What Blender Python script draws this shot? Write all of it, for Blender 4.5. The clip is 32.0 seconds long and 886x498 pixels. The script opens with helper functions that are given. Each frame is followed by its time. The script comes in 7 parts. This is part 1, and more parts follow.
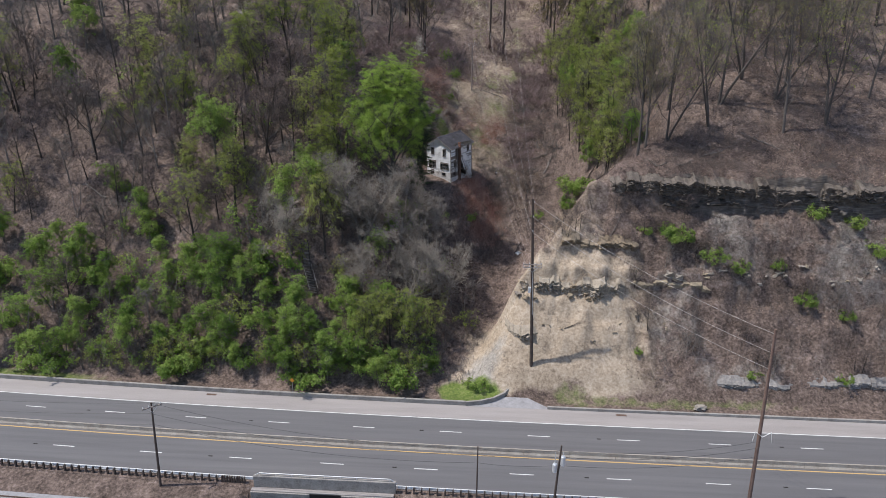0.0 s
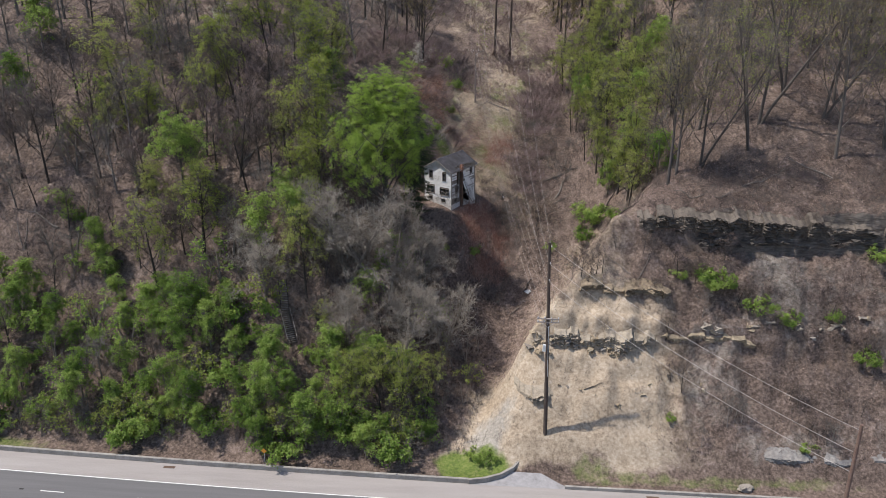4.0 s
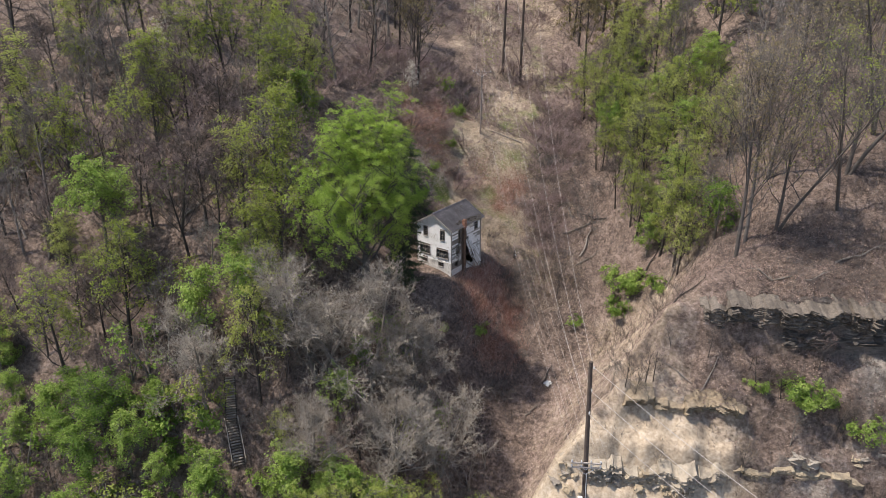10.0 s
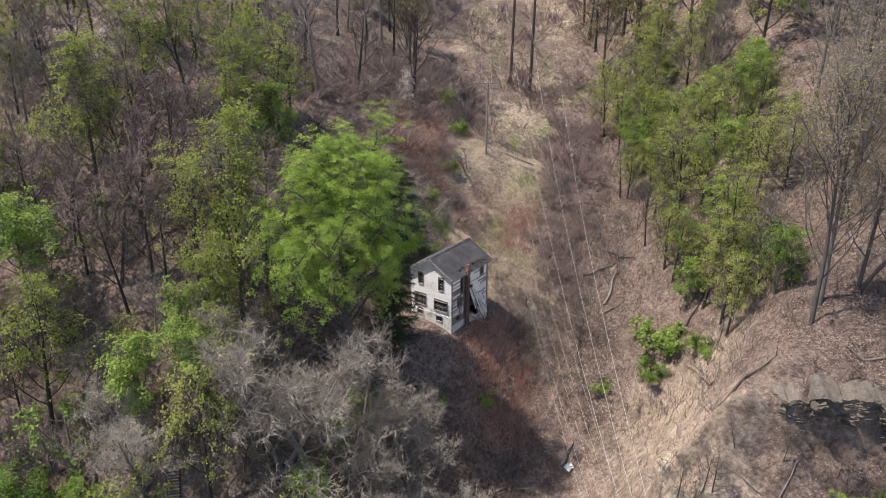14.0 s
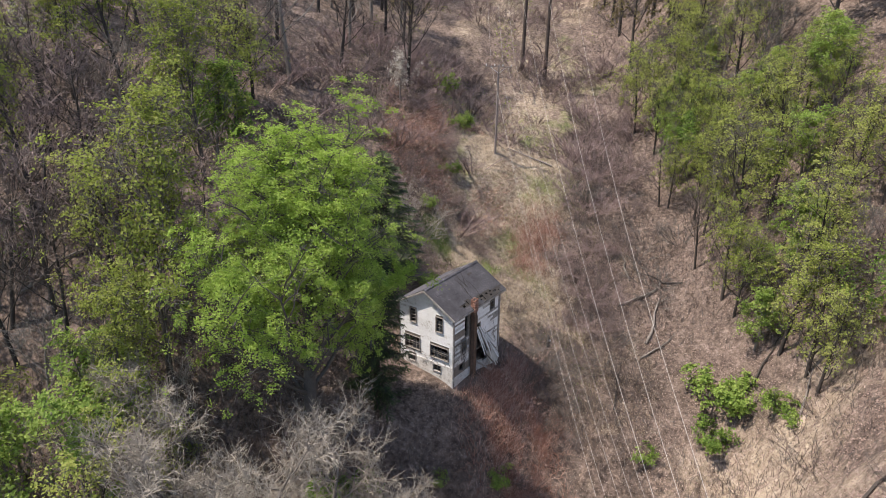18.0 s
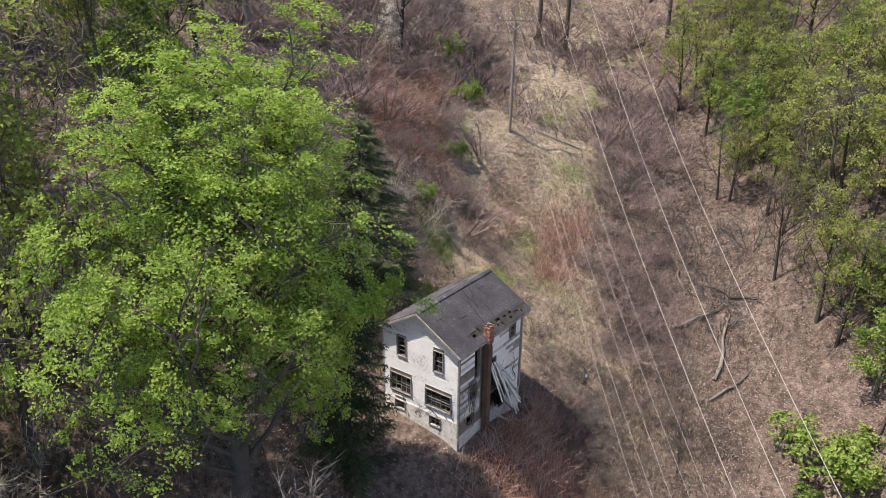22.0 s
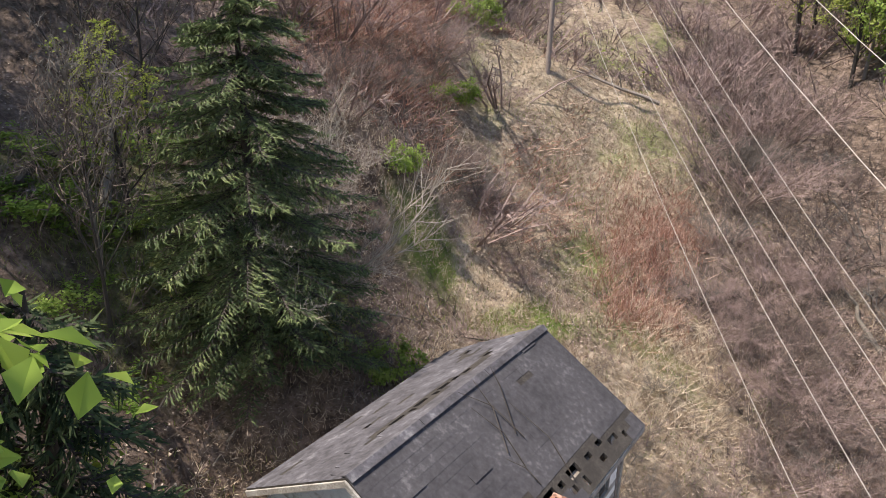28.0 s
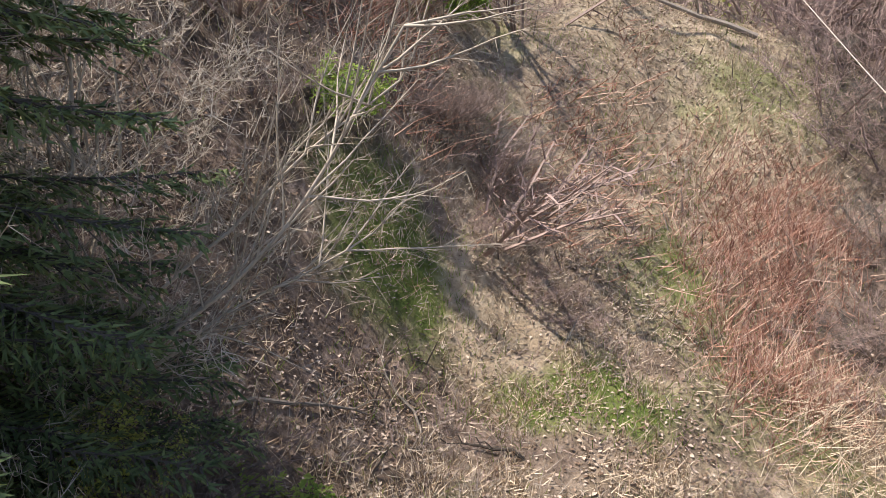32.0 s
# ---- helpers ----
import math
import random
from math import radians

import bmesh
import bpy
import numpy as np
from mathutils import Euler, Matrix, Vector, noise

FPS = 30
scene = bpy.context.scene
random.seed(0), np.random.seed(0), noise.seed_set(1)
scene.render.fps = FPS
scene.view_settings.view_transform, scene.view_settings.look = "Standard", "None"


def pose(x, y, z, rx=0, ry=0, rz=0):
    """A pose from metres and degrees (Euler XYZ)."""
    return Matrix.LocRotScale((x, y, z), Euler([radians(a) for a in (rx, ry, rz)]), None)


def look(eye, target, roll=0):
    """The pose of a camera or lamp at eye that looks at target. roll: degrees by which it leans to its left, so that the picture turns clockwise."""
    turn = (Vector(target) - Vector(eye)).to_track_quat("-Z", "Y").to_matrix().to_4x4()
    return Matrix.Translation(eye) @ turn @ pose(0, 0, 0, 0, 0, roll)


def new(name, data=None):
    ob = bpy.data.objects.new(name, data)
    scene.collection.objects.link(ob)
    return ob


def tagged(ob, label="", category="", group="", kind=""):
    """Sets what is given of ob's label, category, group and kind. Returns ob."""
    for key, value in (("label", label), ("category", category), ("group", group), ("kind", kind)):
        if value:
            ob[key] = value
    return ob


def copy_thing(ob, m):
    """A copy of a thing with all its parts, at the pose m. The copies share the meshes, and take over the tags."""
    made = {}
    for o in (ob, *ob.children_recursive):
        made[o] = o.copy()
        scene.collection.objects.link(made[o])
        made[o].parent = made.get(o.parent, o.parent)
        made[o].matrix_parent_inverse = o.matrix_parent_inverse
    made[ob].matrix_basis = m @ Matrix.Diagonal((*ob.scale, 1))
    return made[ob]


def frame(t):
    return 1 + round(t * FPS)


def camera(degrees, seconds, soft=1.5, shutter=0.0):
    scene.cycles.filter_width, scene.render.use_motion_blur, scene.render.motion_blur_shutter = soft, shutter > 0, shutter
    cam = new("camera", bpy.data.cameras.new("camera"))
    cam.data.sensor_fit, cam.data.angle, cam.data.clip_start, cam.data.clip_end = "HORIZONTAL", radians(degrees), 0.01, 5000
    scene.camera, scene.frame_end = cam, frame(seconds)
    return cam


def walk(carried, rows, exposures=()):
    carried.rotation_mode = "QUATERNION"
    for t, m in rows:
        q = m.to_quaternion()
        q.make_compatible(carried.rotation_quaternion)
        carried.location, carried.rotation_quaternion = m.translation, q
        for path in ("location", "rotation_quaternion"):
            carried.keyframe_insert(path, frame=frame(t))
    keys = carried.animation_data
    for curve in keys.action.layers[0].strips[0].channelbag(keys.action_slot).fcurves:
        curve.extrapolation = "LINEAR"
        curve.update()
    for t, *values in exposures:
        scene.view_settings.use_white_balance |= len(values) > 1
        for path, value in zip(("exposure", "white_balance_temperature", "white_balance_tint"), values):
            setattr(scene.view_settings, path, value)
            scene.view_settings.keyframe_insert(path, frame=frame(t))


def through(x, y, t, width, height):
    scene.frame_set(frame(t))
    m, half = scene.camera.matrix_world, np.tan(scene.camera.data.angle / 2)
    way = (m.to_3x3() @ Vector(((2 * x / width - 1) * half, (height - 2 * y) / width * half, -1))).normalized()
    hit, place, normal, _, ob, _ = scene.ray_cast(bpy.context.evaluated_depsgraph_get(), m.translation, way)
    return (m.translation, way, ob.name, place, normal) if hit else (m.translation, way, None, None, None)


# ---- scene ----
cam = camera(65.5, 32.0, soft=0.7)
PATH = [
    (0, (6.067, -29.765, 56.511), (5.470, -20.383, 53.103), 0.41),
    (1, (5.778, -25.706, 57.281), (5.183, -16.331, 53.853), 0.47),
    (2, (5.499, -21.511, 57.460), (4.905, -12.139, 54.023), 0.54),
    (3, (5.228, -17.215, 57.341), (4.636, -7.843, 53.903), 0.61),
    (4, (4.963, -12.850, 57.217), (4.373, -3.476, 53.784), 0.67),
    (5, (4.701, -8.448, 57.313), (4.113, 0.929, 53.887), 0.74),
    (6, (4.442, -4.042, 57.578), (3.856, 5.338, 54.162), 0.80),
    (7, (4.185, 0.335, 57.894), (3.601, 9.719, 54.489), 0.87),
    (8, (3.927, 4.651, 58.144), (3.345, 14.038, 54.748), 0.94),
    (9, (3.669, 8.883, 58.210), (3.088, 18.274, 54.822), 1.00),
    (10, (3.409, 13.057, 58.034), (2.830, 22.451, 54.653), 1.07),
    (11, (3.147, 17.208, 57.808), (2.569, 26.604, 54.433), 1.13),
    (12, (2.883, 21.373, 57.786), (2.306, 30.770, 54.414), 1.20),
    (13, (2.616, 25.587, 58.032), (2.041, 34.984, 54.662), 1.27),
    (14, (2.348, 29.885, 57.860), (1.773, 39.283, 54.490), 1.33),
    (15, (2.077, 34.286, 56.765), (1.503, 43.683, 53.393), 1.40),
    (16, (1.806, 38.730, 55.690), (1.232, 48.126, 52.317), 1.46),
    (17, (1.534, 43.142, 54.979), (0.960, 52.537, 51.603), 1.53),
    (18, (1.263, 47.444, 54.114), (0.689, 56.839, 50.736), 1.60),
    (19, (0.994, 51.583, 52.999), (0.420, 60.977, 49.619), 1.66),
    (20, (0.728, 55.596, 51.660), (0.154, 64.990, 48.279), 1.73),
    (21, (0.467, 59.545, 50.171), (-0.108, 68.939, 46.790), 1.79),
    (22, (0.213, 63.491, 48.614), (-0.362, 72.885, 45.235), 1.86),
    (23, (-0.033, 67.483, 47.074), (-0.607, 76.878, 43.698), 1.92),
    (24, (-0.267, 71.530, 45.637), (-0.840, 80.927, 42.266), 1.99),
    (25, (-0.488, 75.630, 44.353), (-1.060, 85.029, 40.988), 2.06),
    (26, (-0.692, 79.771, 43.128), (-1.262, 89.172, 39.768), 2.12),
    (27, (-0.877, 83.906, 41.867), (-1.444, 93.309, 38.513), 2.19),
    (28, (-1.040, 87.979, 40.616), (-1.603, 97.384, 37.266), 2.25),
    (29, (-1.177, 91.919, 39.453), (-1.735, 101.325, 36.102), 2.32),
    (30, (-1.284, 95.593, 38.342), (-1.836, 104.997, 34.988), 2.39),
    (31, (-1.359, 98.853, 37.202), (-1.902, 108.253, 33.836), 2.45),
    (32, (-1.397, 101.550, 36.177), (-1.930, 110.944, 32.791), 2.52),
]
walk(cam, [(t, look(eye, target, roll)) for t, eye, target, roll in PATH],
     exposures=[(0, -0.05, 6150, 12), (4, 0.05, 6400, 12), (8, 0.33, 6650, 12), (16, 0.58, 6700, 13), (23, 0.66, 6800, 13), (28, 0.82, 6950, 12), (32, 0.92, 7000, 12)])

# ---- light ----
SUN_EL, SUN_AZ = radians(61), radians(264)        # azimuth of the sun, clockwise from +y
scene.view_settings.exposure = 0.3
world = bpy.data.worlds.new("sky")
scene.world = world
world.use_nodes = True
wn = world.node_tree.nodes
sky = wn.new("ShaderNodeTexSky")
sky.sky_type, sky.sun_disc = "NISHITA", False
sky.sun_elevation, sky.sun_rotation = SUN_EL, SUN_AZ
world.node_tree.links.new(sky.outputs[0], wn["Background"].inputs[0])
wn["Background"].inputs[1].default_value = 0.15
sun = new("sun", bpy.data.lights.new("sun", "SUN"))
sun.data.energy, sun.data.angle, sun.data.color = 4.6, radians(0.8), (1.0, 0.93, 0.83)
to_sun = Vector((math.sin(SUN_AZ) * math.cos(SUN_EL), math.cos(SUN_AZ) * math.cos(SUN_EL), math.sin(SUN_EL)))
sun.matrix_world = look(to_sun * 300, (0, 0, 0))

# ---- materials ----
def material(name, stops, scale=2.0, rough=0.85, bump=0.3, fine=None, metal=0.0, per="", spread=0.25, distance=0.03):
    """A surface whose colour runs through the stops by noise at two scales. per: 'island' or 'object' shifts its brightness piece by piece."""
    m = bpy.data.materials.new(name)
    m.use_nodes = True
    n, link = m.node_tree.nodes, m.node_tree.links.new
    bsdf = n["Principled BSDF"]
    bsdf.inputs["Roughness"].default_value, bsdf.inputs["Metallic"].default_value = rough, metal
    geo = n.new("ShaderNodeNewGeometry")
    big, small = n.new("ShaderNodeTexNoise"), n.new("ShaderNodeTexNoise")
    for node, s, d in ((big, scale, 4), (small, fine or scale * 9, 6)):
        node.inputs["Scale"].default_value, node.inputs["Detail"].default_value = s, d
        node.inputs["Roughness"].default_value = 0.65
        link(geo.outputs["Position"], node.inputs["Vector"])
    mix = n.new("ShaderNodeMix")
    mix.inputs["Factor"].default_value = 0.5
    link(big.outputs["Fac"], mix.inputs["A"])
    link(small.outputs["Fac"], mix.inputs["B"])
    ramp = n.new("ShaderNodeValToRGB")
    place_stops(ramp, stops)
    value = mix.outputs["Result"]
    if per:
        source = geo.outputs["Random Per Island"] if per == "island" else n.new("ShaderNodeObjectInfo").outputs["Random"]
        shift = n.new("ShaderNodeMath")
        shift.operation = "MULTIPLY_ADD"
        shift.inputs[1].default_value = spread
        link(source, shift.inputs[0])
        down = n.new("ShaderNodeMath")
        down.operation = "SUBTRACT"
        down.inputs[1].default_value = spread / 2
        link(value, down.inputs[0])
        link(down.outputs[0], shift.inputs[2])
        value = shift.outputs[0]
    link(value, ramp.inputs[0])
    link(ramp.outputs[0], bsdf.inputs["Base Color"])
    if bump:
        b = n.new("ShaderNodeBump")
        b.inputs["Strength"].default_value, b.inputs["Distance"].default_value = bump, distance
        link(small.outputs["Fac"], b.inputs["Height"])
        link(b.outputs[0], bsdf.inputs["Normal"])
    return m


def place_stops(ramp, stops):
    e = ramp.color_ramp.elements
    for k, c in enumerate(stops):
        at = 0.3 + 0.4 * k / max(1, len(stops) - 1)
        if k < 2:
            e[k].position = at
        else:
            e.new(at)
        e[k].color = (*c, 1)


def leafy(name, stops, through=0.35, scale=1.1):
    """Thin leaves that let light through; each leaf and each plant has a tone of its own."""
    m = bpy.data.materials.new(name)
    m.use_nodes = True
    n, link = m.node_tree.nodes, m.node_tree.links.new
    bsdf, out = n["Principled BSDF"], n["Material Output"]
    bsdf.inputs["Roughness"].default_value, bsdf.inputs["Specular IOR Level"].default_value = 0.75, 0.2
    geo, info, noise_ = n.new("ShaderNodeNewGeometry"), n.new("ShaderNodeObjectInfo"), n.new("ShaderNodeTexNoise")
    noise_.inputs["Scale"].default_value = scale
    link(geo.outputs["Position"], noise_.inputs["Vector"])
    total = n.new("ShaderNodeMath")
    total.operation = "MULTIPLY_ADD"
    total.inputs[1].default_value = 0.22
    link(geo.outputs["Random Per Island"], total.inputs[0])
    half = n.new("ShaderNodeMath")
    half.operation = "MULTIPLY"
    half.inputs[1].default_value = 0.58
    link(noise_.outputs["Fac"], half.inputs[0])
    link(half.outputs[0], total.inputs[2])
    last = n.new("ShaderNodeMath")
    last.operation = "MULTIPLY_ADD"
    last.inputs[1].default_value = 0.24
    link(info.outputs["Random"], last.inputs[0])
    link(total.outputs[0], last.inputs[2])
    ramp = n.new("ShaderNodeValToRGB")
    place_stops(ramp, stops)
    link(last.outputs[0], ramp.inputs[0])
    link(ramp.outputs[0], bsdf.inputs["Base Color"])
    trans, mix = n.new("ShaderNodeBsdfTranslucent"), n.new("ShaderNodeMixShader")
    link(ramp.outputs[0], trans.inputs["Color"])
    mix.inputs[0].default_value = through
    link(bsdf.outputs[0], mix.inputs[1])
    link(trans.outputs[0], mix.inputs[2])
    link(mix.outputs[0], out.inputs["Surface"])
    return m


BARK_DARK = material("dark_bark", [(0.028, 0.022, 0.018), (0.07, 0.058, 0.05)], 1.5, bump=0.6, per="object")
BARK_GREY = material("grey_bark", [(0.11, 0.095, 0.08), (0.24, 0.21, 0.185)], 1.5, bump=0.5, per="object")
BARK_STEM = material("stem_bark", [(0.06, 0.052, 0.046), (0.135, 0.118, 0.105)], 1.5, bump=0.5, per="object")
TWIG_TAN = material("tan_grey_twigs", [(0.12, 0.10, 0.085), (0.22, 0.19, 0.165)], 0.5, bump=0, per="object")
TWIG_GREY = material("grey_twigs", [(0.085, 0.074, 0.066), (0.18, 0.16, 0.145)], 0.5, bump=0, per="object")
TWIG_BROWN = material("brown_twigs", [(0.08, 0.062, 0.052), (0.165, 0.13, 0.112)], 0.5, bump=0, per="object")
TWIG_MAUVE = material("mauve_twigs", [(0.12, 0.088, 0.08), (0.24, 0.18, 0.165)], 0.5, bump=0, per="object")
TWIG_ROSE = material("rose_twigs", [(0.20, 0.14, 0.13), (0.36, 0.27, 0.25)], 0.5, bump=0, per="island")
# rotten boards, coloured darker still to carry the shade inside the roof holes
DECK = material("rotten_deck_with_shade", [(0.014, 0.012, 0.011), (0.035, 0.03, 0.027), (0.08, 0.07, 0.062)], 2, 0.9, 0.4)
LITTER_PINK = material("pinkish_leaf_litter", [(0.16, 0.108, 0.09), (0.26, 0.183, 0.153), (0.36, 0.27, 0.23)], 0.4, bump=0, per="island", spread=0.8)
TWIG_PALE = material("pale_twigs", [(0.30, 0.26, 0.22), (0.46, 0.41, 0.36)], 0.5, bump=0)
TWIG_SILVER = material("silver_twigs", [(0.20, 0.17, 0.138), (0.36, 0.318, 0.265)], 0.5, bump=0, per="object")
STALK_RED = material("red_stalks", [(0.19, 0.085, 0.06), (0.36, 0.18, 0.13), (0.58, 0.42, 0.34)], 0.7, bump=0, per="island", spread=0.5)
STRAW = material("dry_grass", [(0.20, 0.14, 0.09), (0.44, 0.34, 0.24), (0.66, 0.56, 0.44)], 0.4, bump=0, per="island", spread=0.8)
LITTER_BROWN = material("dark_leaf_litter", [(0.06, 0.040, 0.030), (0.115, 0.079, 0.061), (0.19, 0.138, 0.11)], 0.4, bump=0, per="island", spread=0.8)
LITTER = material("leaf_litter", [(0.13, 0.085, 0.06), (0.27, 0.195, 0.15), (0.46, 0.38, 0.32)], 0.4, bump=0, per="island", spread=0.8)
GREEN_MAPLE = leafy("maple_leaves", [(0.23, 0.35, 0.06), (0.395, 0.52, 0.115), (0.55, 0.655, 0.22)], 0.5)
GREEN_FRESH = leafy("fresh_leaves", [(0.105, 0.18, 0.038), (0.215, 0.32, 0.07), (0.39, 0.49, 0.14)], 0.5)
GREEN_OLIVE = leafy("olive_buds", [(0.16, 0.205, 0.042), (0.275, 0.325, 0.075), (0.40, 0.43, 0.135)], 0.45)
BUD_TAN = leafy("tan_buds", [(0.16, 0.135, 0.07), (0.25, 0.215, 0.115), (0.35, 0.30, 0.17)], 0.45)
GREEN_DARK = leafy("conifer_needles", [(0.062, 0.092, 0.045), (0.155, 0.205, 0.09), (0.31, 0.365, 0.16)], 0.35)
GREEN_DEEP = leafy("hemlock_needles", [(0.028, 0.046, 0.024), (0.06, 0.088, 0.04), (0.13, 0.165, 0.07)], 0.25)
GREEN_GRASS = leafy("young_grass", [(0.07, 0.13, 0.02), (0.14, 0.22, 0.04), (0.25, 0.29, 0.09)], 0.4)
BLOSSOM = leafy("pale_blossom", [(0.45, 0.42, 0.36), (0.6, 0.56, 0.5), (0.7, 0.66, 0.6)], 0.3)
ROCK_TAN = material("tan_sandstone", [(0.19, 0.15, 0.10), (0.32, 0.26, 0.18), (0.43, 0.36, 0.265)], 0.35, bump=0.8, fine=4, per="object", distance=0.12)
# dark shale, with the overhang's shade included in its colour
ROCK_DARK = material("dark_shale_with_shade", [(0.04, 0.035, 0.031), (0.075, 0.065, 0.057), (0.13, 0.115, 0.10)], 0.35, bump=0.8, fine=4, per="object", distance=0.12)
ROCK_BEIGE = material("beige_grey_sandstone", [(0.18, 0.15, 0.112), (0.31, 0.265, 0.205), (0.42, 0.37, 0.30)], 0.5, bump=0.7, fine=5, distance=0.08)
ROCK_PALE = material("pale_grey_mudstone", [(0.13, 0.12, 0.11), (0.23, 0.215, 0.20), (0.34, 0.325, 0.31)], 0.5, bump=0.7, fine=5, distance=0.08)
ROCK_BUFF = material("buff_sandstone", [(0.15, 0.115, 0.075), (0.26, 0.205, 0.14), (0.36, 0.295, 0.21)], 0.5, bump=0.7, fine=5, distance=0.08)
ROCK_BROWN = material("brown_bedded_shale", [(0.055, 0.045, 0.036), (0.115, 0.096, 0.078), (0.21, 0.178, 0.146)], 0.5, bump=0.7, fine=5, distance=0.08)
ROCK_GREY = material("grey_shale", [(0.14, 0.12, 0.10), (0.25, 0.22, 0.185), (0.36, 0.325, 0.28)], 0.35, bump=0.8, fine=4, per="object", distance=0.12)
ASPHALT = material("asphalt", [(0.085, 0.083, 0.085), (0.125, 0.122, 0.125), (0.16, 0.155, 0.155)], 0.25, 0.8, 0.2, 14)
SHOULDER = material("concrete_shoulder", [(0.22, 0.20, 0.19), (0.30, 0.275, 0.26), (0.37, 0.345, 0.33)], 0.2, 0.85, 0.2, 6)
def streaked(m, along):
    """Draws a material's large tones out along the road."""
    n, link = m.node_tree.nodes, m.node_tree.links.new
    geo = next(k for k in n if k.type == "NEW_GEOMETRY")
    way = n.new("ShaderNodeMapping")
    way.inputs["Scale"].default_value = (along, 3.0, 1.0)
    link(geo.outputs["Position"], way.inputs["Vector"])
    link(way.outputs[0], next(k for k in n if k.type == "TEX_NOISE").inputs["Vector"])


streaked(ASPHALT, 0.12)
streaked(SHOULDER, 0.3)
BARRIER = material("tan_concrete", [(0.20, 0.175, 0.145), (0.36, 0.32, 0.27), (0.50, 0.46, 0.40)], 0.8, 0.85, 0.3, 7)
CONCRETE = material("weathered_concrete", [(0.12, 0.11, 0.097), (0.28, 0.262, 0.238), (0.42, 0.40, 0.37)], 0.8, 0.85, 0.3, 7)
PAINT_WHITE = material("white_road_paint", [(0.55, 0.55, 0.53), (0.72, 0.72, 0.70)], 1.5, 0.7, 0.1)
PAINT_YELLOW = material("yellow_road_paint", [(0.42, 0.27, 0.10), (0.58, 0.40, 0.17)], 1.5, 0.7, 0.1)
GRAVEL = material("grey_gravel", [(0.16, 0.155, 0.155), (0.29, 0.285, 0.29), (0.40, 0.39, 0.40)], 1.0, 0.9, 0.9, 9)
STEEL = material("galvanised_steel", [(0.52, 0.54, 0.55), (0.70, 0.71, 0.72)], 2, 0.5, 0.1, metal=0.5)
POLE_WOOD = material("creosoted_pole", [(0.035, 0.024, 0.02), (0.075, 0.055, 0.045), (0.12, 0.095, 0.08)], 1.2, 0.85, 0.5, 12)
POLE_BROWN = material("brown_pole", [(0.10, 0.06, 0.045), (0.17, 0.11, 0.085), (0.22, 0.16, 0.13)], 1.2, 0.85, 0.5, 12)
POLE_PALE = material("weathered_grey_pole", [(0.20, 0.16, 0.14), (0.30, 0.25, 0.225)], 1.2, 0.85, 0.5, 12)
WIRE = material("bright_cable", [(0.36, 0.33, 0.30), (0.48, 0.44, 0.41)], 1, 0.5, 0)
WIRE_DARK = material("dark_cable", [(0.04, 0.04, 0.04), (0.07, 0.07, 0.07)], 1, 0.6, 0)
SIDING = material("white_siding", [(0.40, 0.37, 0.33), (0.79, 0.79, 0.79), (0.87, 0.875, 0.88), (0.90, 0.905, 0.91)], 0.9, 0.6, 0.15, 7, per="object", spread=0.12)
SIDING_WORN = material("worn_grey_siding", [(0.14, 0.125, 0.11), (0.36, 0.35, 0.335), (0.60, 0.60, 0.59), (0.74, 0.74, 0.73)], 0.7, 0.75, 0.3, 4, per="object", spread=0.2)
BOARD_BARE = material("bare_grey_board", [(0.10, 0.085, 0.07), (0.22, 0.19, 0.165), (0.36, 0.32, 0.29)], 1.2, 0.85, 0.5, 9, per="object")
BLOCK = material("stained_block_wall", [(0.26, 0.23, 0.195), (0.62, 0.60, 0.57), (0.80, 0.79, 0.77)], 1.0, 0.85, 0.5, 8)
SHINGLE = material("dark_shingle", [(0.024, 0.023, 0.027), (0.040, 0.038, 0.044), (0.062, 0.059, 0.067), (0.15, 0.145, 0.155)], 0.7, 0.9, 0.4, 7, per="object", spread=0.015)
SHINGLE_PALE = material("faded_shingle", [(0.028, 0.026, 0.031), (0.055, 0.052, 0.060), (0.10, 0.096, 0.112), (0.24, 0.235, 0.25)], 1.4, 0.9, 0.5, 6, per="object", spread=0.06)
BRICK = material("red_brick", [(0.16, 0.075, 0.052), (0.31, 0.155, 0.11), (0.46, 0.29, 0.22)], 3, 0.85, 0.4, 20, per="object", spread=0.5)
TRIM = material("peeling_trim", [(0.13, 0.115, 0.10), (0.32, 0.30, 0.28), (0.60, 0.58, 0.56)], 2.5, 0.75, 0.3)
FRAME = material("weathered_frame", [(0.10, 0.09, 0.08), (0.24, 0.225, 0.21), (0.42, 0.40, 0.38)], 2, 0.8, 0.3)
FLUE_BROWN = material("rusty_brown_board", [(0.05, 0.032, 0.024), (0.11, 0.068, 0.048), (0.20, 0.135, 0.10)], 1.5, 0.85, 0.4)
# near-black: stands for shade in hollows, and serves as plain dark iron on markers
DARK = material("unlit_hollow_and_dark_iron", [(0.012, 0.011, 0.010), (0.03, 0.027, 0.025)], 2, 0.9, 0)
CERAMIC = material("grey_ceramic", [(0.45, 0.46, 0.47), (0.6, 0.6, 0.6)], 2, 0.3, 0)
ORANGE = material("orange_sign", [(0.75, 0.30, 0.03), (0.85, 0.38, 0.05)], 2, 0.5, 0)
RUST = material("rusty_grate", [(0.05, 0.032, 0.024), (0.11, 0.068, 0.048), (0.20, 0.135, 0.10)], 4, 0.8, 0.3)
WHITE_BIT = material("faded_white_plastic", [(0.6, 0.6, 0.58), (0.8, 0.8, 0.78)], 3, 0.5, 0.1)
GLASS = bpy.data.materials.new("dusty_glass")
GLASS.use_nodes = True
GLASS.node_tree.nodes["Principled BSDF"].inputs["Base Color"].default_value = (0.03, 0.035, 0.04, 1)
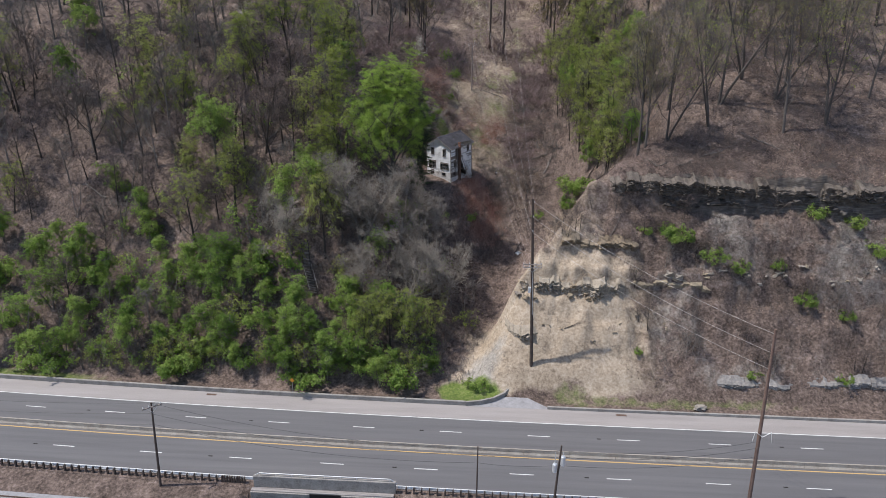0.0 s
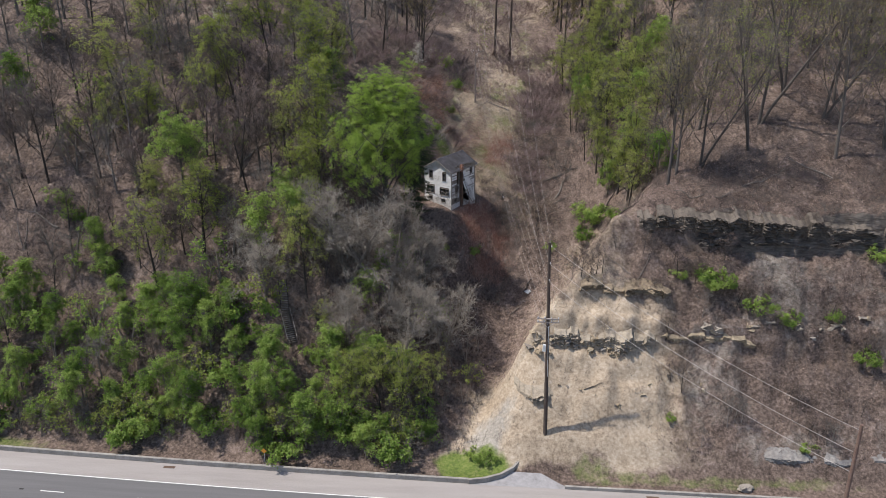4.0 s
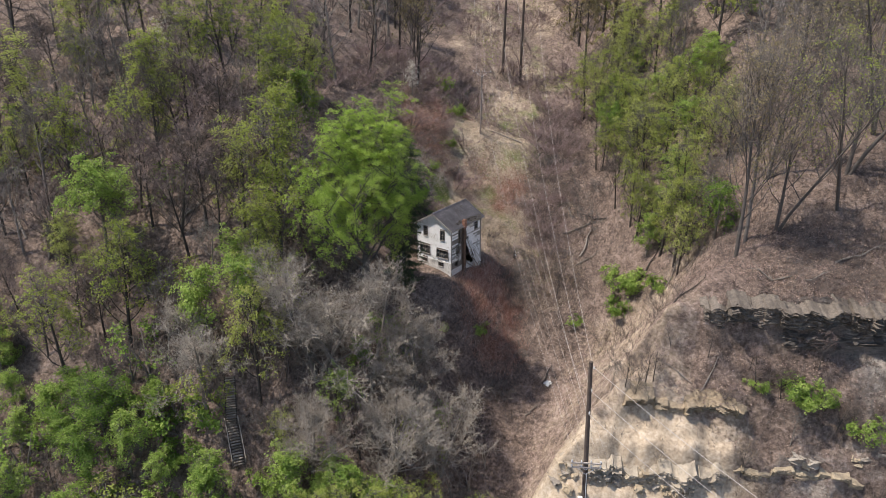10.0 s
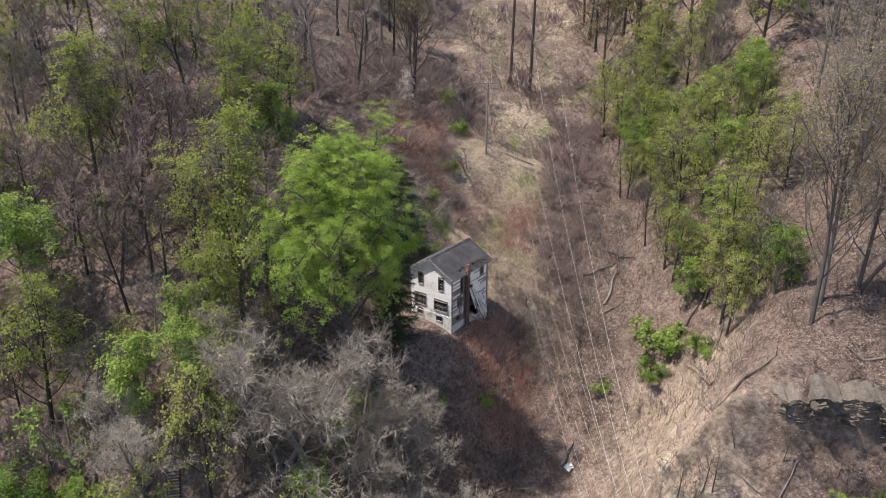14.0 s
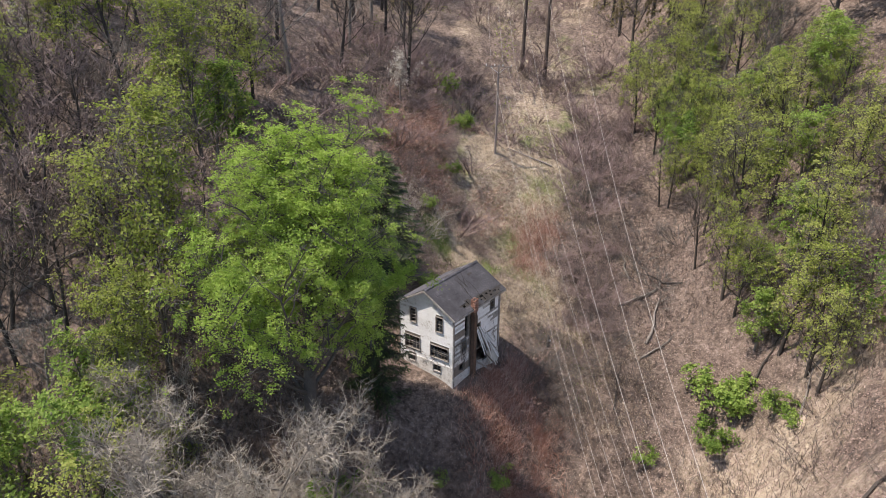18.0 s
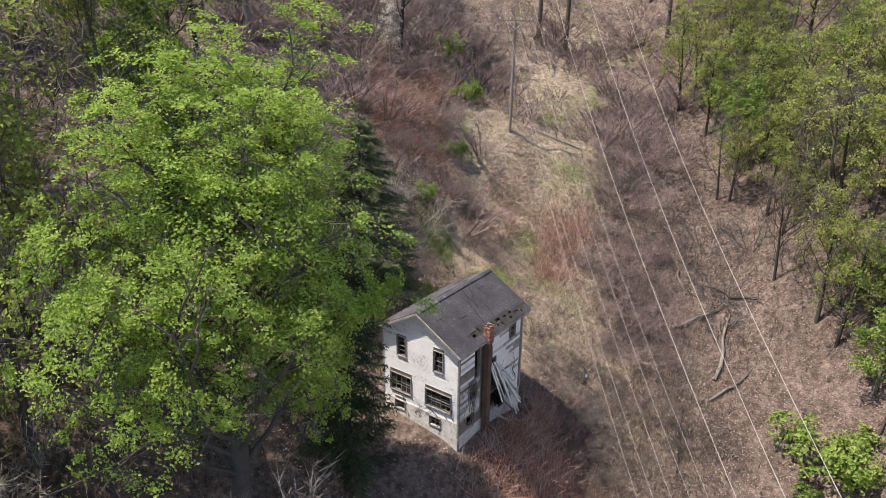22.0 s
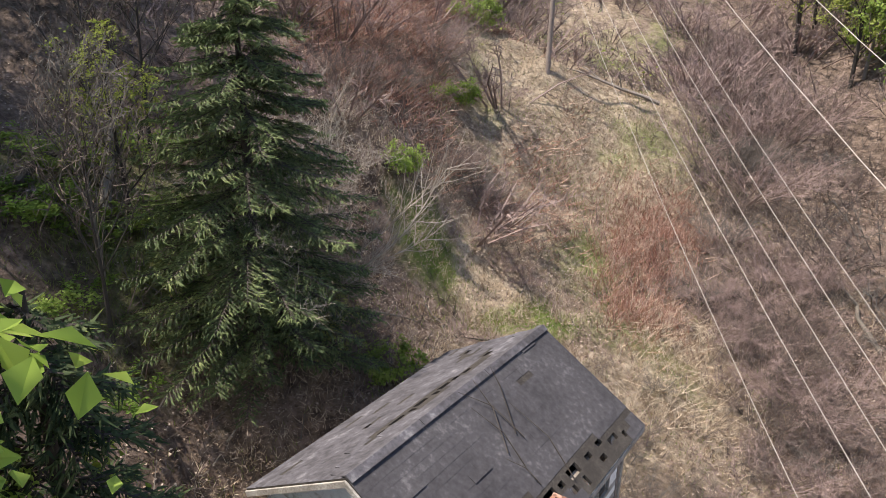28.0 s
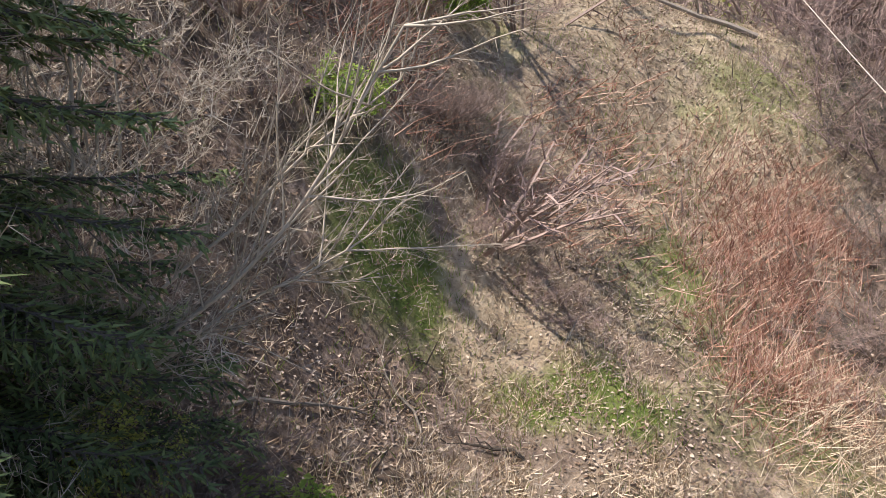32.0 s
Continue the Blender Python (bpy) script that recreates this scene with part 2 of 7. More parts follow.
GLASS.node_tree.nodes["Principled BSDF"].inputs["Roughness"].default_value = 0.12


def soil_material():
    """The hillside: leaf litter, with bare tan earth, grey shale scree, dry grass and young grass where the ground's own masks say so."""
    m = bpy.data.materials.new("hillside_soil")
    m.use_nodes = True
    n, link = m.node_tree.nodes, m.node_tree.links.new
    bsdf = n["Principled BSDF"]
    bsdf.inputs["Roughness"].default_value = 0.95
    geo = n.new("ShaderNodeNewGeometry")

    def noise_at(scale, detail=6):
        t = n.new("ShaderNodeTexNoise")
        t.inputs["Scale"].default_value, t.inputs["Detail"].default_value, t.inputs["Roughness"].default_value = scale, detail, 0.7
        link(geo.outputs["Position"], t.inputs["Vector"])
        return t.outputs["Fac"]

    patch, grain = noise_at(0.12), noise_at(2.6, 8)
    mid = n.new("ShaderNodeMix")
    mid.inputs["Factor"].default_value = 0.55
    link(patch, mid.inputs["A"])
    link(noise_at(0.7, 5), mid.inputs["B"])
    both = n.new("ShaderNodeMix")
    both.inputs["Factor"].default_value = 0.5
    link(mid.outputs["Result"], both.inputs["A"])
    link(grain, both.inputs["B"])
    wider = n.new("ShaderNodeMapRange")
    wider.inputs["From Min"].default_value, wider.inputs["From Max"].default_value = 0.36, 0.64
    wider.inputs["To Min"].default_value, wider.inputs["To Max"].default_value = 0.24, 0.76
    link(both.outputs["Result"], wider.inputs["Value"])

    def colours(stops):
        r = n.new("ShaderNodeValToRGB")
        place_stops(r, stops)
        link(wider.outputs["Result"], r.inputs[0])
        return r.outputs[0]

    colour = colours([(0.042, 0.030, 0.024), (0.11, 0.079, 0.063), (0.20, 0.148, 0.121), (0.32, 0.246, 0.21)])
    layers = (("tan", [(0.205, 0.157, 0.11), (0.375, 0.302, 0.22), (0.52, 0.437, 0.342)]),
              ("shale", [(0.17, 0.15, 0.13), (0.30, 0.275, 0.24), (0.42, 0.39, 0.35)]),
              ("straw", [(0.16, 0.12, 0.08), (0.36, 0.285, 0.205), (0.56, 0.47, 0.36)]),
              # bedded dark rock; its tone also takes in shade below the cliff's overhang
              ("rock", [(0.035, 0.03, 0.027), (0.085, 0.074, 0.064), (0.15, 0.132, 0.115), (0.26, 0.23, 0.20)]),
              ("green", [(0.06, 0.095, 0.018), (0.13, 0.18, 0.035), (0.22, 0.24, 0.08)]))
    bed = n.new("ShaderNodeMapping")
    bed.inputs["Scale"].default_value = (0.5, 0.5, 3.2)
    link(geo.outputs["Position"], bed.inputs["Vector"])
    strata = n.new("ShaderNodeTexNoise")
    strata.inputs["Scale"].default_value, strata.inputs["Detail"].default_value, strata.inputs["Roughness"].default_value = 1.0, 7, 0.7
    link(bed.outputs[0], strata.inputs["Vector"])
    for name, stops in layers:
        a = n.new("ShaderNodeAttribute")
        a.attribute_name = name
        edge = n.new("ShaderNodeMath")
        edge.operation = "MULTIPLY_ADD"
        edge.inputs[1].default_value = 1.6
        link(a.outputs["Fac"], edge.inputs[0])
        off = n.new("ShaderNodeMath")
        off.operation = "MULTIPLY_ADD"
        off.inputs[1].default_value, off.inputs[2].default_value = 2.4, -1.6
        link(noise_at(0.55), off.inputs[0])
        link(off.outputs[0], edge.inputs[2])
        edge.use_clamp = True
        keep = n.new("ShaderNodeMath")
        keep.operation = "MULTIPLY"
        link(edge.outputs[0], keep.inputs[0])
        step = n.new("ShaderNodeMath")
        step.operation = "MULTIPLY"
        step.inputs[1].default_value = 6.0
        step.use_clamp = True
        link(a.outputs["Fac"], step.inputs[0])
        link(step.outputs[0], keep.inputs[1])
        mx = n.new("ShaderNodeMix")
        mx.data_type = "RGBA"
        link(keep.outputs[0], mx.inputs["Factor"])
        link(colour, mx.inputs[6])
        tone = colours(stops)
        if name == "rock":
            link(strata.outputs["Fac"], tone.node.inputs[0])
        link(tone, mx.inputs[7])
        colour = mx.outputs[2]
    link(colour, bsdf.inputs["Base Color"])
    b = n.new("ShaderNodeBump")
    b.inputs["Distance"].default_value = 0.35
    bare_earth = n.new("ShaderNodeAttribute")
    bare_earth.attribute_name = "tan"
    soften = n.new("ShaderNodeMapRange")
    soften.inputs["To Min"].default_value, soften.inputs["To Max"].default_value = 1.0, 0.35
    link(bare_earth.outputs["Fac"], soften.inputs["Value"])
    link(soften.outputs["Result"], b.inputs["Strength"])
    link(grain, b.inputs["Height"])
    link(b.outputs[0], bsdf.inputs["Normal"])
    return m


SOIL = soil_material()

# ---- building helpers ----
def mesh_of(name, verts, tris, mat, smooth=False):
    me = bpy.data.meshes.new(name)
    verts, tris = np.asarray(verts, np.float32), np.asarray(tris, np.int32)
    me.vertices.add(len(verts))
    me.vertices.foreach_set("co", verts.ravel())
    me.loops.add(tris.size)
    me.loops.foreach_set("vertex_index", tris.ravel())
    me.polygons.add(len(tris))
    me.polygons.foreach_set("loop_start", np.arange(0, tris.size, 3, dtype=np.int32))
    me.polygons.foreach_set("use_smooth", np.full(len(tris), smooth))
    me.update(calc_edges=True)
    me.materials.append(mat)
    return me


def thing(name, label, category, group="", at=None, kind=""):
    ob = new(name)
    ob.empty_display_size = 0.2
    if at is not None:
        ob.matrix_basis = at
    return tagged(ob, label, category, group, kind)


def part(name, bm, mat, parent, label="", m=None):
    """One mesh under a thing or a part. bm: a bmesh, or a mesh to share."""
    if isinstance(bm, bpy.types.Mesh):
        me = bm
    else:
        me = bpy.data.meshes.new(name)
        bm.to_mesh(me)
        bm.free()
        me.materials.append(mat)
    ob = new(name, me)
    ob.parent = parent
    if m is not None:
        ob.matrix_basis = m
    return tagged(ob, label)


def box(x0, x1, y0, y1, z0, z1, bevel=0.0, bm=None):
    bm = bm or bmesh.new()
    made = bmesh.ops.create_cube(bm, size=1.0)["verts"]
    for v in made:
        v.co = Vector(((x0 + x1) / 2 + v.co.x * (x1 - x0), (y0 + y1) / 2 + v.co.y * (y1 - y0), (z0 + z1) / 2 + v.co.z * (z1 - z0)))
    if bevel:
        edges = list({e for v in made for e in v.link_edges})
        bmesh.ops.bevel(bm, geom=edges, offset=bevel, segments=1, affect="EDGES")
    return bm


def rod(points, radii, sides=8, bm=None):
    """A tube through the points, tapered by the radii, closed at its ends."""
    bm = bm or bmesh.new()
    points = [Vector(p) for p in points]
    rings = []
    for k, p in enumerate(points):
        way = (points[min(k + 1, len(points) - 1)] - points[max(k - 1, 0)]).normalized()
        a = way.orthogonal().normalized()
        if rings:
            a = (last - way * last.dot(way)).normalized()
        last = a
        b = way.cross(a)
        rings.append([bm.verts.new(p + radii[k] * (math.cos(2 * math.pi * s / sides) * a + math.sin(2 * math.pi * s / sides) * b)) for s in range(sides)])
    for r0, r1 in zip(rings, rings[1:]):
        for s in range(sides):
            bm.faces.new((r0[s], r0[(s + 1) % sides], r1[(s + 1) % sides], r1[s]))
    bm.faces.new(rings[0][::-1])
    bm.faces.new(rings[-1])
    return bm


# ---- the lie of the land ----
TABLE = np.random.default_rng(7).random((256, 256))


def lattice(x, y, cell, seed=0):
    u, v = np.asarray(x) / cell + 31.7 * seed + 500, np.asarray(y) / cell + 17.3 * seed + 500
    i, j = np.floor(u).astype(int), np.floor(v).astype(int)
    a, b = u - i, v - j
    a, b = a * a * (3 - 2 * a), b * b * (3 - 2 * b)
    i, j, i1, j1 = i % 256, j % 256, (i + 1) % 256, (j + 1) % 256
    return (TABLE[i, j] * (1 - a) + TABLE[i1, j] * a) * (1 - b) + (TABLE[i, j1] * (1 - a) + TABLE[i1, j1] * a) * b - 0.5


def ease(a, b, v):
    t = np.clip((v - a) / (b - a), 0, 1)
    return t * t * (3 - 2 * t)


def bend(x):
    """How far the road has swung away from the river at x."""
    return 0.00026 * np.minimum(np.asarray(x, float) - 25, 0) ** 2


RAVINE_Y = [58, 66, 78, 91, 98, 107, 118, 131, 160, 230, 500]
RAVINE_X = [2, 4, 7.5, 12.2, 16, 18, 17.8, 19.5, 17, 12, 10]
RAVINE_Z = [0, 1.2, 5.5, 12.3, 16.0, 22.0, 27.0, 33.5, 44.0, 70, 160]
LEFT_Y = [60.5, 64, 75, 90, 100, 130, 160, 230, 500]
LEFT_Z = [0.2, 2.2, 11.5, 28.5, 36, 52, 66, 92, 190]
RIGHT_Y = [59.5, 61.5, 64.5, 67.5, 71.2, 72.0, 74.0, 74.8, 77.9, 78.8, 82, 88, 100, 130, 170, 230, 500]
RIGHT_Z = [0.2, 1.6, 4.2, 8.3, 13.2, 16.2, 18.6, 20.6, 24.4, 29.4, 31.0, 33.5, 40, 54, 70, 92, 190]


def land(x, y, rough=True):
    x, y = np.asarray(x, float), np.asarray(y, float)
    yy = y - bend(x)
    xr = np.interp(yy, RAVINE_Y, RAVINE_X)
    zr = np.interp(yy, RAVINE_Y, RAVINE_Z)
    zl = np.interp(yy, LEFT_Y, LEFT_Z)
    lean = (1.6 * lattice(x, y, 9, 3) + 0.55 * lattice(x, y * 0.5, 2.1, 51) + 0.4 * lattice(x, y * 0.6, 0.9, 52)) * ease(66, 72, yy)
    zg = np.interp(yy + lean, RIGHT_Y, RIGHT_Z)
    d = x - xr
    wide = np.interp(yy, [60, 72, 75, 79, 86, 95, 130], [8, 8, 10.5, 17, 22, 26, 30])
    left = ease(0, np.interp(yy, [60, 80, 100, 130], [24, 24, 44, 78]), -d)
    h = zr + np.where(d < 0, (zl - zr) * left, (zg - zr) * ease(0, wide, d))
    h = h + 3.4 * ease(0, -7, x) * ease(112, 118, yy) * ease(165, 138, yy)
    pad = np.exp(-(((x + 2.6) / 7.5) ** 2 + ((yy - 100.5) / 7.5) ** 2) ** 1.5)
    h = h * (1 - pad) + pad * (24.6 + 0.12 * (yy - 100) - 0.10 * (x + 2.6))
    h = h + 2.6 * np.exp(-((x - 1.5) / 6) ** 2 - ((yy - 130) / 6.5) ** 2) + 1.1 * np.exp(-((x - 4.5) / 4) ** 2 - ((yy - 113.5) / 4) ** 2) - 1.6 * np.exp(-((x + 3.3) / 3) ** 2 - ((yy - 114.5) / 3) ** 2)
    bank = np.interp(yy, [-400, 20, 30, 35.5, 38.2], [-6, -4, -2.2, -0.7, 0.0])
    bank = bank - 3.2 * ease(37.5, 36.9, yy) * ease(10.2, 8.8, np.abs(x + 12.6)) * ease(30, 33, yy)
    hill = ease(59.5, 64, yy)
    h = np.where(yy < 59.5, np.minimum(bank, 0) - 0.06, h * hill)
    if rough:
        amount = ease(60.5, 68, yy)
        cliff = ease(9, 14, x - (xr - 4)) * ease(63, 67, yy) * ease(86, 80, yy)
        h = h + amount * (2.6 * lattice(x, y, 17, 1) + 1.3 * lattice(x, y, 6.5, 2) + 0.7 * lattice(x, y, 2.3, 4) + 0.4 * lattice(x, y, 1.1, 5)) * np.where(np.abs(d) < 5, 0.4, 1) * (1 - 0.8 * pad)
        steps = 0.9 * (np.abs(((h * 0.42 + 0.35 * lattice(x, y, 12, 11)) % 1) - 0.5) - 0.25)
        h = h + steps * ease(9, 13, x - (xr - 4)) * ease(66, 69, yy) * ease(92, 84, yy)
        gully = np.abs(lattice(x, y * 0.35, 3.2, 8)) * 2
        h = h - cliff * (0.8 * gully - 1.1 * lattice(x, y, 1.7, 9) - 1.2 * lattice(x, y, 3.6, 10))
    far = np.hypot(x / 260, (y - 70) / 330)
    return h + ease(0.6, 2.5, far) * 60 * (0.6 + lattice(x, y, 190, 6))


def spaced(parts):
    return np.concatenate([np.arange(a, b, s) for a, b, s in parts])


def build_ground():
    xs = spaced([(-1400, -240, 58), (-240, -90, 5), (-90, -44, 1.0), (-44, 6, 0.5), (6, 60, 0.3), (60, 100, 0.7), (100, 250, 5), (250, 1450, 60)])
    ys = spaced([(-1300, -60, 62), (-60, 30, 5), (30, 58, 0.9), (58, 70, 0.45), (70, 81, 0.16), (81, 132, 0.45), (132, 180, 0.9), (180, 300, 5), (300, 1500, 60)])
    gx, gy = np.meshgrid(xs, ys)
    z = land(gx, gy)
    nx = len(xs)
    v = np.stack([gx, gy, z], -1).reshape(-1, 3)
    i = (np.arange(len(ys) - 1)[:, None] * nx + np.arange(nx - 1)).ravel()
    tris = np.concatenate([np.stack([i, i + 1, i + nx + 1], -1), np.stack([i, i + nx + 1, i + nx], -1)])
    me = mesh_of("ground", v, tris, SOIL, True)
    x, y = v[:, 0], v[:, 1]
    yy = y - bend(x)
    xr = np.interp(yy, RAVINE_Y, RAVINE_X)
    d = x - xr
    wob = 5 * lattice(x, y, 6, 41) + 2.5 * lattice(x, y, 2.2, 42)
    x, yy, d = x + wob * 0.6, yy + wob * 0.5, d + wob * 0.5
    nose = ease(-4.5, 1, d) * ease(32, 17, d + np.clip(yy - 73, 0, 8) * 1.6)
    masks = {
        "tan": nose * ease(60, 63, yy) * ease(78, 72, yy) + 0.5 * ease(2, 8, d) * ease(61, 63, yy) * ease(74, 69, yy) * ease(44, 27, x) + 0.34 * ease(-1, 2.5, d) * ease(20, 12, d) * ease(72, 78, yy) * ease(104, 94, yy) + 0.34 * ease(9, 3, np.hypot(x - 25, yy - 97)) + 0.3 * ease(9, 3, np.hypot((x - 22.5) * 1.0, (yy - 84) * 0.8)),
        "shale": ease(4, 1, np.abs(d - 3)) * ease(61, 63, yy) * ease(72, 66, yy) + 0.55 * np.clip(0.5 + 1.5 * lattice(x, y, 7, 57), 0, 1) * ease(26, 38, x) * ease(62, 65, yy) * ease(82, 78, yy) + 0.25 * ease(36, 42, x) * ease(69, 72.5, yy) * ease(78, 76.5, yy) * np.clip(0.6 + 2.0 * lattice(x, y, 6, 53), 0, 1),
        "straw": (0.2 + 1.2 * np.clip(lattice(x, y, 5, 43) + 0.1, 0, 1)) * ease(12, 5, np.abs(x - 3)) * ease(104, 110, yy) * ease(150, 130, yy) + 0.5 * ease(5, 0.5, np.hypot((x - 9.5) - (yy - 129) * 0.15, (yy - 129) * 0.35)) + 1.0 * ease(3.4, 0.8, np.hypot(x - 0.2, yy - 116.3)) + 0.7 * ease(4, 1, np.hypot(x - 5.5, yy - 112)) + 0.42 * ease(5, 1.5, np.hypot((x - 6) * 0.7, yy - 132.5)) + 0.6 * ease(3.5, 1, np.hypot(x - 7.5, yy - 115)) + 0.15 * ease(8, 3, np.abs(d + 3)) * ease(84, 94, yy) * ease(104, 99, yy) + np.clip(0.4 + 1.8 * lattice(x, y, 8, 54), 0, 0.62) * ease(15, 9, np.abs(x - 7)) * ease(128, 136, yy) * ease(260, 215, yy),
        "green": 0.95 * ease(6.5, 4, np.hypot(x - 5, (yy - 61.5) * 2)) + 0.75 * ease(2, 0.6, np.abs(yy - 60.2)) * ease(-45, -60, x) + 0.45 * ease(1.6, 0.6, np.abs(yy - 60.6)) * ease(14, 18, x) * ease(60, 40, x) + 0.3 * ease(4, 1, np.hypot((x - 7) * 0.6, yy - 127.5)) + 0.6 * ease(2.2, 0.4, np.hypot(x - 2.5, yy - 116.8)) + 0.9 * ease(2.0, 0.5, np.hypot(x - 2.2, yy - 115.4)) + 0.7 * ease(1.6, 0.3, np.hypot(x + 0.3, yy - 114.4)) + 0.85 * ease(2.4, 0.5, np.hypot(x + 2.9, yy - 117.2)) + 0.6 * ease(2.2, 0.5, np.hypot(x + 3.4, yy - 115.4)) + 0.75 * ease(2.4, 0.5, np.hypot(x - 4.6, yy - 120.6)) + 0.3 * ease(4.5, 1.0, np.hypot((x - 9.5) * 0.8, yy - 129)) + 0.6 * ease(7, 2, np.hypot(x + 13.5, yy - 108.5)) + 0.35 * ease(10, 4, np.hypot(x - 9, yy - 142)) + 0.35 * ease(2, 0.5, np.hypot(x - 0.5, yy - 115)) + 1.3 * np.clip(lattice(x, y, 9, 55) - 0.02, 0, 1) * ease(14, 8, np.abs(x - 8)) * ease(122, 130, yy) * ease(240, 200, yy) + 1.5 * np.clip(lattice(x, y, 4.5, 45) - 0.03, 0, 1) * ease(12, 5, np.abs(x - 3)) * ease(105, 110, yy) * ease(150, 135, yy),
    }
    steep = np.gradient(z, ys, axis=0).ravel()
    bank = ease(4, 9, v[:, 0] - xr) * ease(66, 69, yy) * ease(90, 84, yy)
    masks["rock"] = 0.85 * bank * ease(1.3, 2.6, steep + 0.8 * lattice(x, y, 2.5, 44)) * ease(20, 46, x + 8 * lattice(x, y, 3, 49)) * ease(75.5, 77, yy)
    for key, values in masks.items():
        a = me.attributes.new(key, "FLOAT", "POINT")
        a.data.foreach_set("value", np.clip(values, 0, 1).astype(np.float32))
    tagged(new("ground", me), "steep hillside of brown leaf litter, tan earth and dry grass", "ground", kind="structure")


build_ground()

# ---- rock ledges of the cliff ----
def lump(seed, rough=0.3):
    """A weathered block of stone, about one metre, flat-bedded."""
    bm = bmesh.new()
    bmesh.ops.create_cube(bm, size=1.0)
    bmesh.ops.subdivide_edges(bm, edges=bm.edges[:], cuts=3, use_grid_fill=True)
    for v in bm.verts:
        p = v.co * 1.0
        p += Vector([noise.noise(v.co * 1.7 + Vector((seed * 9.1, k * 3.3, seed))) * rough * (2.0 if k < 2 else 1.0) for k in range(3)])
        if abs(v.co.x) > 0.4 and abs(v.co.y) > 0.4:
            p.x, p.y = p.x * 0.88, p.y * 0.88
        v.co = p
    bmesh.ops.triangulate(bm, faces=bm.faces)
    me = bpy.data.meshes.new("stone")
    bm.to_mesh(me)
    bm.free()
    return me


def two_tone(seed):
    made = []
    for mat in (ROCK_GREY, ROCK_TAN, ROCK_DARK):
        me = lump(seed)
        me.materials.append(mat)
        made.append(me)
    return made


STONES = [two_tone(k) for k in range(7)]
LADDER = np.arange(60.2, 97, 0.15)


def slope_y(x, z):
    """Where the bank at x reaches the height z."""
    h = land(np.full(len(LADDER), x), LADDER + float(bend(x)))
    return float(LADDER[np.argmax(h > z)]) + float(bend(x))


chip = random.Random(3)


def ledge(label, x0, x1, z0, rows, size, grey, out, wave=0.4, gap=0.12, long=(0.5, 1.5), thick=(0.4, 0.8)):
    t = thing("rock_ledge", label, "rock", "rock ledges")
    for r in range(rows):
        x = x0 + chip.uniform(0, 0.6)
        while x < x1:
            wide, high = size * chip.uniform(*long), size * chip.uniform(*thick)
            z = z0 + r * size * 0.5 * sum(thick) * 0.8 + wave * (lattice(x, 0, 6, 13) + lattice(x, 5, 2.5, 14)) + chip.uniform(-0.12, 0.12) * size
            y = slope_y(x + wide / 2, z)
            if chip.random() > gap and 60.5 < y < 83:
                y += 0.75 * size - out * chip.random() ** 1.5
                me = chip.choice(STONES)[2 if grey > 1 else 0 if chip.random() < grey else 1]
                m = pose(x + wide / 2, y, z, chip.uniform(-16, 10), chip.uniform(-7, 7), chip.uniform(-22, 22)) @ Matrix.Diagonal((wide * 1.08, size * chip.uniform(1.1, 1.9), high * 1.2, 1))
                part("stone", me, None, t, m=m)
            x += wide * chip.uniform(0.8, 1.0)
    return t


def blocks(x, row, wide, seed):
    """A value for each block along a bed of rock: level across a block, with a jump at its joints."""
    u = np.asarray(x) / wide + 0.45 * lattice(x, row, wide * 2.2, seed) + 37.3 * row
    return TABLE[np.floor(u).astype(int) % 256, int(seed + row * 13) % 256] - 0.5


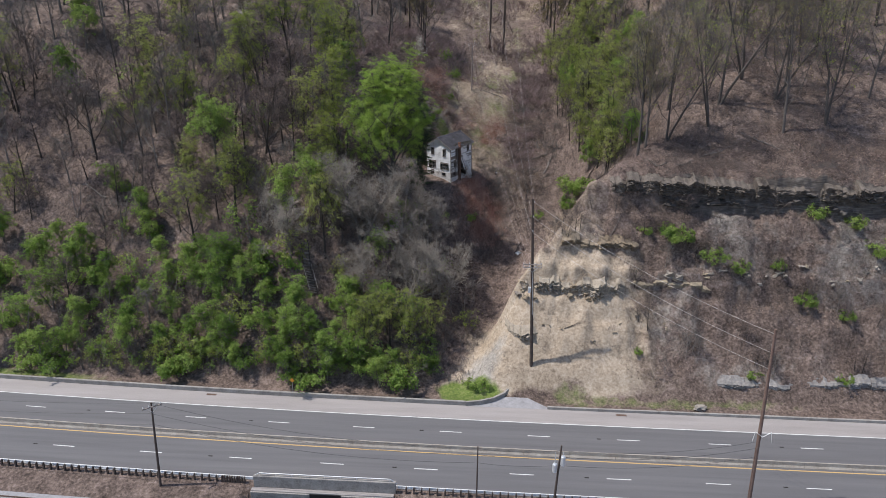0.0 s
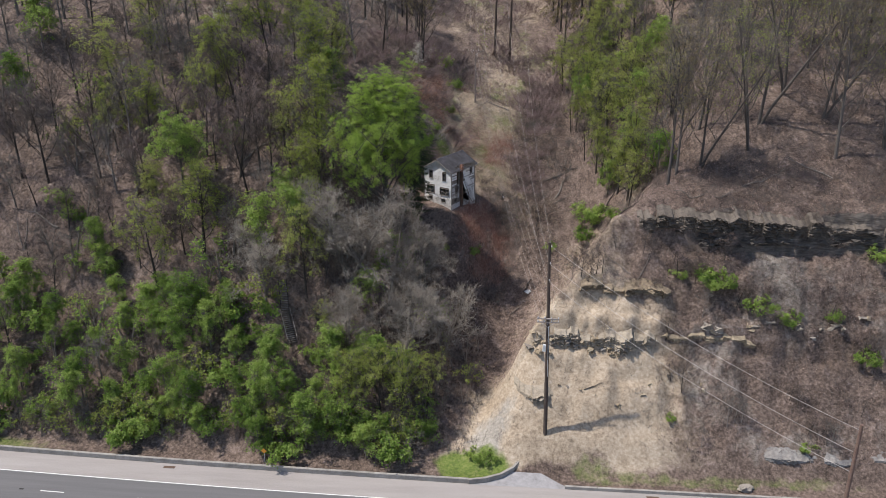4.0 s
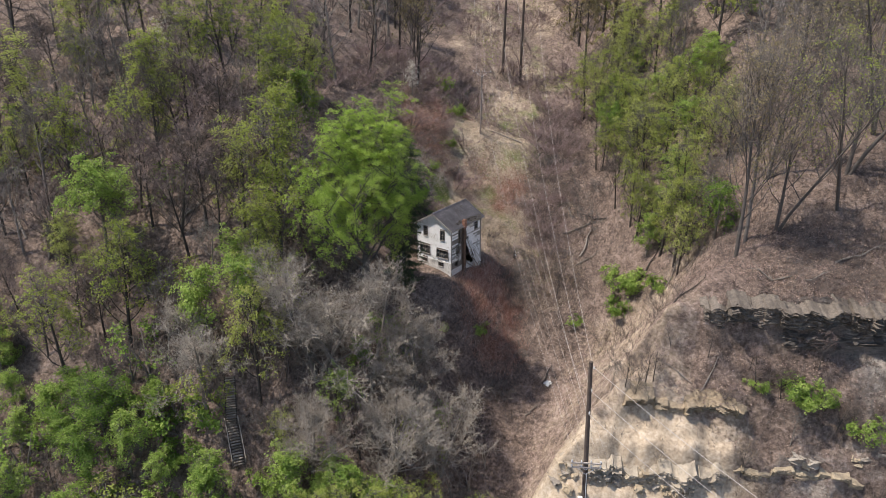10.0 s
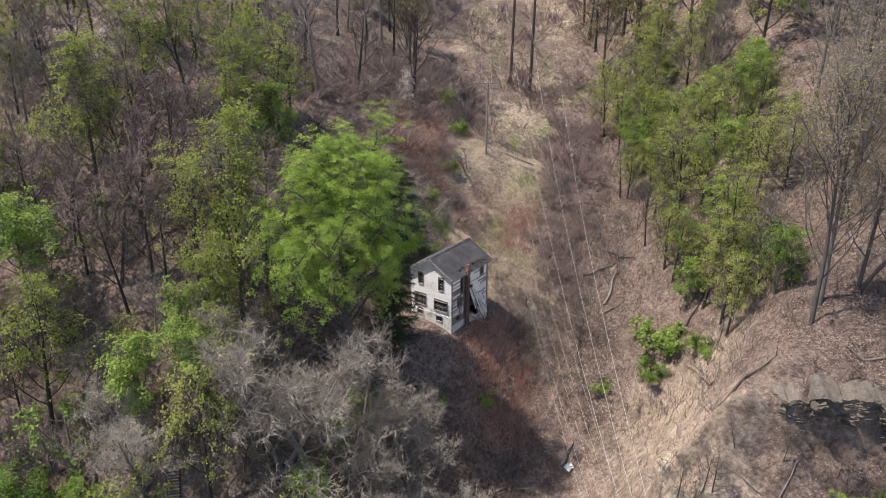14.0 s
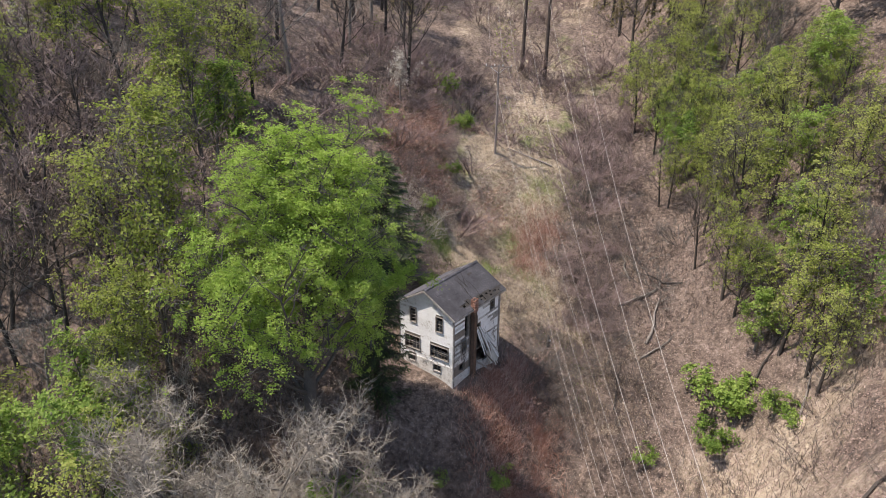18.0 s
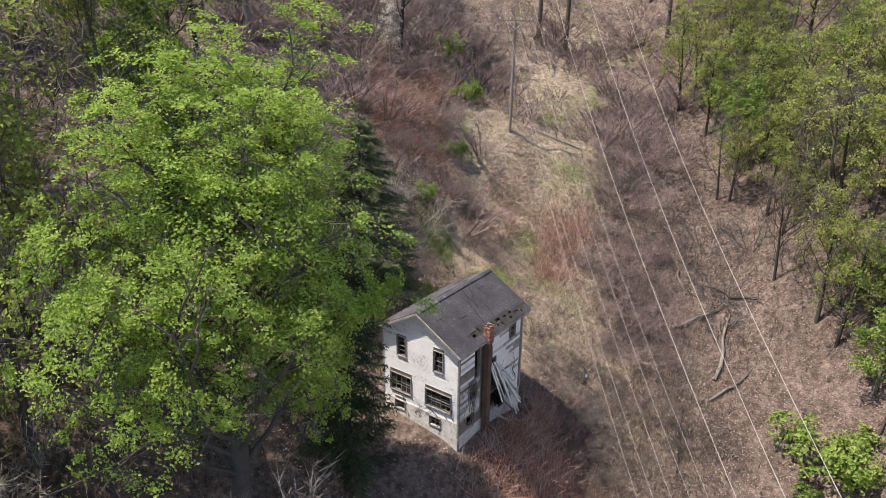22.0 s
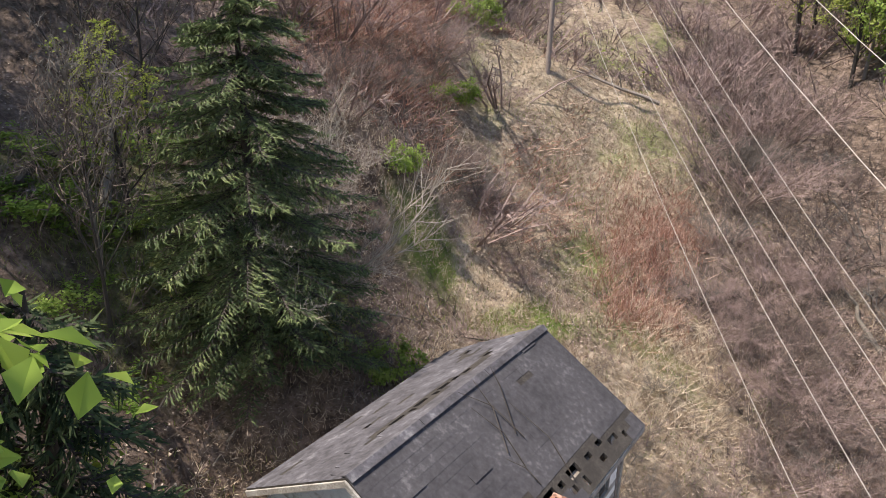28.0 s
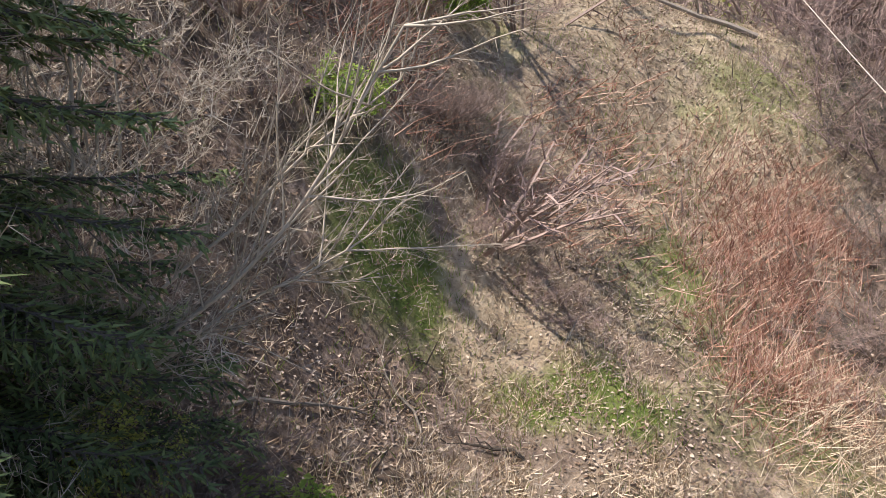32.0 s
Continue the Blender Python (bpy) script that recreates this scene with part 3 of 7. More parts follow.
def shelf(label, x0, x1, z0, high, out, mat, seed, wave=0.5, beds=3, under=0.8, wide=1.1):
    """A bedded, jointed band of rock that stands out of the bank and overhangs its own foot."""
    xs = np.arange(x0, x1, 0.1)
    n = len(xs)
    low = z0 + wave * (lattice(xs, seed, 7, 61) + 0.6 * blocks(xs, seed, 2.6, 62))
    back = np.array([slope_y(float(x), float(z)) for x, z in zip(xs, low + high * 0.4)])
    there = back > 60.6 + bend(xs)
    back = np.interp(xs, xs[there], back[there])
    back = np.convolve(np.pad(back, 6, "edge"), np.ones(13) / 13, "valid")
    fade = there * ease(0, 2.0, xs - x0) * ease(0, 2.0, x1 - xs) * np.clip(0.8 + 1.2 * lattice(xs, seed, 5.5, 63) + 0.9 * blocks(xs, seed, 1.7, 64), 0.0, 1.25)
    tall = high * (0.6 + 0.4 * np.clip(fade, 0, 1)) * (1 + 0.3 * lattice(xs, seed, 1.4, 69) + 0.2 * lattice(xs, seed, 0.5, 71))
    rows, steps = [], 6 * beds
    for g in (1.0, 0.75, 0.5, 0.25):
        rows.append(np.stack([xs, back + 1.0 * g - out * fade * 0.7 * (1 - g), low + tall + 0.75 * g + 0.3 * lattice(xs, g * 3 + seed, 0.7, 72) + 0.15 * lattice(xs, g * 7, 0.3, 73)], -1))
    for k in range(steps + 1):
        f = 1 - k / steps
        bed = int(f * beds * 0.999)
        step = 0.45 * blocks(xs, bed, wide, 65 + seed) + 0.3 * blocks(xs, bed + 7, wide * 0.4, 75 + seed) + 0.45 * lattice(xs, f * 9, 0.35, 66)
        step = step * (0.25 if k == 0 else 1.0)
        seam = 0.22 * (abs((f * beds) % 1 - 0.5) > 0.4)
        push = out * fade * (0.45 + 0.45 * f + step - seam) - 0.35 * (fade < 0.25)
        rows.append(np.stack([xs + 0.07 * lattice(xs, f * 9, 0.5, 68), back - push, low + tall * f + 0.08 * blocks(xs, bed, 0.9, 70)], -1))
    rows.append(np.stack([xs, back + under, low - 0.15], -1))
    v = np.concatenate(rows)
    i = (np.arange(len(rows) - 1)[:, None] * n + np.arange(n - 1)).ravel()
    i = i[(fade[i % n] > 0.06) & (fade[i % n + 1] > 0.06)]
    me = mesh_of("rock_shelf", v, np.concatenate([np.stack([i, i + n, i + n + 1], -1), np.stack([i, i + n + 1, i + 1], -1)]), mat)
    return tagged(new("rock_shelf", me), label, "rock", "rock ledges")


shelf("long bedded grey-tan sandstone band across the bank", 11.5, 29, 12.6, 2.5, 0.75, ROCK_BEIGE, 1, 0.5, 5, wide=0.6)
shelf("thin broken grey sandstone band across the bank", 28, 42, 14.2, 0.7, 0.35, ROCK_TAN, 2, 1.0, 2)
shelf("bulging tan sandstone overhang with a dark hollow under it", 17.5, 31, 19.4, 1.2, 0.9, ROCK_BUFF, 3, 0.9, 3, 1.4, 1.2)
shelf("dark overhanging shale shelf at the cliff top", 25.5, 58, 27.6, 2.2, 1.15, ROCK_BROWN, 4, 0.9, 4, 1.2, 1.6)
shelf("dark overhanging shale shelf at the cliff top", 57, 92, 27.4, 2.3, 1.15, ROCK_BROWN, 5, 1.0, 4, 1.2, 1.8)
shelf("low grey rock outcrop above the ditch", 9.4, 15.0, 6.8, 1.5, 0.7, ROCK_BEIGE, 6, 0.4, 4, wide=0.6)
shelf("pale grey rock outcrop low on the bank", 41, 53, 2.0, 1.0, 0.35, ROCK_PALE, 7, 0.4, 4, wide=0.6)
shelf("pale grey rock outcrop low on the bank", 54, 68, 2.4, 1.0, 0.35, ROCK_PALE, 8, 0.5, 4, wide=0.6)
ledge("long weathered grey-tan sandstone ledge across the bank", 9.0, 24, 12.9, 6, 0.6, 0.45, 0.9, 0.5, 0.62, (0.5, 1.3), (0.5, 0.9))
ledge("overhanging brown sandstone shelf at the cliff top", 27, 35, 27.2, 3, 0.7, 2.0, 0.3, 0.9, 0.6, (0.7, 2.0), (0.3, 0.6))
ledge("dark cracked shale blocks along the cliff top", 33, 56, 26.0, 5, 0.9, 2.0, 0.25, 1.4, 0.5, (0.7, 2.6), (0.3, 0.6))
ledge("dark cracked shale blocks along the cliff top", 56, 84, 26.0, 5, 1.0, 2.0, 0.25, 1.6, 0.5, (0.7, 2.6), (0.3, 0.6))
ledge("scattered grey stones on the upper bank", 34, 72, 16.5, 1, 1.0, 0.7, 0.3, 2.5, 0.55)
ledge("scattered tan stones on the bare bank", 14, 36, 9.0, 1, 0.6, 0.3, 0.2, 3.5, 0.5)
boulder = thing("boulder", "grey squared boulder behind the kerb", "rock", at=pose(38.6, 59.9, 0.25, 0, 8, 15))
part("stone", STONES[2][0], None, boulder, m=Matrix.Diagonal((1.6, 0.9, 0.7, 1)))

# ---- road ----
def ribbon(name, y0, y1, z, mat, x0, x1, step=4.0, thick=0.0):
    """A strip along the road, from x0 to x1, between two distances from its bend."""
    xs = np.append(np.arange(x0, x1, step), x1)
    bm = bmesh.new()
    rows = []
    for x in xs:
        b = float(bend(x))
        row = [bm.verts.new((x, y0 + b, z)), bm.verts.new((x, y1 + b, z))]
        if thick:
            row += [bm.verts.new((x, y1 + b, z - thick)), bm.verts.new((x, y0 + b, z - thick))]
        rows.append(row)
    for a, c in zip(rows, rows[1:]):
        n = len(a)
        for k in range(n if thick else 1):
            bm.faces.new((a[k], c[k], c[(k + 1) % n], a[(k + 1) % n]))
    if thick:
        bm.faces.new(rows[0])
        bm.faces.new(rows[-1][::-1])
    bmesh.ops.recalc_face_normals(bm, faces=bm.faces)
    me = bpy.data.meshes.new(name)
    bm.to_mesh(me)
    bm.free()
    me.materials.append(mat)
    return me


def extrude(name, profile, mat, x0, x1, step=3.0, offset=0.0):
    """A closed profile of (y, z) points run along the road."""
    xs = np.append(np.arange(x0, x1, step), x1)
    bm = bmesh.new()
    rows = [[bm.verts.new((x, y + offset + float(bend(x)), z)) for y, z in profile] for x in xs]
    n = len(profile)
    for a, c in zip(rows, rows[1:]):
        for k in range(n):
            bm.faces.new((a[k], c[k], c[(k + 1) % n], a[(k + 1) % n]))
    bm.faces.new(rows[0][::-1])
    bm.faces.new(rows[-1])
    bmesh.ops.recalc_face_normals(bm, faces=bm.faces)
    me = bpy.data.meshes.new(name)
    bm.to_mesh(me)
    bm.free()
    me.materials.append(mat)
    return me


tagged(new("road", ribbon("road", 38.9, 54.6, 0.0, ASPHALT, -420, 420)), "grey asphalt four-lane highway with worn wheel tracks", "road", kind="structure")
tagged(new("pavement", ribbon("pavement", 54.6, 58.1, 0.004, SHOULDER, -420, 420)), "pale concrete shoulder beside the highway", "shoulder", kind="structure")
marking = thing("road_marking", "white and yellow painted lane lines on the highway", "road marking", kind="structure")
for y, wide, mat in ((54.5, 0.16, PAINT_WHITE), (39.5, 0.14, PAINT_WHITE), (46.4, 0.2, PAINT_YELLOW), (47.85, 0.2, PAINT_YELLOW)):
    part("edge_line", ribbon("edge_line", y - wide / 2, y + wide / 2, 0.010, mat, -300, 300), mat, marking)
for y, first in ((43.0, -2.1), (51.35, 0.6)):
    for k in range(-9, 10):
        x = first + 12.19 * k
        part("lane_dash", ribbon("lane_dash", y - 0.07, y + 0.07, 0.010, PAINT_WHITE, x, x + 3.05), PAINT_WHITE, marking)

for y, first in ((43.0, -4.6), (51.35, -1.9)):
    for k in range(-4, 5):
        m = thing("pavement_marker", "small dark iron marker plate set in the asphalt", "road marker", "pavement markers", pose(first + 24.38 * k, y + float(bend(first + 24.38 * k)), 0))
        part("plate", box(-0.28, 0.28, -0.09, 0.09, 0.0, 0.03, 0.008), DARK, m)
barrier = thing("median_barrier", "weathered concrete median barrier between the carriageways", "barrier", kind="structure")
JERSEY = [(-0.30, 0.0), (-0.28, 0.10), (-0.12, 0.34), (-0.08, 0.82), (0.08, 0.82), (0.12, 0.34), (0.28, 0.10), (0.30, 0.0)]
for k in range(-22, 24):
    part("barrier_segment", extrude("barrier_segment", JERSEY, BARRIER, k * 6.0 + 0.015, k * 6.0 + 5.985, 3.0, 47.12), BARRIER, barrier)

kerb = thing("retaining_kerb", "low stained concrete kerb wall along the far shoulder", "kerb wall", kind="structure")
LOW_WALL = [(0.0, -0.1), (0.0, 0.62), (0.05, 0.68), (0.30, 0.68), (0.34, 0.62), (0.34, -0.1)]
KERB = [(0.0, -0.1), (0.02, 0.38), (0.06, 0.42), (0.30, 0.42), (0.30, -0.1)]
for k in range(-26, 1):
    part("wall_segment", extrude("wall_segment", LOW_WALL, CONCRETE, k * 4.0, k * 4.0 + 3.98, 2.0, 58.1), CONCRETE, kerb)
for k in range(0, 24):
    part("kerb_segment", extrude("kerb_segment", KERB, CONCRETE, 16 + k * 4.0, 19.98 + k * 4.0, 2.0, 58.1), CONCRETE, kerb)
bm = bmesh.new()
arc = [(4.0, 58.25, 0.68), (6.0, 58.7, 0.68), (8.0, 59.6, 0.70), (9.6, 60.9, 0.8), (10.7, 62.4, 1.1)]
rows = []
for k, (x, y, z) in enumerate(arc):
    a, c = Vector(arc[max(k - 1, 0)][:2]), Vector(arc[min(k + 1, 4)][:2])
    side = Vector((-(c - a).y, (c - a).x)).normalized() * 0.16
    rows.append([bm.verts.new((x - side.x, y - side.y, -0.1)), bm.verts.new((x - side.x, y - side.y, z)), bm.verts.new((x + side.x, y + side.y, z)), bm.verts.new((x + side.x, y + side.y, -0.1))])
for a, c in zip(rows, rows[1:]):
    for k in range(4):
        bm.faces.new((a[k], c[k], c[(k + 1) % 4], a[(k + 1) % 4]))
bm.faces.new(rows[0])
bm.faces.new(rows[-1][::-1])
bmesh.ops.recalc_face_normals(bm, faces=bm.faces)
part("curved_wall", bm, CONCRETE, kerb)

# gravel pull-in beside the ravine's mouth
bm = bmesh.new()
rows = []
for k in range(13):
    x = 4.2 + k
    back = float(np.interp(x, [4.2, 7, 9.5, 11, 13, 16.2], [58.35, 59.1, 60.7, 61.6, 60.9, 58.6]))
    rows.append([bm.verts.new((x, 58.1 + (back - 58.1) * j / 5, 0.012 + max(0, (58.1 + (back - 58.1) * j / 5 - 59.3)) * 0.12)) for j in range(6)])
for a, c in zip(rows, rows[1:]):
    for j in range(5):
        bm.faces.new((a[j], c[j], c[j + 1], a[j + 1]))
me = bpy.data.meshes.new("gravel_patch")
bm.to_mesh(me)
bm.free()
me.materials.append(GRAVEL)
tagged(new("gravel_patch", me), "grey gravel pull-in at the mouth of the ravine", "gravel", kind="structure")

for x in (-34.5, 26.6):
    g = thing("drain_grate", "rusty iron drain grate in the concrete shoulder", "drain", "drain grates", pose(x, 57.4 + float(bend(x)), 0.006))
    part("frame", box(-0.75, 0.75, -0.22, 0.22, 0, 0.02), RUST, g)
    for k in range(9):
        part("bar", box(-0.66 + k * 0.16, -0.60 + k * 0.16, -0.18, 0.18, 0.02, 0.035), RUST, g)

rail = thing("guardrail", "galvanised steel guardrail on posts beside the road", "guardrail", kind="structure")
BEAM = [(0.0, 0.45), (0.07, 0.50), (0.0, 0.56), (0.0, 0.62), (0.07, 0.68), (0.0, 0.74), (-0.02, 0.74), (0.05, 0.68), (-0.02, 0.62), (-0.02, 0.56), (0.05, 0.50), (-0.02, 0.45)]
for x0, x1 in ((-90, -21.5), (-3.6, 110)):
    part("beam", extrude("beam", BEAM, STEEL, x0, x1, 3.0, 38.55), STEEL, rail)
post = bpy.data.meshes.new("post")
bm = box(-0.06, 0.06, -0.26, -0.03, -0.5, 0.80, 0.01)
box(-0.09, 0.09, -0.30, -0.2, -0.5, 0.7, 0.0, bm)
bm.to_mesh(post)
bm.free()
post.materials.append(POLE_WOOD)
for x in np.append(np.arange(-89, 108, 0.95), np.arange(-25.6, -21.8, 0.32)):
    if not -22.5 < x < -3:
        part("post", post, POLE_WOOD, rail, m=pose(float(x), 38.53 + float(bend(x)), 0))

bridge = thing("culvert_bridge", "concrete culvert headwall with a parapet and pipe rail", "culvert", at=pose(-12.6, 38.3 + float(bend(-12.6)), 0.75))
part("parapet", box(-8.8, 8.8, -0.3, 0.2, -0.9, 0.72, 0.04), CONCRETE, bridge)
part("apron", box(-9.0, 8.6, -0.95, -0.32, -1.5, -0.82, 0.04), SHOULDER, bridge)
part("wing_wall", box(-9.0, -1.7, -1.2, -0.97, -2.6, -0.9, 0.04), CONCRETE, bridge)
part("wing_wall", box(2.2, 8.6, -1.2, -0.97, -2.6, -0.9, 0.04), CONCRETE, bridge)
# no hollow behind: the culvert's shade is a near-black panel
part("opening", box(-1.7, 2.2, -1.05, -0.98, -2.8, -0.95), DARK, bridge, "dark panel standing in for the shaded culvert opening")
part("handrail", rod([(-8.9, -0.05, 0.45), (-8.1, -0.05, 1.05), (8.1, -0.05, 1.05), (8.9, -0.05, 0.45)], [0.06] * 4, 8), STEEL, bridge)
for k in range(9):
    part("stanchion", rod([(-8 + 2 * k, -0.05, 0.7), (-8 + 2 * k, -0.05, 1.04)], [0.04, 0.04], 6), STEEL, bridge)
tagged(new("rail_bed", ribbon("rail_bed", 22.0, 35.2, -0.95, GRAVEL, -300, 300)), "grey crushed-stone railway bed below the road", "ballast", kind="structure")
track = thing("railway_track", "rusty rail on the crushed-stone bed", "railway", kind="structure")
for y in (32.4, 33.84):
    part("rail", extrude("rail", [(-0.07, -0.95), (-0.03, -0.9), (-0.04, -0.79), (0.04, -0.79), (0.03, -0.9), (0.07, -0.95)], RUST, -120, 120, 6, y), RUST, track)
sign = thing("road_sign", "small orange diamond sign on a thin post", "sign", at=pose(-22.4, 59.3 + float(bend(-22)), 0))
part("post", rod([(0, 0, 0), (0, 0, 2.3)], [0.04, 0.04], 6), STEEL, sign)
bm = box(-0.27, 0.27, -0.05, -0.03, -0.27, 0.27, 0.01)
part("panel", bm, ORANGE, sign, "orange sign panel", pose(0, 0, 2.1, 0, 45, 0))
flag = thing("fallen_sign", "broken white board lying on the grass verge", "board", at=pose(-62.5, 61.3 + float(bend(-62)), 0.5, 20, 0, 30))
part("board", box(-0.7, 0.7, -0.2, 0.2, 0, 0.06, 0.01), WHITE_BIT, flag)
part("leg", box(-0.05, 0.05, -0.05, 0.05, 0, 1.3, 0.01), WHITE_BIT, flag, m=pose(0.2, 0.1, 0, 30, 20, 0))

# ---- the derelict house ----
W, D, EAVE, RIDGE, BASE = 5.4, 7.0, 6.25, 7.85, 0.0
house = thing("house", "derelict white clapboard two-storey house with a dark sagging roof", "house", at=pose(-5.31, 100.62, 24.0, 0, 0, -31.8) @ pose(-0.12, 0, -0.08, 2.0, 0, 0) @ Matrix.Scale(1.03, 4))
RISE = (RIDGE - EAVE) / (W / 2)
dice = random.Random(11)


def holed(u0, u1, z0, z1, holes, place, bm):
    """A thick sheet with openings: boxes laid round them. place(u0, u1, z0, z1, bm) adds one."""
    us = sorted({u0, u1, *[h[0] for h in holes], *[h[1] for h in holes]})
    zs = sorted({z0, z1, *[h[2] for h in holes], *[h[3] for h in holes]})
    us, zs = [u for u in us if u0 <= u <= u1], [z for z in zs if z0 <= z <= z1]
    for a, b in zip(us, us[1:]):
        for c, d in zip(zs, zs[1:]):
            mu, mz = (a + b) / 2, (c + d) / 2
            if not any(h[0] < mu < h[1] and h[2] < mz < h[3] for h in holes):
                place(a, b, c, d, bm)
    bmesh.ops.remove_doubles(bm, verts=bm.verts, dist=1e-4)
    return bm


def clapboards(wall, length, top_at, z0, holes, mat, frame_of, skip=0.0, course=0.2, bare=None, start=0.0):
    """Courses of lapped boards on a wall, cut at its openings. top_at(z): the stretch of the wall at a height."""
    z = z0
    while True:
        a, b = top_at(z + course)
        if b - a < 0.3:
            break
        cuts = [(a, b)]
        for h in holes:
            if h[2] - 0.08 < z + course and z < h[3] + 0.08:
                cuts = [c for p, q in cuts for c in ((p, min(q, h[0] - 0.06)), (max(p, h[1] + 0.06), q)) if c[1] - c[0] > 0.08]
        for p, q in cuts:
            joints = sorted({p, q, *([p + (q - p) * dice.uniform(0.3, 0.7)] if q - p > 2.2 else [])})
            for s, e in zip(joints, joints[1:]):
                if dice.random() < skip and z > z0 + 0.3:
                    continue
                bm = bmesh.new()
                sag = dice.uniform(-0.012, 0.012)
                pts = [(s + 0.004, 0.0, z), (e - 0.004, 0.0, z), (e - 0.004, -0.03, z + sag), (s + 0.004, -0.03, z), (s + 0.004, 0.0, z + course + 0.02), (e - 0.004, 0.0, z + course + 0.02), (e - 0.004, -0.012, z + course + 0.02), (s + 0.004, -0.012, z + course + 0.02)]
                vs = [bm.verts.new(c) for c in pts]
                for f in ((0, 1, 2, 3), (3, 2, 6, 7), (7, 6, 5, 4), (0, 3, 7, 4), (1, 5, 6, 2)):
                    bm.faces.new([vs[k] for k in f])
                part("siding_board", bm, mat if bare is None or dice.random() > 0.25 else bare, wall, m=frame_of)
        z += course


def window(parent, u0, u1, z0, z1, across, down, glass=0.5, m=None, trim=FRAME):
    """A sash window in an opening of a wall in the plane y = 0, seen from -y."""
    w = part("window", box(u0 - 0.08, u1 + 0.08, -0.06, 0.02, z0 - 0.08, z0 - 0.02, 0.008), trim, parent, "weathered window with missing panes", m)
    for a, b, c, d in ((u0 - 0.04, u0, z0 - 0.02, z1 + 0.045), (u1, u1 + 0.04, z0 - 0.02, z1 + 0.045), (u0, u1, z1, z1 + 0.045)):
        part("casing", box(a, b, -0.055, 0.02, c, d, 0.006), trim, w)
    zm = (z0 + z1) / 2
    part("meeting_rail", box(u0, u1, 0.05, 0.09, zm - 0.025, zm + 0.025), trim, w)
    for k in range(1, across):
        u = u0 + (u1 - u0) * k / across
        part("muntin", box(u - 0.014, u + 0.014, 0.06, 0.085, z0, z1), trim, w)
    for k in range(1, down):
        z = z0 + (z1 - z0) * k / down
        if abs(z - zm) > 0.06:
            part("muntin", box(u0, u1, 0.062, 0.083, z - 0.014, z + 0.014), trim, w)
    for i in range(across):
        for j in range(down):
            if dice.random() < glass:
                a, b = u0 + (u1 - u0) * i / across, u0 + (u1 - u0) * (i + 1) / across
                c, d = z0 + (z1 - z0) * j / down, z0 + (z1 - z0) * (j + 1) / down
                part("pane", box(a + 0.012, b - 0.012, 0.070, 0.075, c + 0.012, d - 0.012), GLASS, w, "grimy glass pane")
    return w


def gable_span(z):
    if z <= EAVE:
        return 0.0, W
    cut = (z - EAVE) / RISE
    return cut, W - cut


FRONT_HOLES = [(1.1, 1.68, 4.65, 5.85), (3.72, 4.34, 4.5, 5.75), (0.55, 2.05, 2.2, 3.3), (3.15, 4.9, 2.08, 3.12), (3.45, 4.2, 0.85, 1.4), (0.9, 1.6, 1.0, 1.5)]
SIDE_HOLES = [(1.72, 2.2, 3.7, 6.0), (5.45, 6.05, 4.75, 5.95), (1.15, 1.85, 2.5, 3.5), (1.0, 1.6, 0.85, 1.4), (2.95, 3.55, 0.2, 4.9), (3.55, 4.0, 0.8, 4.1), (4.0, 4.4, 0.5, 3.2), (4.4, 5.2, 0.2, 2.0)]


def wall_place(y0, y1):
    return lambda a, b, c, d, bm: box(a, b, y0, y1, c, d, 0, bm)


RIGHT_SIDE = pose(W, 0, 0, 0, 0, 90)
BACK = pose(W, D, 0, 0, 0, 180)
LEFT_SIDE = pose(0, D, 0, 0, 0, -90)
front = holed(0, W, -1.2, EAVE, FRONT_HOLES, wall_place(0.05, 0.22), bmesh.new())
for z in np.arange(EAVE, RIDGE - 0.05, 0.1):
    a, b = gable_span(z + 0.1)
    if b > a:
        box(a, b, 0.05, 0.22, z, z + 0.1, 0, front)
front_wall = part("wall", front, BOARD_BARE, house, "white clapboard gable wall, stained near the ground")
clapboards(front_wall, W, gable_span, 1.55, FRONT_HOLES, SIDING, pose(0, 0.05, 0))
part("foundation", holed(0.02, W - 0.02, -1.2, 1.55, FRONT_HOLES, wall_place(0.0, 0.05), bmesh.new()), BLOCK, house, "whitewashed block foundation with stains")
side_wall = part("wall", holed(0.22, D - 0.22, -1.2, EAVE, SIDE_HOLES, wall_place(0.05, 0.22), bmesh.new()), BOARD_BARE, house, "stripped side wall with torn boards and holes", RIGHT_SIDE)
clapboards(side_wall, D, lambda z: (2.95, D) if z <= EAVE else (0, 0), 0.6, SIDE_HOLES, SIDING, pose(0, 0.05, 0), 0.015, bare=SIDING_WORN)
clapboards(side_wall, D, lambda z: (0.0, 1.68) if z <= EAVE else (0, 0), 4.55, SIDE_HOLES, SIDING, pose(0, 0.05, 0), 0.04, bare=SIDING_WORN)
clapboards(side_wall, D, lambda z: (0.0, 2.3) if z <= 4.55 else (0, 0), 1.35, SIDE_HOLES, SIDING_WORN, pose(0, 0.05, 0), 0.15, bare=BOARD_BARE)
part("foundation", holed(0.02, D - 0.02, -1.2, 0.6, SIDE_HOLES, wall_place(0.0, 0.05), bmesh.new()), BLOCK, house, "stained block foundation", RIGHT_SIDE)
back = holed(0, W, -0.5, EAVE, [], wall_place(0.05, 0.22), bmesh.new())
for z in np.arange(EAVE, RIDGE - 0.05, 0.1):
    a, b = gable_span(z + 0.1)
    if b > a:
        box(a, b, 0.05, 0.22, z, z + 0.1, 0, back)
back_wall = part("wall", back, BOARD_BARE, house, "weathered rear gable wall", BACK)
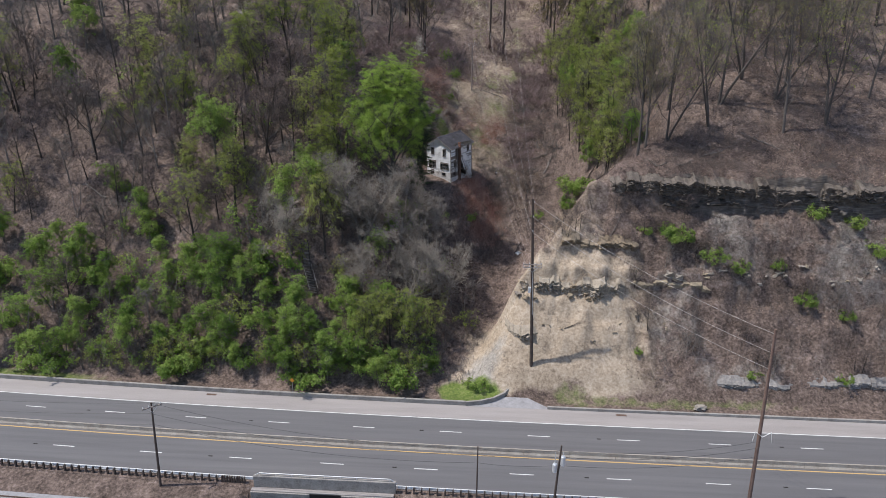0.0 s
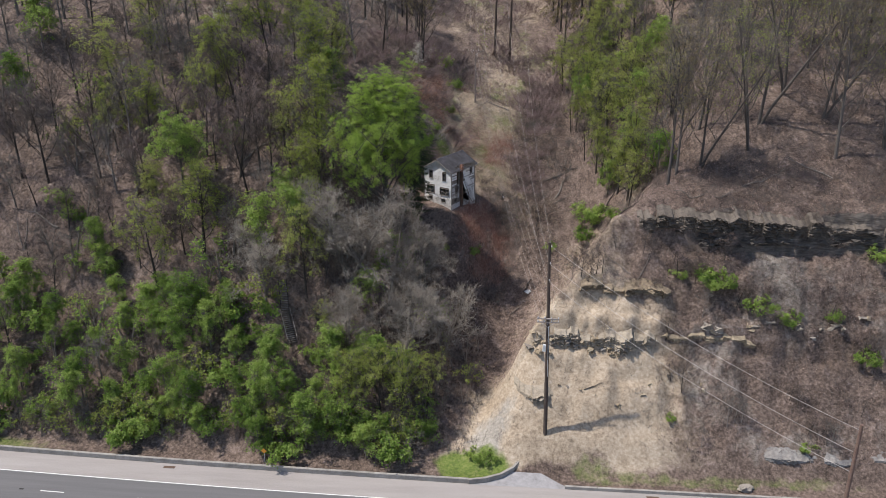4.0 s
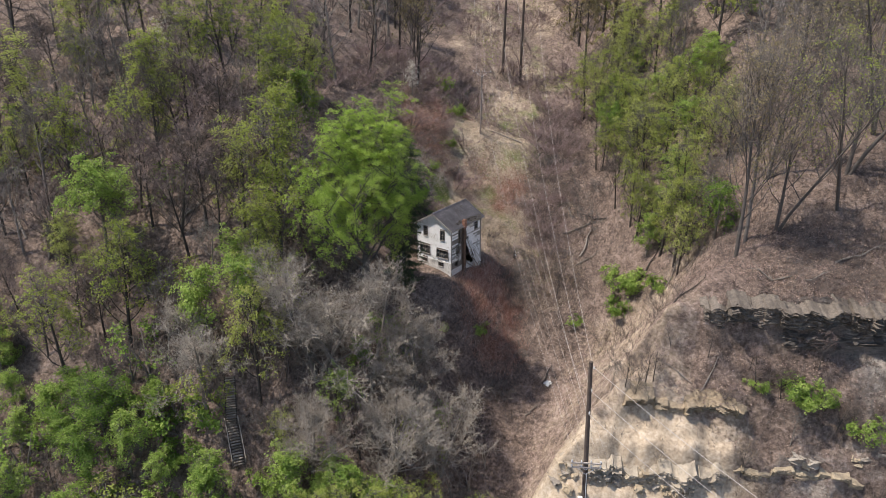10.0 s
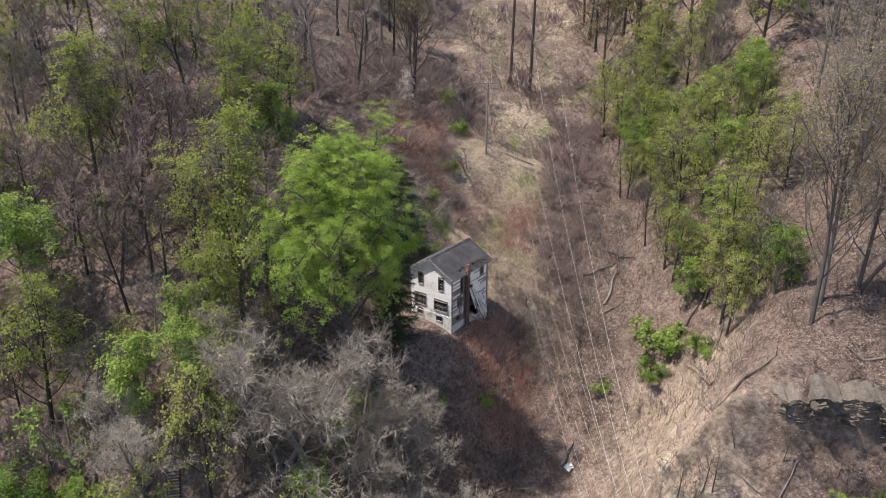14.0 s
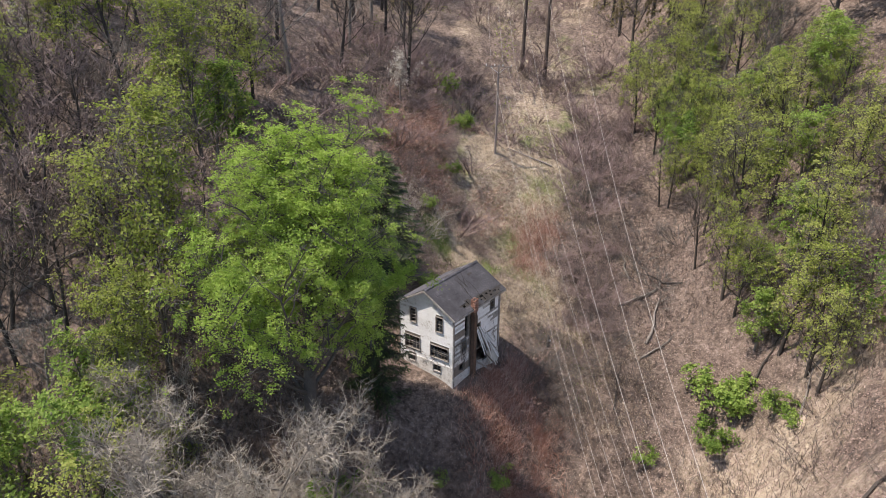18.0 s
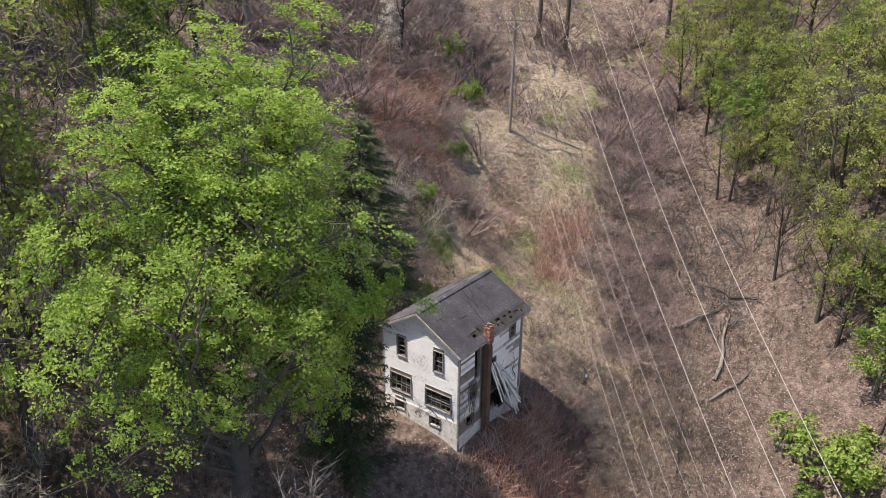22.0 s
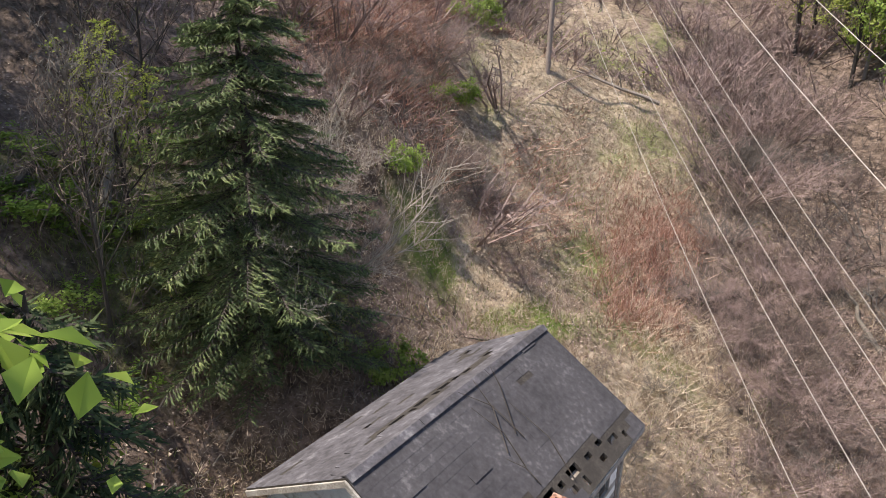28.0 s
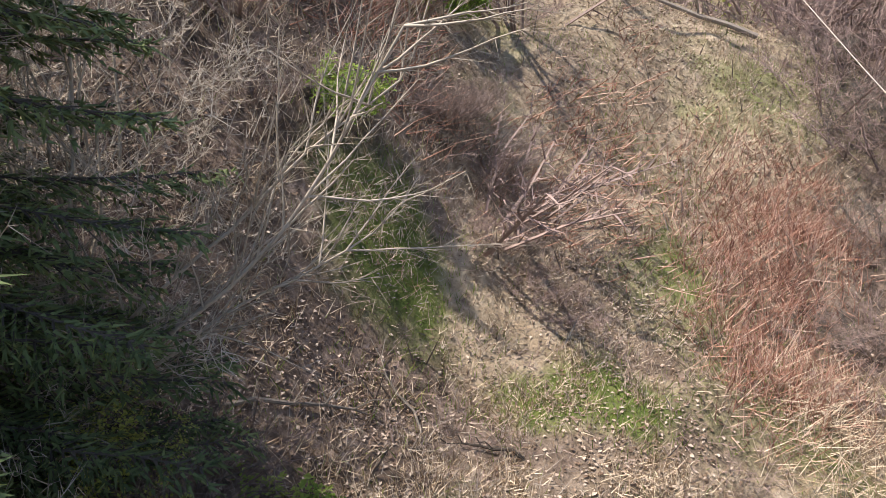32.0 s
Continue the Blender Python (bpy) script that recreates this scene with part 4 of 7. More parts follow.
clapboards(back_wall, W, gable_span, 0.6, [], SIDING_WORN, pose(0, 0.05, 0))
left_wall = part("wall", holed(0.22, D - 0.22, -0.5, EAVE, [], wall_place(0.05, 0.22), bmesh.new()), BOARD_BARE, house, "white clapboard side wall", LEFT_SIDE)
clapboards(left_wall, D, lambda z: (0, D) if z <= EAVE else (0, 0), 0.6, [], SIDING, pose(0, 0.05, 0))
for x, y in ((0, 0), (W, 0), (W, D), (0, D)):
    part("corner_board", box(x - 0.04, x + 0.04, y - 0.02 if y == 0 else y - 0.1, y + 0.1 if y == 0 else y + 0.02, 0.6, EAVE, 0.008), TRIM, house)
# near-black floor, so the attic's darkness shows through the roof holes
part("attic_floor", box(0.25, W - 0.25, 0.25, D - 0.25, EAVE - 0.5, EAVE - 0.42), DARK, house)
for z in (1.6, 4.0):
    part("floor", box(0.25, W - 0.25, 0.25, D - 0.25, z - 0.1, z), BOARD_BARE, house)
for h, n in zip(FRONT_HOLES[:4], ((1, 4), (2, 4), (4, 3), (5, 3))):
    window(front_wall, *h, *n, 0.35)
for h in FRONT_HOLES[4:]:
    window(front_wall, *h, 2, 2, 0.2)
window(side_wall, *SIDE_HOLES[1], 1, 4, 0.5)
window(side_wall, *SIDE_HOLES[2], 2, 3, 0.3)

# roof: deck, then courses of shingles, with the holes that have rotted through
SLOPE = math.hypot(W / 2 + 0.35, RISE * (W / 2 + 0.35))
ANGLE = math.degrees(math.atan(RISE))
ROOF_HOLES = {"right": [(1.9, 2.2, 0.5, 0.68), (3.3, 3.7, 0.48, 0.72), (3.85, 4.05, 0.52, 0.66), (4.3, 4.75, 0.46, 0.7), (5.1, 5.35, 0.48, 0.62), (5.7, 5.95, 0.5, 0.64), (2.6, 2.75, 0.6, 0.9), (3.0, 3.2, 0.2, 0.36), (4.0, 4.25, 0.22, 0.4), (4.55, 4.7, 0.12, 0.36), (5.45, 5.7, 0.2, 0.34), (6.1, 6.5, 0.3, 0.46), (6.7, 6.85, 0.16, 0.32)],
              "left": [(2.3, 2.62, 2.58, 2.72), (2.75, 3.0, 2.5, 2.7), (3.1, 3.5, 2.46, 2.64), (3.62, 3.8, 2.52, 2.72), (3.95, 4.4, 2.42, 2.6), (4.5, 4.66, 2.5, 2.7), (4.8, 5.3, 2.44, 2.58), (5.5, 5.72, 2.5, 2.66), (1.2, 1.5, 2.46, 2.6), (0.6, 0.8, 1.2, 1.36), (5.0, 5.2, 1.5, 1.62)]}


def roof_slope(side, m, mat):
    """Local x runs along the eave from 0 to D + 0.6, y up the slope."""
    holes = ROOF_HOLES[side]
    slab = holed(0, D + 0.6, 0, SLOPE, holes, lambda a, b, c, d, bm: box(a, b, c, d, -0.10, 0, 0, bm), bmesh.new())
    roof = part("roof", slab, DECK, house, "dark worn shingle roof slope with rotted holes" if side == "right" else "faded shingle roof slope with rotted gaps below the ridge", m)
    rows, wide = 17, 0.62
    for r in range(rows):
        y = SLOPE * r / rows
        x = -0.3 * (r % 2)
        while x < D + 0.6:
            a, b = max(x, 0.0), min(x + wide, D + 0.6)
            x += wide
            if b - a < 0.05:
                continue
            if any(h[0] < b - 0.06 and a + 0.06 < h[1] and h[2] < y + SLOPE / rows and y < h[3] for h in holes):
                continue
            if dice.random() < ((0.4 if 0.05 < y < 0.6 and a > 2.2 else 0.003) if side == "right" else 0.07):
                continue
            lift = dice.uniform(0, 0.003) + (0.025 if dice.random() < 0.03 else 0)
            bm = bmesh.new()
            t = SLOPE / rows + 0.03
            vs = [bm.verts.new(c) for c in ((a + 0.001, y - 0.02, 0.004), (b - 0.001, y - 0.02, 0.004), (b - 0.001, y - 0.02 + dice.uniform(-0.012, 0.012), 0.0095 + lift), (a + 0.001, y - 0.02, 0.0095 + lift), (b - 0.001, y + t, 0.006), (a + 0.001, y + t, 0.006))]
            for f in ((0, 1, 2, 3), (3, 2, 4, 5), (0, 3, 5), (1, 4, 2)):
                bm.faces.new([vs[k] for k in f])
            part("shingle", bm, mat, roof)
    return roof


right_roof = roof_slope("right", Matrix.Translation((W + 0.35, -0.3, EAVE - 0.35 * RISE + 0.06)) @ Matrix.Rotation(radians(90), 4, "Z") @ Matrix.Rotation(radians(ANGLE), 4, "X"), SHINGLE)
roof_slope("left", Matrix.Translation((-0.35, D + 0.3, EAVE - 0.35 * RISE + 0.06)) @ Matrix.Rotation(radians(-90), 4, "Z") @ Matrix.Rotation(radians(ANGLE), 4, "X"), SHINGLE_PALE)
for y0, y1 in ((-0.3, 1.9), (1.92, 4.4), (4.42, D + 0.3)):
    bm = bmesh.new()
    zr = RIDGE + 0.11
    vs = [bm.verts.new((W / 2 + x, y, zr + z)) for y in (y0, y1) for x, z in ((-0.16, -0.075), (0, 0.02), (0.16, -0.075), (0, -0.03))]
    for f in ((0, 1, 5, 4), (1, 2, 6, 5), (2, 3, 7, 6), (3, 0, 4, 7), (0, 3, 2, 1), (4, 5, 6, 7)):
        bm.faces.new([vs[k] for k in f])
    part("ridge_cap", bm, SHINGLE_PALE, house)
for y in (-0.32, D + 0.28):
    for s in (-1, 1):
        bm = box(0, SLOPE, -0.025, 0.025, -0.13, 0.0, 0.005)
        m = Matrix.Translation((W / 2 + s * (W / 2 + 0.36), y, EAVE - 0.36 * RISE + 0.02)) @ Matrix.Rotation(0 if s < 0 else math.pi, 4, "Z") @ Matrix.Rotation(-math.atan(RISE), 4, "Y")
        part("rake_board", bm, TRIM, house, m=m)
for x in (-0.36, W + 0.34):
    part("fascia", box(x, x + 0.03, -0.3, D + 0.3, EAVE - 0.35 * RISE - 0.14, EAVE - 0.35 * RISE + 0.02, 0.005), TRIM, house)
dead = random.Random(5)
for k in range(6):
    a = dead.uniform(0.9, 2.6)
    u, v = dead.uniform(3.2, 4.4), dead.uniform(0.4, 2.2)
    turn = dead.uniform(0.9, 1.7) if k < 7 else dead.uniform(2, 3)
    part("fallen_branch", rod([(u, v, 0.06), (u + a * 0.5 * math.cos(turn), v + a * 0.5 * math.sin(turn), 0.1), (u + a * math.cos(turn + 0.2), min(v + a * math.sin(turn + 0.2), SLOPE), 0.07)], [0.013, 0.011, 0.005], 4), BARK_DARK, right_roof)

# chimney: bricks above the eave, a rendered shaft below
shaft = part("chimney", box(W + 0.07, W + 0.42, 2.4, 2.78, -1.0, 5.75, 0.01), FLUE_BROWN, house, "red brick chimney, its top crumbling")
# solid near-black core; its colour gives the shade inside the bricks
part("flue", box(W + 0.13, W + 0.36, 2.42, 2.78, 5.75, 6.8), DARK, shaft)
brick_mesh = bpy.data.meshes.new("brick")
bm = box(-0.1, 0.1, -0.045, 0.045, 0, 0.066, 0.006)
bm.to_mesh(brick_mesh)
bm.free()
brick_mesh.materials.append(BRICK)
for c in range(15):
    z = 5.75 + c * 0.075
    loose = 0.02 if c > 10 else 0.005
    for k in range(2):
        off = 0.0 if c % 2 else 0.05
        for u, v, turn in ((W + 0.15 + 0.21 * k, 2.39, 0), (W + 0.15 + 0.21 * k, 2.81, 0), (W + 0.09, 2.50 + 0.21 * k, 90), (W + 0.40, 2.50 + 0.21 * k, 90)):
            if c > 12 and dice.random() < 0.4:
                continue
            part("brick", brick_mesh, BRICK, shaft, m=pose(u + dice.uniform(-loose, loose), v + dice.uniform(-loose, loose), z, 0, 0, turn + dice.uniform(-3, 3) * (c > 10)))
for k in range(26):
    y = 3.0 + 0.092 * k + dice.uniform(-0.06, 0.06)
    long = dice.uniform(1.6, 3.0)
    top = 4.4 - 0.09 * k + dice.uniform(-0.3, 0.3)
    lean = dice.uniform(5, 19)
    m = pose(W + 0.06, y, max(top, 1.9), 0, 0, 0) @ pose(0, 0, 0, dice.uniform(5, 38), -lean, 0)
    part("torn_board", box(-0.01, 0.01, -0.05, 0.05, -min(long, max(top, 1.9) + 0.1), 0, 0.003), (SIDING, SIDING_WORN, SIDING_WORN, BOARD_BARE)[k % 4], house, m=m)
for k in range(5):
    part("torn_board", box(-0.07, 0.07, -0.012, 0.012, 0, dice.uniform(1.4, 2.4), 0.003), SIDING_WORN if k % 2 else BOARD_BARE, house, m=pose(W + 0.9 + dice.uniform(-0.2, 0.4), dice.uniform(4.2, 5.6), -0.2, dice.uniform(-30, 30), -dice.uniform(25, 50), dice.uniform(60, 120)))
# dead creeper on the walls
for k in range(30):
    side = k % 3 != 0
    u, z = (dice.uniform(0.1, 2.3) if k % 2 else dice.uniform(3.0, 6.8)) if side else dice.uniform(0.2, 5.2), dice.uniform(0.3, 2.0)
    line = []
    for _ in range(7):
        line.append((W + 0.035, u, z) if side else (u, -0.03, z))
        u, z = min(max(u + dice.uniform(-0.3, 0.3), 0.05), (D if side else W) - 0.05), min(z + dice.uniform(0.1, 0.55 if side else 0.35), 5.9)
    part("dead_vine", rod(line, [0.016, 0.015, 0.013, 0.011, 0.009, 0.007, 0.004], 4), BARK_DARK, house, "bare dead creeper stem" if k == 0 else "")

# ---- poles and wires ----
def ground_at(x, y):
    return float(land(x, y))


def insulator(parent, x, y, z, mat=CERAMIC):
    bm = rod([(x, y, z), (x, y, z + 0.06), (x, y, z + 0.07), (x, y, z + 0.14), (x, y, z + 0.15), (x, y, z + 0.22)], [0.03, 0.03, 0.07, 0.07, 0.05, 0.05], 8)
    part("insulator", bm, mat, parent)


def utility_pole(label, x, y, top, lean=(0, 0), r=0.2, mat=POLE_WOOD, arms=(), turn=0, group="utility poles", base=None):
    """arms: (height above the ground, half length)."""
    z = ground_at(x, y) if base is None else base
    p = thing("utility_pole", label, "pole", group, pose(x, y, z, 0, 0, turn))
    high = top - z
    c, s = math.cos(radians(-turn)), math.sin(radians(-turn))
    lx, ly = lean[0] * c - lean[1] * s, lean[0] * s + lean[1] * c
    part("pole", rod([(0, 0, -1.0), (lx * 0.5, ly * 0.5, high * 0.5), (lx, ly, high)], [r, r * 0.85, r * 0.62], 12), mat, p)
    for at, half in arms:
        f = at / high
        arm = part("crossarm", box(lx * f - half, lx * f + half, ly * f - r - 0.12, ly * f - r, at - 0.06, at + 0.06, 0.01), BOARD_BARE if mat is not POLE_PALE else POLE_PALE, p)
        for k in range(4 if half > 1 else 2):
            n = (4 if half > 1 else 2) - 1
            insulator(arm, lx * f - half * 0.92 + 2 * half * 0.92 * k / n, ly * f - r - 0.06, at + 0.06)
        for sgn in (-1, 1):
            part("brace", rod([(lx * f + sgn * half * 0.6, ly * f - r - 0.06, at - 0.05), (lx * f, ly * f - r - 0.02, at - 0.75)], [0.02, 0.02], 5), STEEL, p)
    return p


def wire(a, b, sag, r=0.028, mat=WIRE, label="bright overhead power line", group="power lines"):
    a, b = Vector(a), Vector(b)
    pts = [a.lerp(b, k / 20) - Vector((0, 0, sag * 4 * (k / 20) * (1 - k / 20))) for k in range(21)]
    bm = rod(pts, [r] * 21, 5)
    me = bpy.data.meshes.new("overhead_wire")
    bm.to_mesh(me)
    bm.free()
    me.materials.append(mat)
    return tagged(new("overhead_wire", me), label, "wire", group)


pole_a = utility_pole("tall dark creosoted pole standing on the bank", 13.8, 64.0, 30.2, (-1.1, 0.3), 0.27, POLE_WOOD, ((17.0, 1.35), (16.55, 1.35)), 0, "transmission poles", 3.5)
part("meter_box", box(-1.15, -0.75, -0.35, -0.1, 12.6, 13.5, 0.02), WHITE_BIT, pole_a, "small white equipment box")
part("riser_pipe", rod([(-0.32, -0.2, 9.0), (-0.6, -0.25, 16.0)], [0.035, 0.035], 6), STEEL, pole_a)
for k, h in enumerate((26.3, 24.2, 22.0)):
    insulator(pole_a, -0.9, -0.2, h)
utility_pole("slim pale grey pole with a crossarm on the slope", 2.2, 129.9, 47.4, (-0.1, 0.3), 0.16, POLE_PALE, ((10.3, 1.55),), 0, "utility poles", 36.9)
hf = thing("transmission_frame", "pair of dark wooden transmission poles on the upper slope", "pole", "transmission poles", pose(7.8, 158.2, 44.3))
for x in (-1.8, 1.8):
    part("pole", rod([(x, 0, -2), (x * 0.97, 0, 20)], [0.30, 0.2], 12), POLE_WOOD, hf)
part("crossarm", box(-4.2, 4.2, -0.35, -0.2, 18.2, 18.5, 0.02), POLE_WOOD, hf)
part("crossarm", box(-4.2, 4.2, 0.2, 0.35, 18.2, 18.5, 0.02), POLE_WOOD, hf)
for x in (-4, 0, 4):
    part("insulator", rod([(x, 0, 18.2), (x, 0, 17.2)], [0.09, 0.07], 8), CERAMIC, hf)
utility_pole("thin dark pole with a tilted crossarm beside the guardrail", -33.1, 38.0, 11.6, (0.5, 0), 0.16, POLE_WOOD, ((11.3, 1.1),), 40, base=-0.2)
utility_pole("short thin dark pole beside the guardrail", 6.0, 37.0, 8.3, (0, 0), 0.11, POLE_WOOD, (), 0, base=-0.6)
p4 = utility_pole("dark pole carrying a grey transformer", 15.0, 37.0, 8.9, (0.5, 0), 0.16, POLE_WOOD, (), 0, base=-0.6)
part("transformer", rod([(-0.15, -0.35, 6.1), (-0.15, -0.35, 6.2), (-0.15, -0.35, 7.2), (-0.15, -0.35, 7.3)], [0.2, 0.27, 0.27, 0.18], 12), STEEL, p4, "grey steel transformer can")
part("transformer", rod([(0.75, -0.3, 7.0), (0.75, -0.3, 7.1), (0.75, -0.3, 8.2), (0.75, -0.3, 8.3)], [0.2, 0.27, 0.27, 0.18], 12), STEEL, p4, "grey steel transformer can")
for x in (-0.15, 0.75):
    part("bushing", rod([(x, -0.3, 7.3), (x, -0.3, 8.8)], [0.05, 0.03], 6), CERAMIC, p4)
pole_r = utility_pole("tall brown leaning pole beside the road", 38.7, 40.0, 22.9, (-0.6, 0.2), 0.24, POLE_BROWN, (), 0, base=-0.3)
for sgn in (-1, 1):
    part("bracket", rod([(0, -0.2, 9.6), (sgn * 0.9, -0.25, 10.3), (sgn * 1.1, -0.25, 9.0)], [0.04, 0.04, 0.04], 6), WHITE_BIT, pole_r)
TOP_A = [(12.9, 64.2, 29.8), (12.8, 64.2, 27.6), (12.75, 64.2, 25.4)]
for (x, y, z), hx, rz in zip(TOP_A, (11.8, 7.8, 3.8), (22.3, 20.0, 18.0)):
    wire((x, y, z), (hx, 158.2, 61.4), 4.5, 0.013)
    wire((x, y, z), (38.2, 40.1, rz), 1.2, 0.02)
for k in range(4):
    wire((12.7 + k * 0.75, 63.7, 20.9), (1.2 + k * 0.95, 130.2, 47.5), 3.0, 0.008, label="thin overhead line down the slope")
wire((12.9, 64.2, 18.6), (2.1, 130.4, 44.5), 3.5, 0.009, label="thin overhead line down the slope")
for k in range(3):
    wire((3.8 + k * 4, 158.2, 61.4), (3.0 + k * 4, 230, 92), 3, 0.022)
    wire((1.2 + k * 1.4, 130.2, 47.5), (-2 + k * 1.4, 190, 78), 2, 0.010, label="thin overhead line down the slope")
for dy, z in ((0.2, 11.4), (-0.2, 10.2), (0, 8.6)):
    wire((-32.8, 38.0 + dy, z), (6.0, 37.0, z * 0.7), 1.3, 0.02, WIRE_DARK, "dark overhead cable along the road", "roadside cables")
    wire((-32.8, 38.0 + dy, z), (-95, 41 + dy, z + 0.5), 1.6, 0.02, WIRE_DARK, "dark overhead cable along the road", "roadside cables")
    wire((6.0, 37.0, z * 0.7), (15.3, 37.0, z * 0.72), 0.3, 0.02, WIRE_DARK, "dark overhead cable along the road", "roadside cables")
    wire((15.3, 37.0, z * 0.72), (38.5, 40.0, z * 0.75), 0.9, 0.02, WIRE_DARK, "dark overhead cable along the road", "roadside cables")

# ---- the old stairway through the wood ----
STAIR_LINE = [Vector(p) for p in ((-24.9, 80.4, 17.3), (-23.7, 76.9, 13.4), (-21.9, 73.6, 10.4))]
stairway = thing("stairway", "derelict wooden stairway with pale handrails climbing the slope", "stairs", at=pose(*STAIR_LINE[-1]))
for (a, b), railed in zip(zip(STAIR_LINE[:-1], STAIR_LINE[1:]), (False, True)):
    a, b = b - STAIR_LINE[-1], a - STAIR_LINE[-1]
    run = b - a
    side = Vector((-run.y, run.x, 0)).normalized()
    for sgn in (-1, 1):
        part("stringer", rod([a + side * 0.55 * sgn, b + side * 0.55 * sgn], [0.09, 0.09], 4), BARK_DARK, stairway)
        if railed:
            up = Vector((0, 0, 0.9))
            part("handrail", rod([a + side * 0.7 * sgn + up, b + side * 0.7 * sgn + up], [0.05, 0.05], 6), TWIG_PALE, stairway, "bleached pale handrail")
            for f in (0.05, 0.5, 0.95):
                foot = a + run * f + side * 0.7 * sgn
                part("post", rod([foot, foot + up], [0.04, 0.04], 5), BARK_GREY, stairway)
    turn = math.degrees(math.atan2(run.y, run.x)) - 90
    count = int(run.z / 0.19)
    for k in range(count):
        at = a + run * ((k + 0.5) / count)
        part("tread", box(-0.55, 0.55, -0.14, 0.14, -0.03, 0.03, 0.008), BOARD_BARE, stairway, m=pose(at.x, at.y, at.z + 0.05, 0, 0, turn))

# ---- plants: shapes ----
class Plant:
    """Gathers limbs as tapered tubes, twigs as thin spikes and leaves as small folded blades."""

    def __init__(self, seed):
        self.rng = np.random.default_rng(seed)
        self.wood_v, self.wood_t, self.nw = [], [], 0
        self.tips, self.spikes, self.bar = [], [], None

    def tube(self, pts, radii, sides):
        if self.bar and self.bar(pts[-1]):
            return
        pts, ang = np.asarray(pts, float), np.arange(sides) * 2 * np.pi / sides
        way = np.gradient(pts, axis=0)
        way /= np.linalg.norm(way, axis=1, keepdims=True) + 1e-9
        ref = np.where(np.abs(way[:, 2:3]) < 0.9, [[0, 0, 1.0]], [[1.0, 0, 0]])
        a = np.cross(way, ref)
        a /= np.linalg.norm(a, axis=1, keepdims=True) + 1e-9
        b = np.cross(way, a)
        v = pts[:, None] + np.asarray(radii)[:, None, None] * (np.cos(ang)[None, :, None] * a[:, None] + np.sin(ang)[None, :, None] * b[:, None])
        k, s = np.meshgrid(np.arange(len(pts) - 1), np.arange(sides), indexing="ij")
        p, q = (k * sides + s).ravel(), (k * sides + (s + 1) % sides).ravel()
        self.wood_v.append(v.reshape(-1, 3))
        self.wood_t.append(self.nw + np.concatenate([np.stack([p, q, q + sides], -1), np.stack([p, q + sides, p + sides], -1)]))
        self.nw += v.shape[0] * sides

    def limb(self, start, way, length, r, steps, lift, sides, wander=0.25):
        """Grows one limb and returns its points."""
        pts, way = [np.asarray(start, float)], np.asarray(way, float)
        for _ in range(steps):
            way = way + self.rng.normal(0, wander, 3) * 0.5 + np.array([0, 0, lift])
            way /= np.linalg.norm(way)
            pts.append(pts[-1] + way * length / steps)
        pts = np.array(pts)
        self.tube(pts, r * np.linspace(1, 0.35, len(pts)), sides)
        return pts

    def wood(self, name, mat):
        return mesh_of(name, np.concatenate(self.wood_v), np.concatenate(self.wood_t), mat, True)

    def twigs(self, name, mat):
        s = np.array(self.spikes)
        return spikes_mesh(name, s[:, :3], s[:, 3:6], s[:, 6], mat)


def spikes_mesh(name, a, b, r, mat):
    """Three-sided spikes from a to b, r thick at the foot."""
    way = b - a
    ref = np.where(np.abs(way[:, 2:3]) < 0.8 * np.linalg.norm(way, axis=1, keepdims=True), [[0, 0, 1.0]], [[1.0, 0, 0]])
    u = np.cross(way, ref)
    u /= np.linalg.norm(u, axis=1, keepdims=True) + 1e-9
    w = np.cross(way, u)
    w /= np.linalg.norm(w, axis=1, keepdims=True) + 1e-9
    r = np.broadcast_to(np.asarray(r, float), (len(a),))[:, None]
    v = np.stack([a + r * u, a + r * (-0.5 * u + 0.87 * w), a + r * (-0.5 * u - 0.87 * w), b], 1).reshape(-1, 3)
    k = np.arange(len(a))[:, None] * 4
    tris = np.concatenate([k + [0, 1, 3], k + [1, 2, 3], k + [2, 0, 3]])
    return mesh_of(name, v, tris, mat)


def blades_mesh(name, at, size, rng, mat, flat=0.5, aspect=0.65, nor=None):
    """Folded leaf blades at the given places. flat: how far they lie level; nor: the way each one faces."""
    n = len(at)
    if nor is None:
        nor = rng.normal(0, 1, (n, 3))
        nor[:, 2] = np.abs(nor[:, 2]) + flat * 2
    nor /= np.linalg.norm(nor, axis=1, keepdims=True)
    u = np.cross(nor, rng.normal(0, 1, (n, 3)))
    u /= np.linalg.norm(u, axis=1, keepdims=True) + 1e-9
    w = np.cross(nor, u)
    s = (size * rng.uniform(0.6, 1.35, n))[:, None]
    fold = nor * s * 0.18
    v = np.stack([at - u * s * 0.5, at + w * s * aspect * 0.5 + fold, at + u * s * 0.5, at - w * s * aspect * 0.5 + fold], 1).reshape(-1, 3)
    k = np.arange(n)[:, None] * 4
    return mesh_of(name, v, np.concatenate([k + [0, 1, 2], k + [0, 2, 3]]), mat)


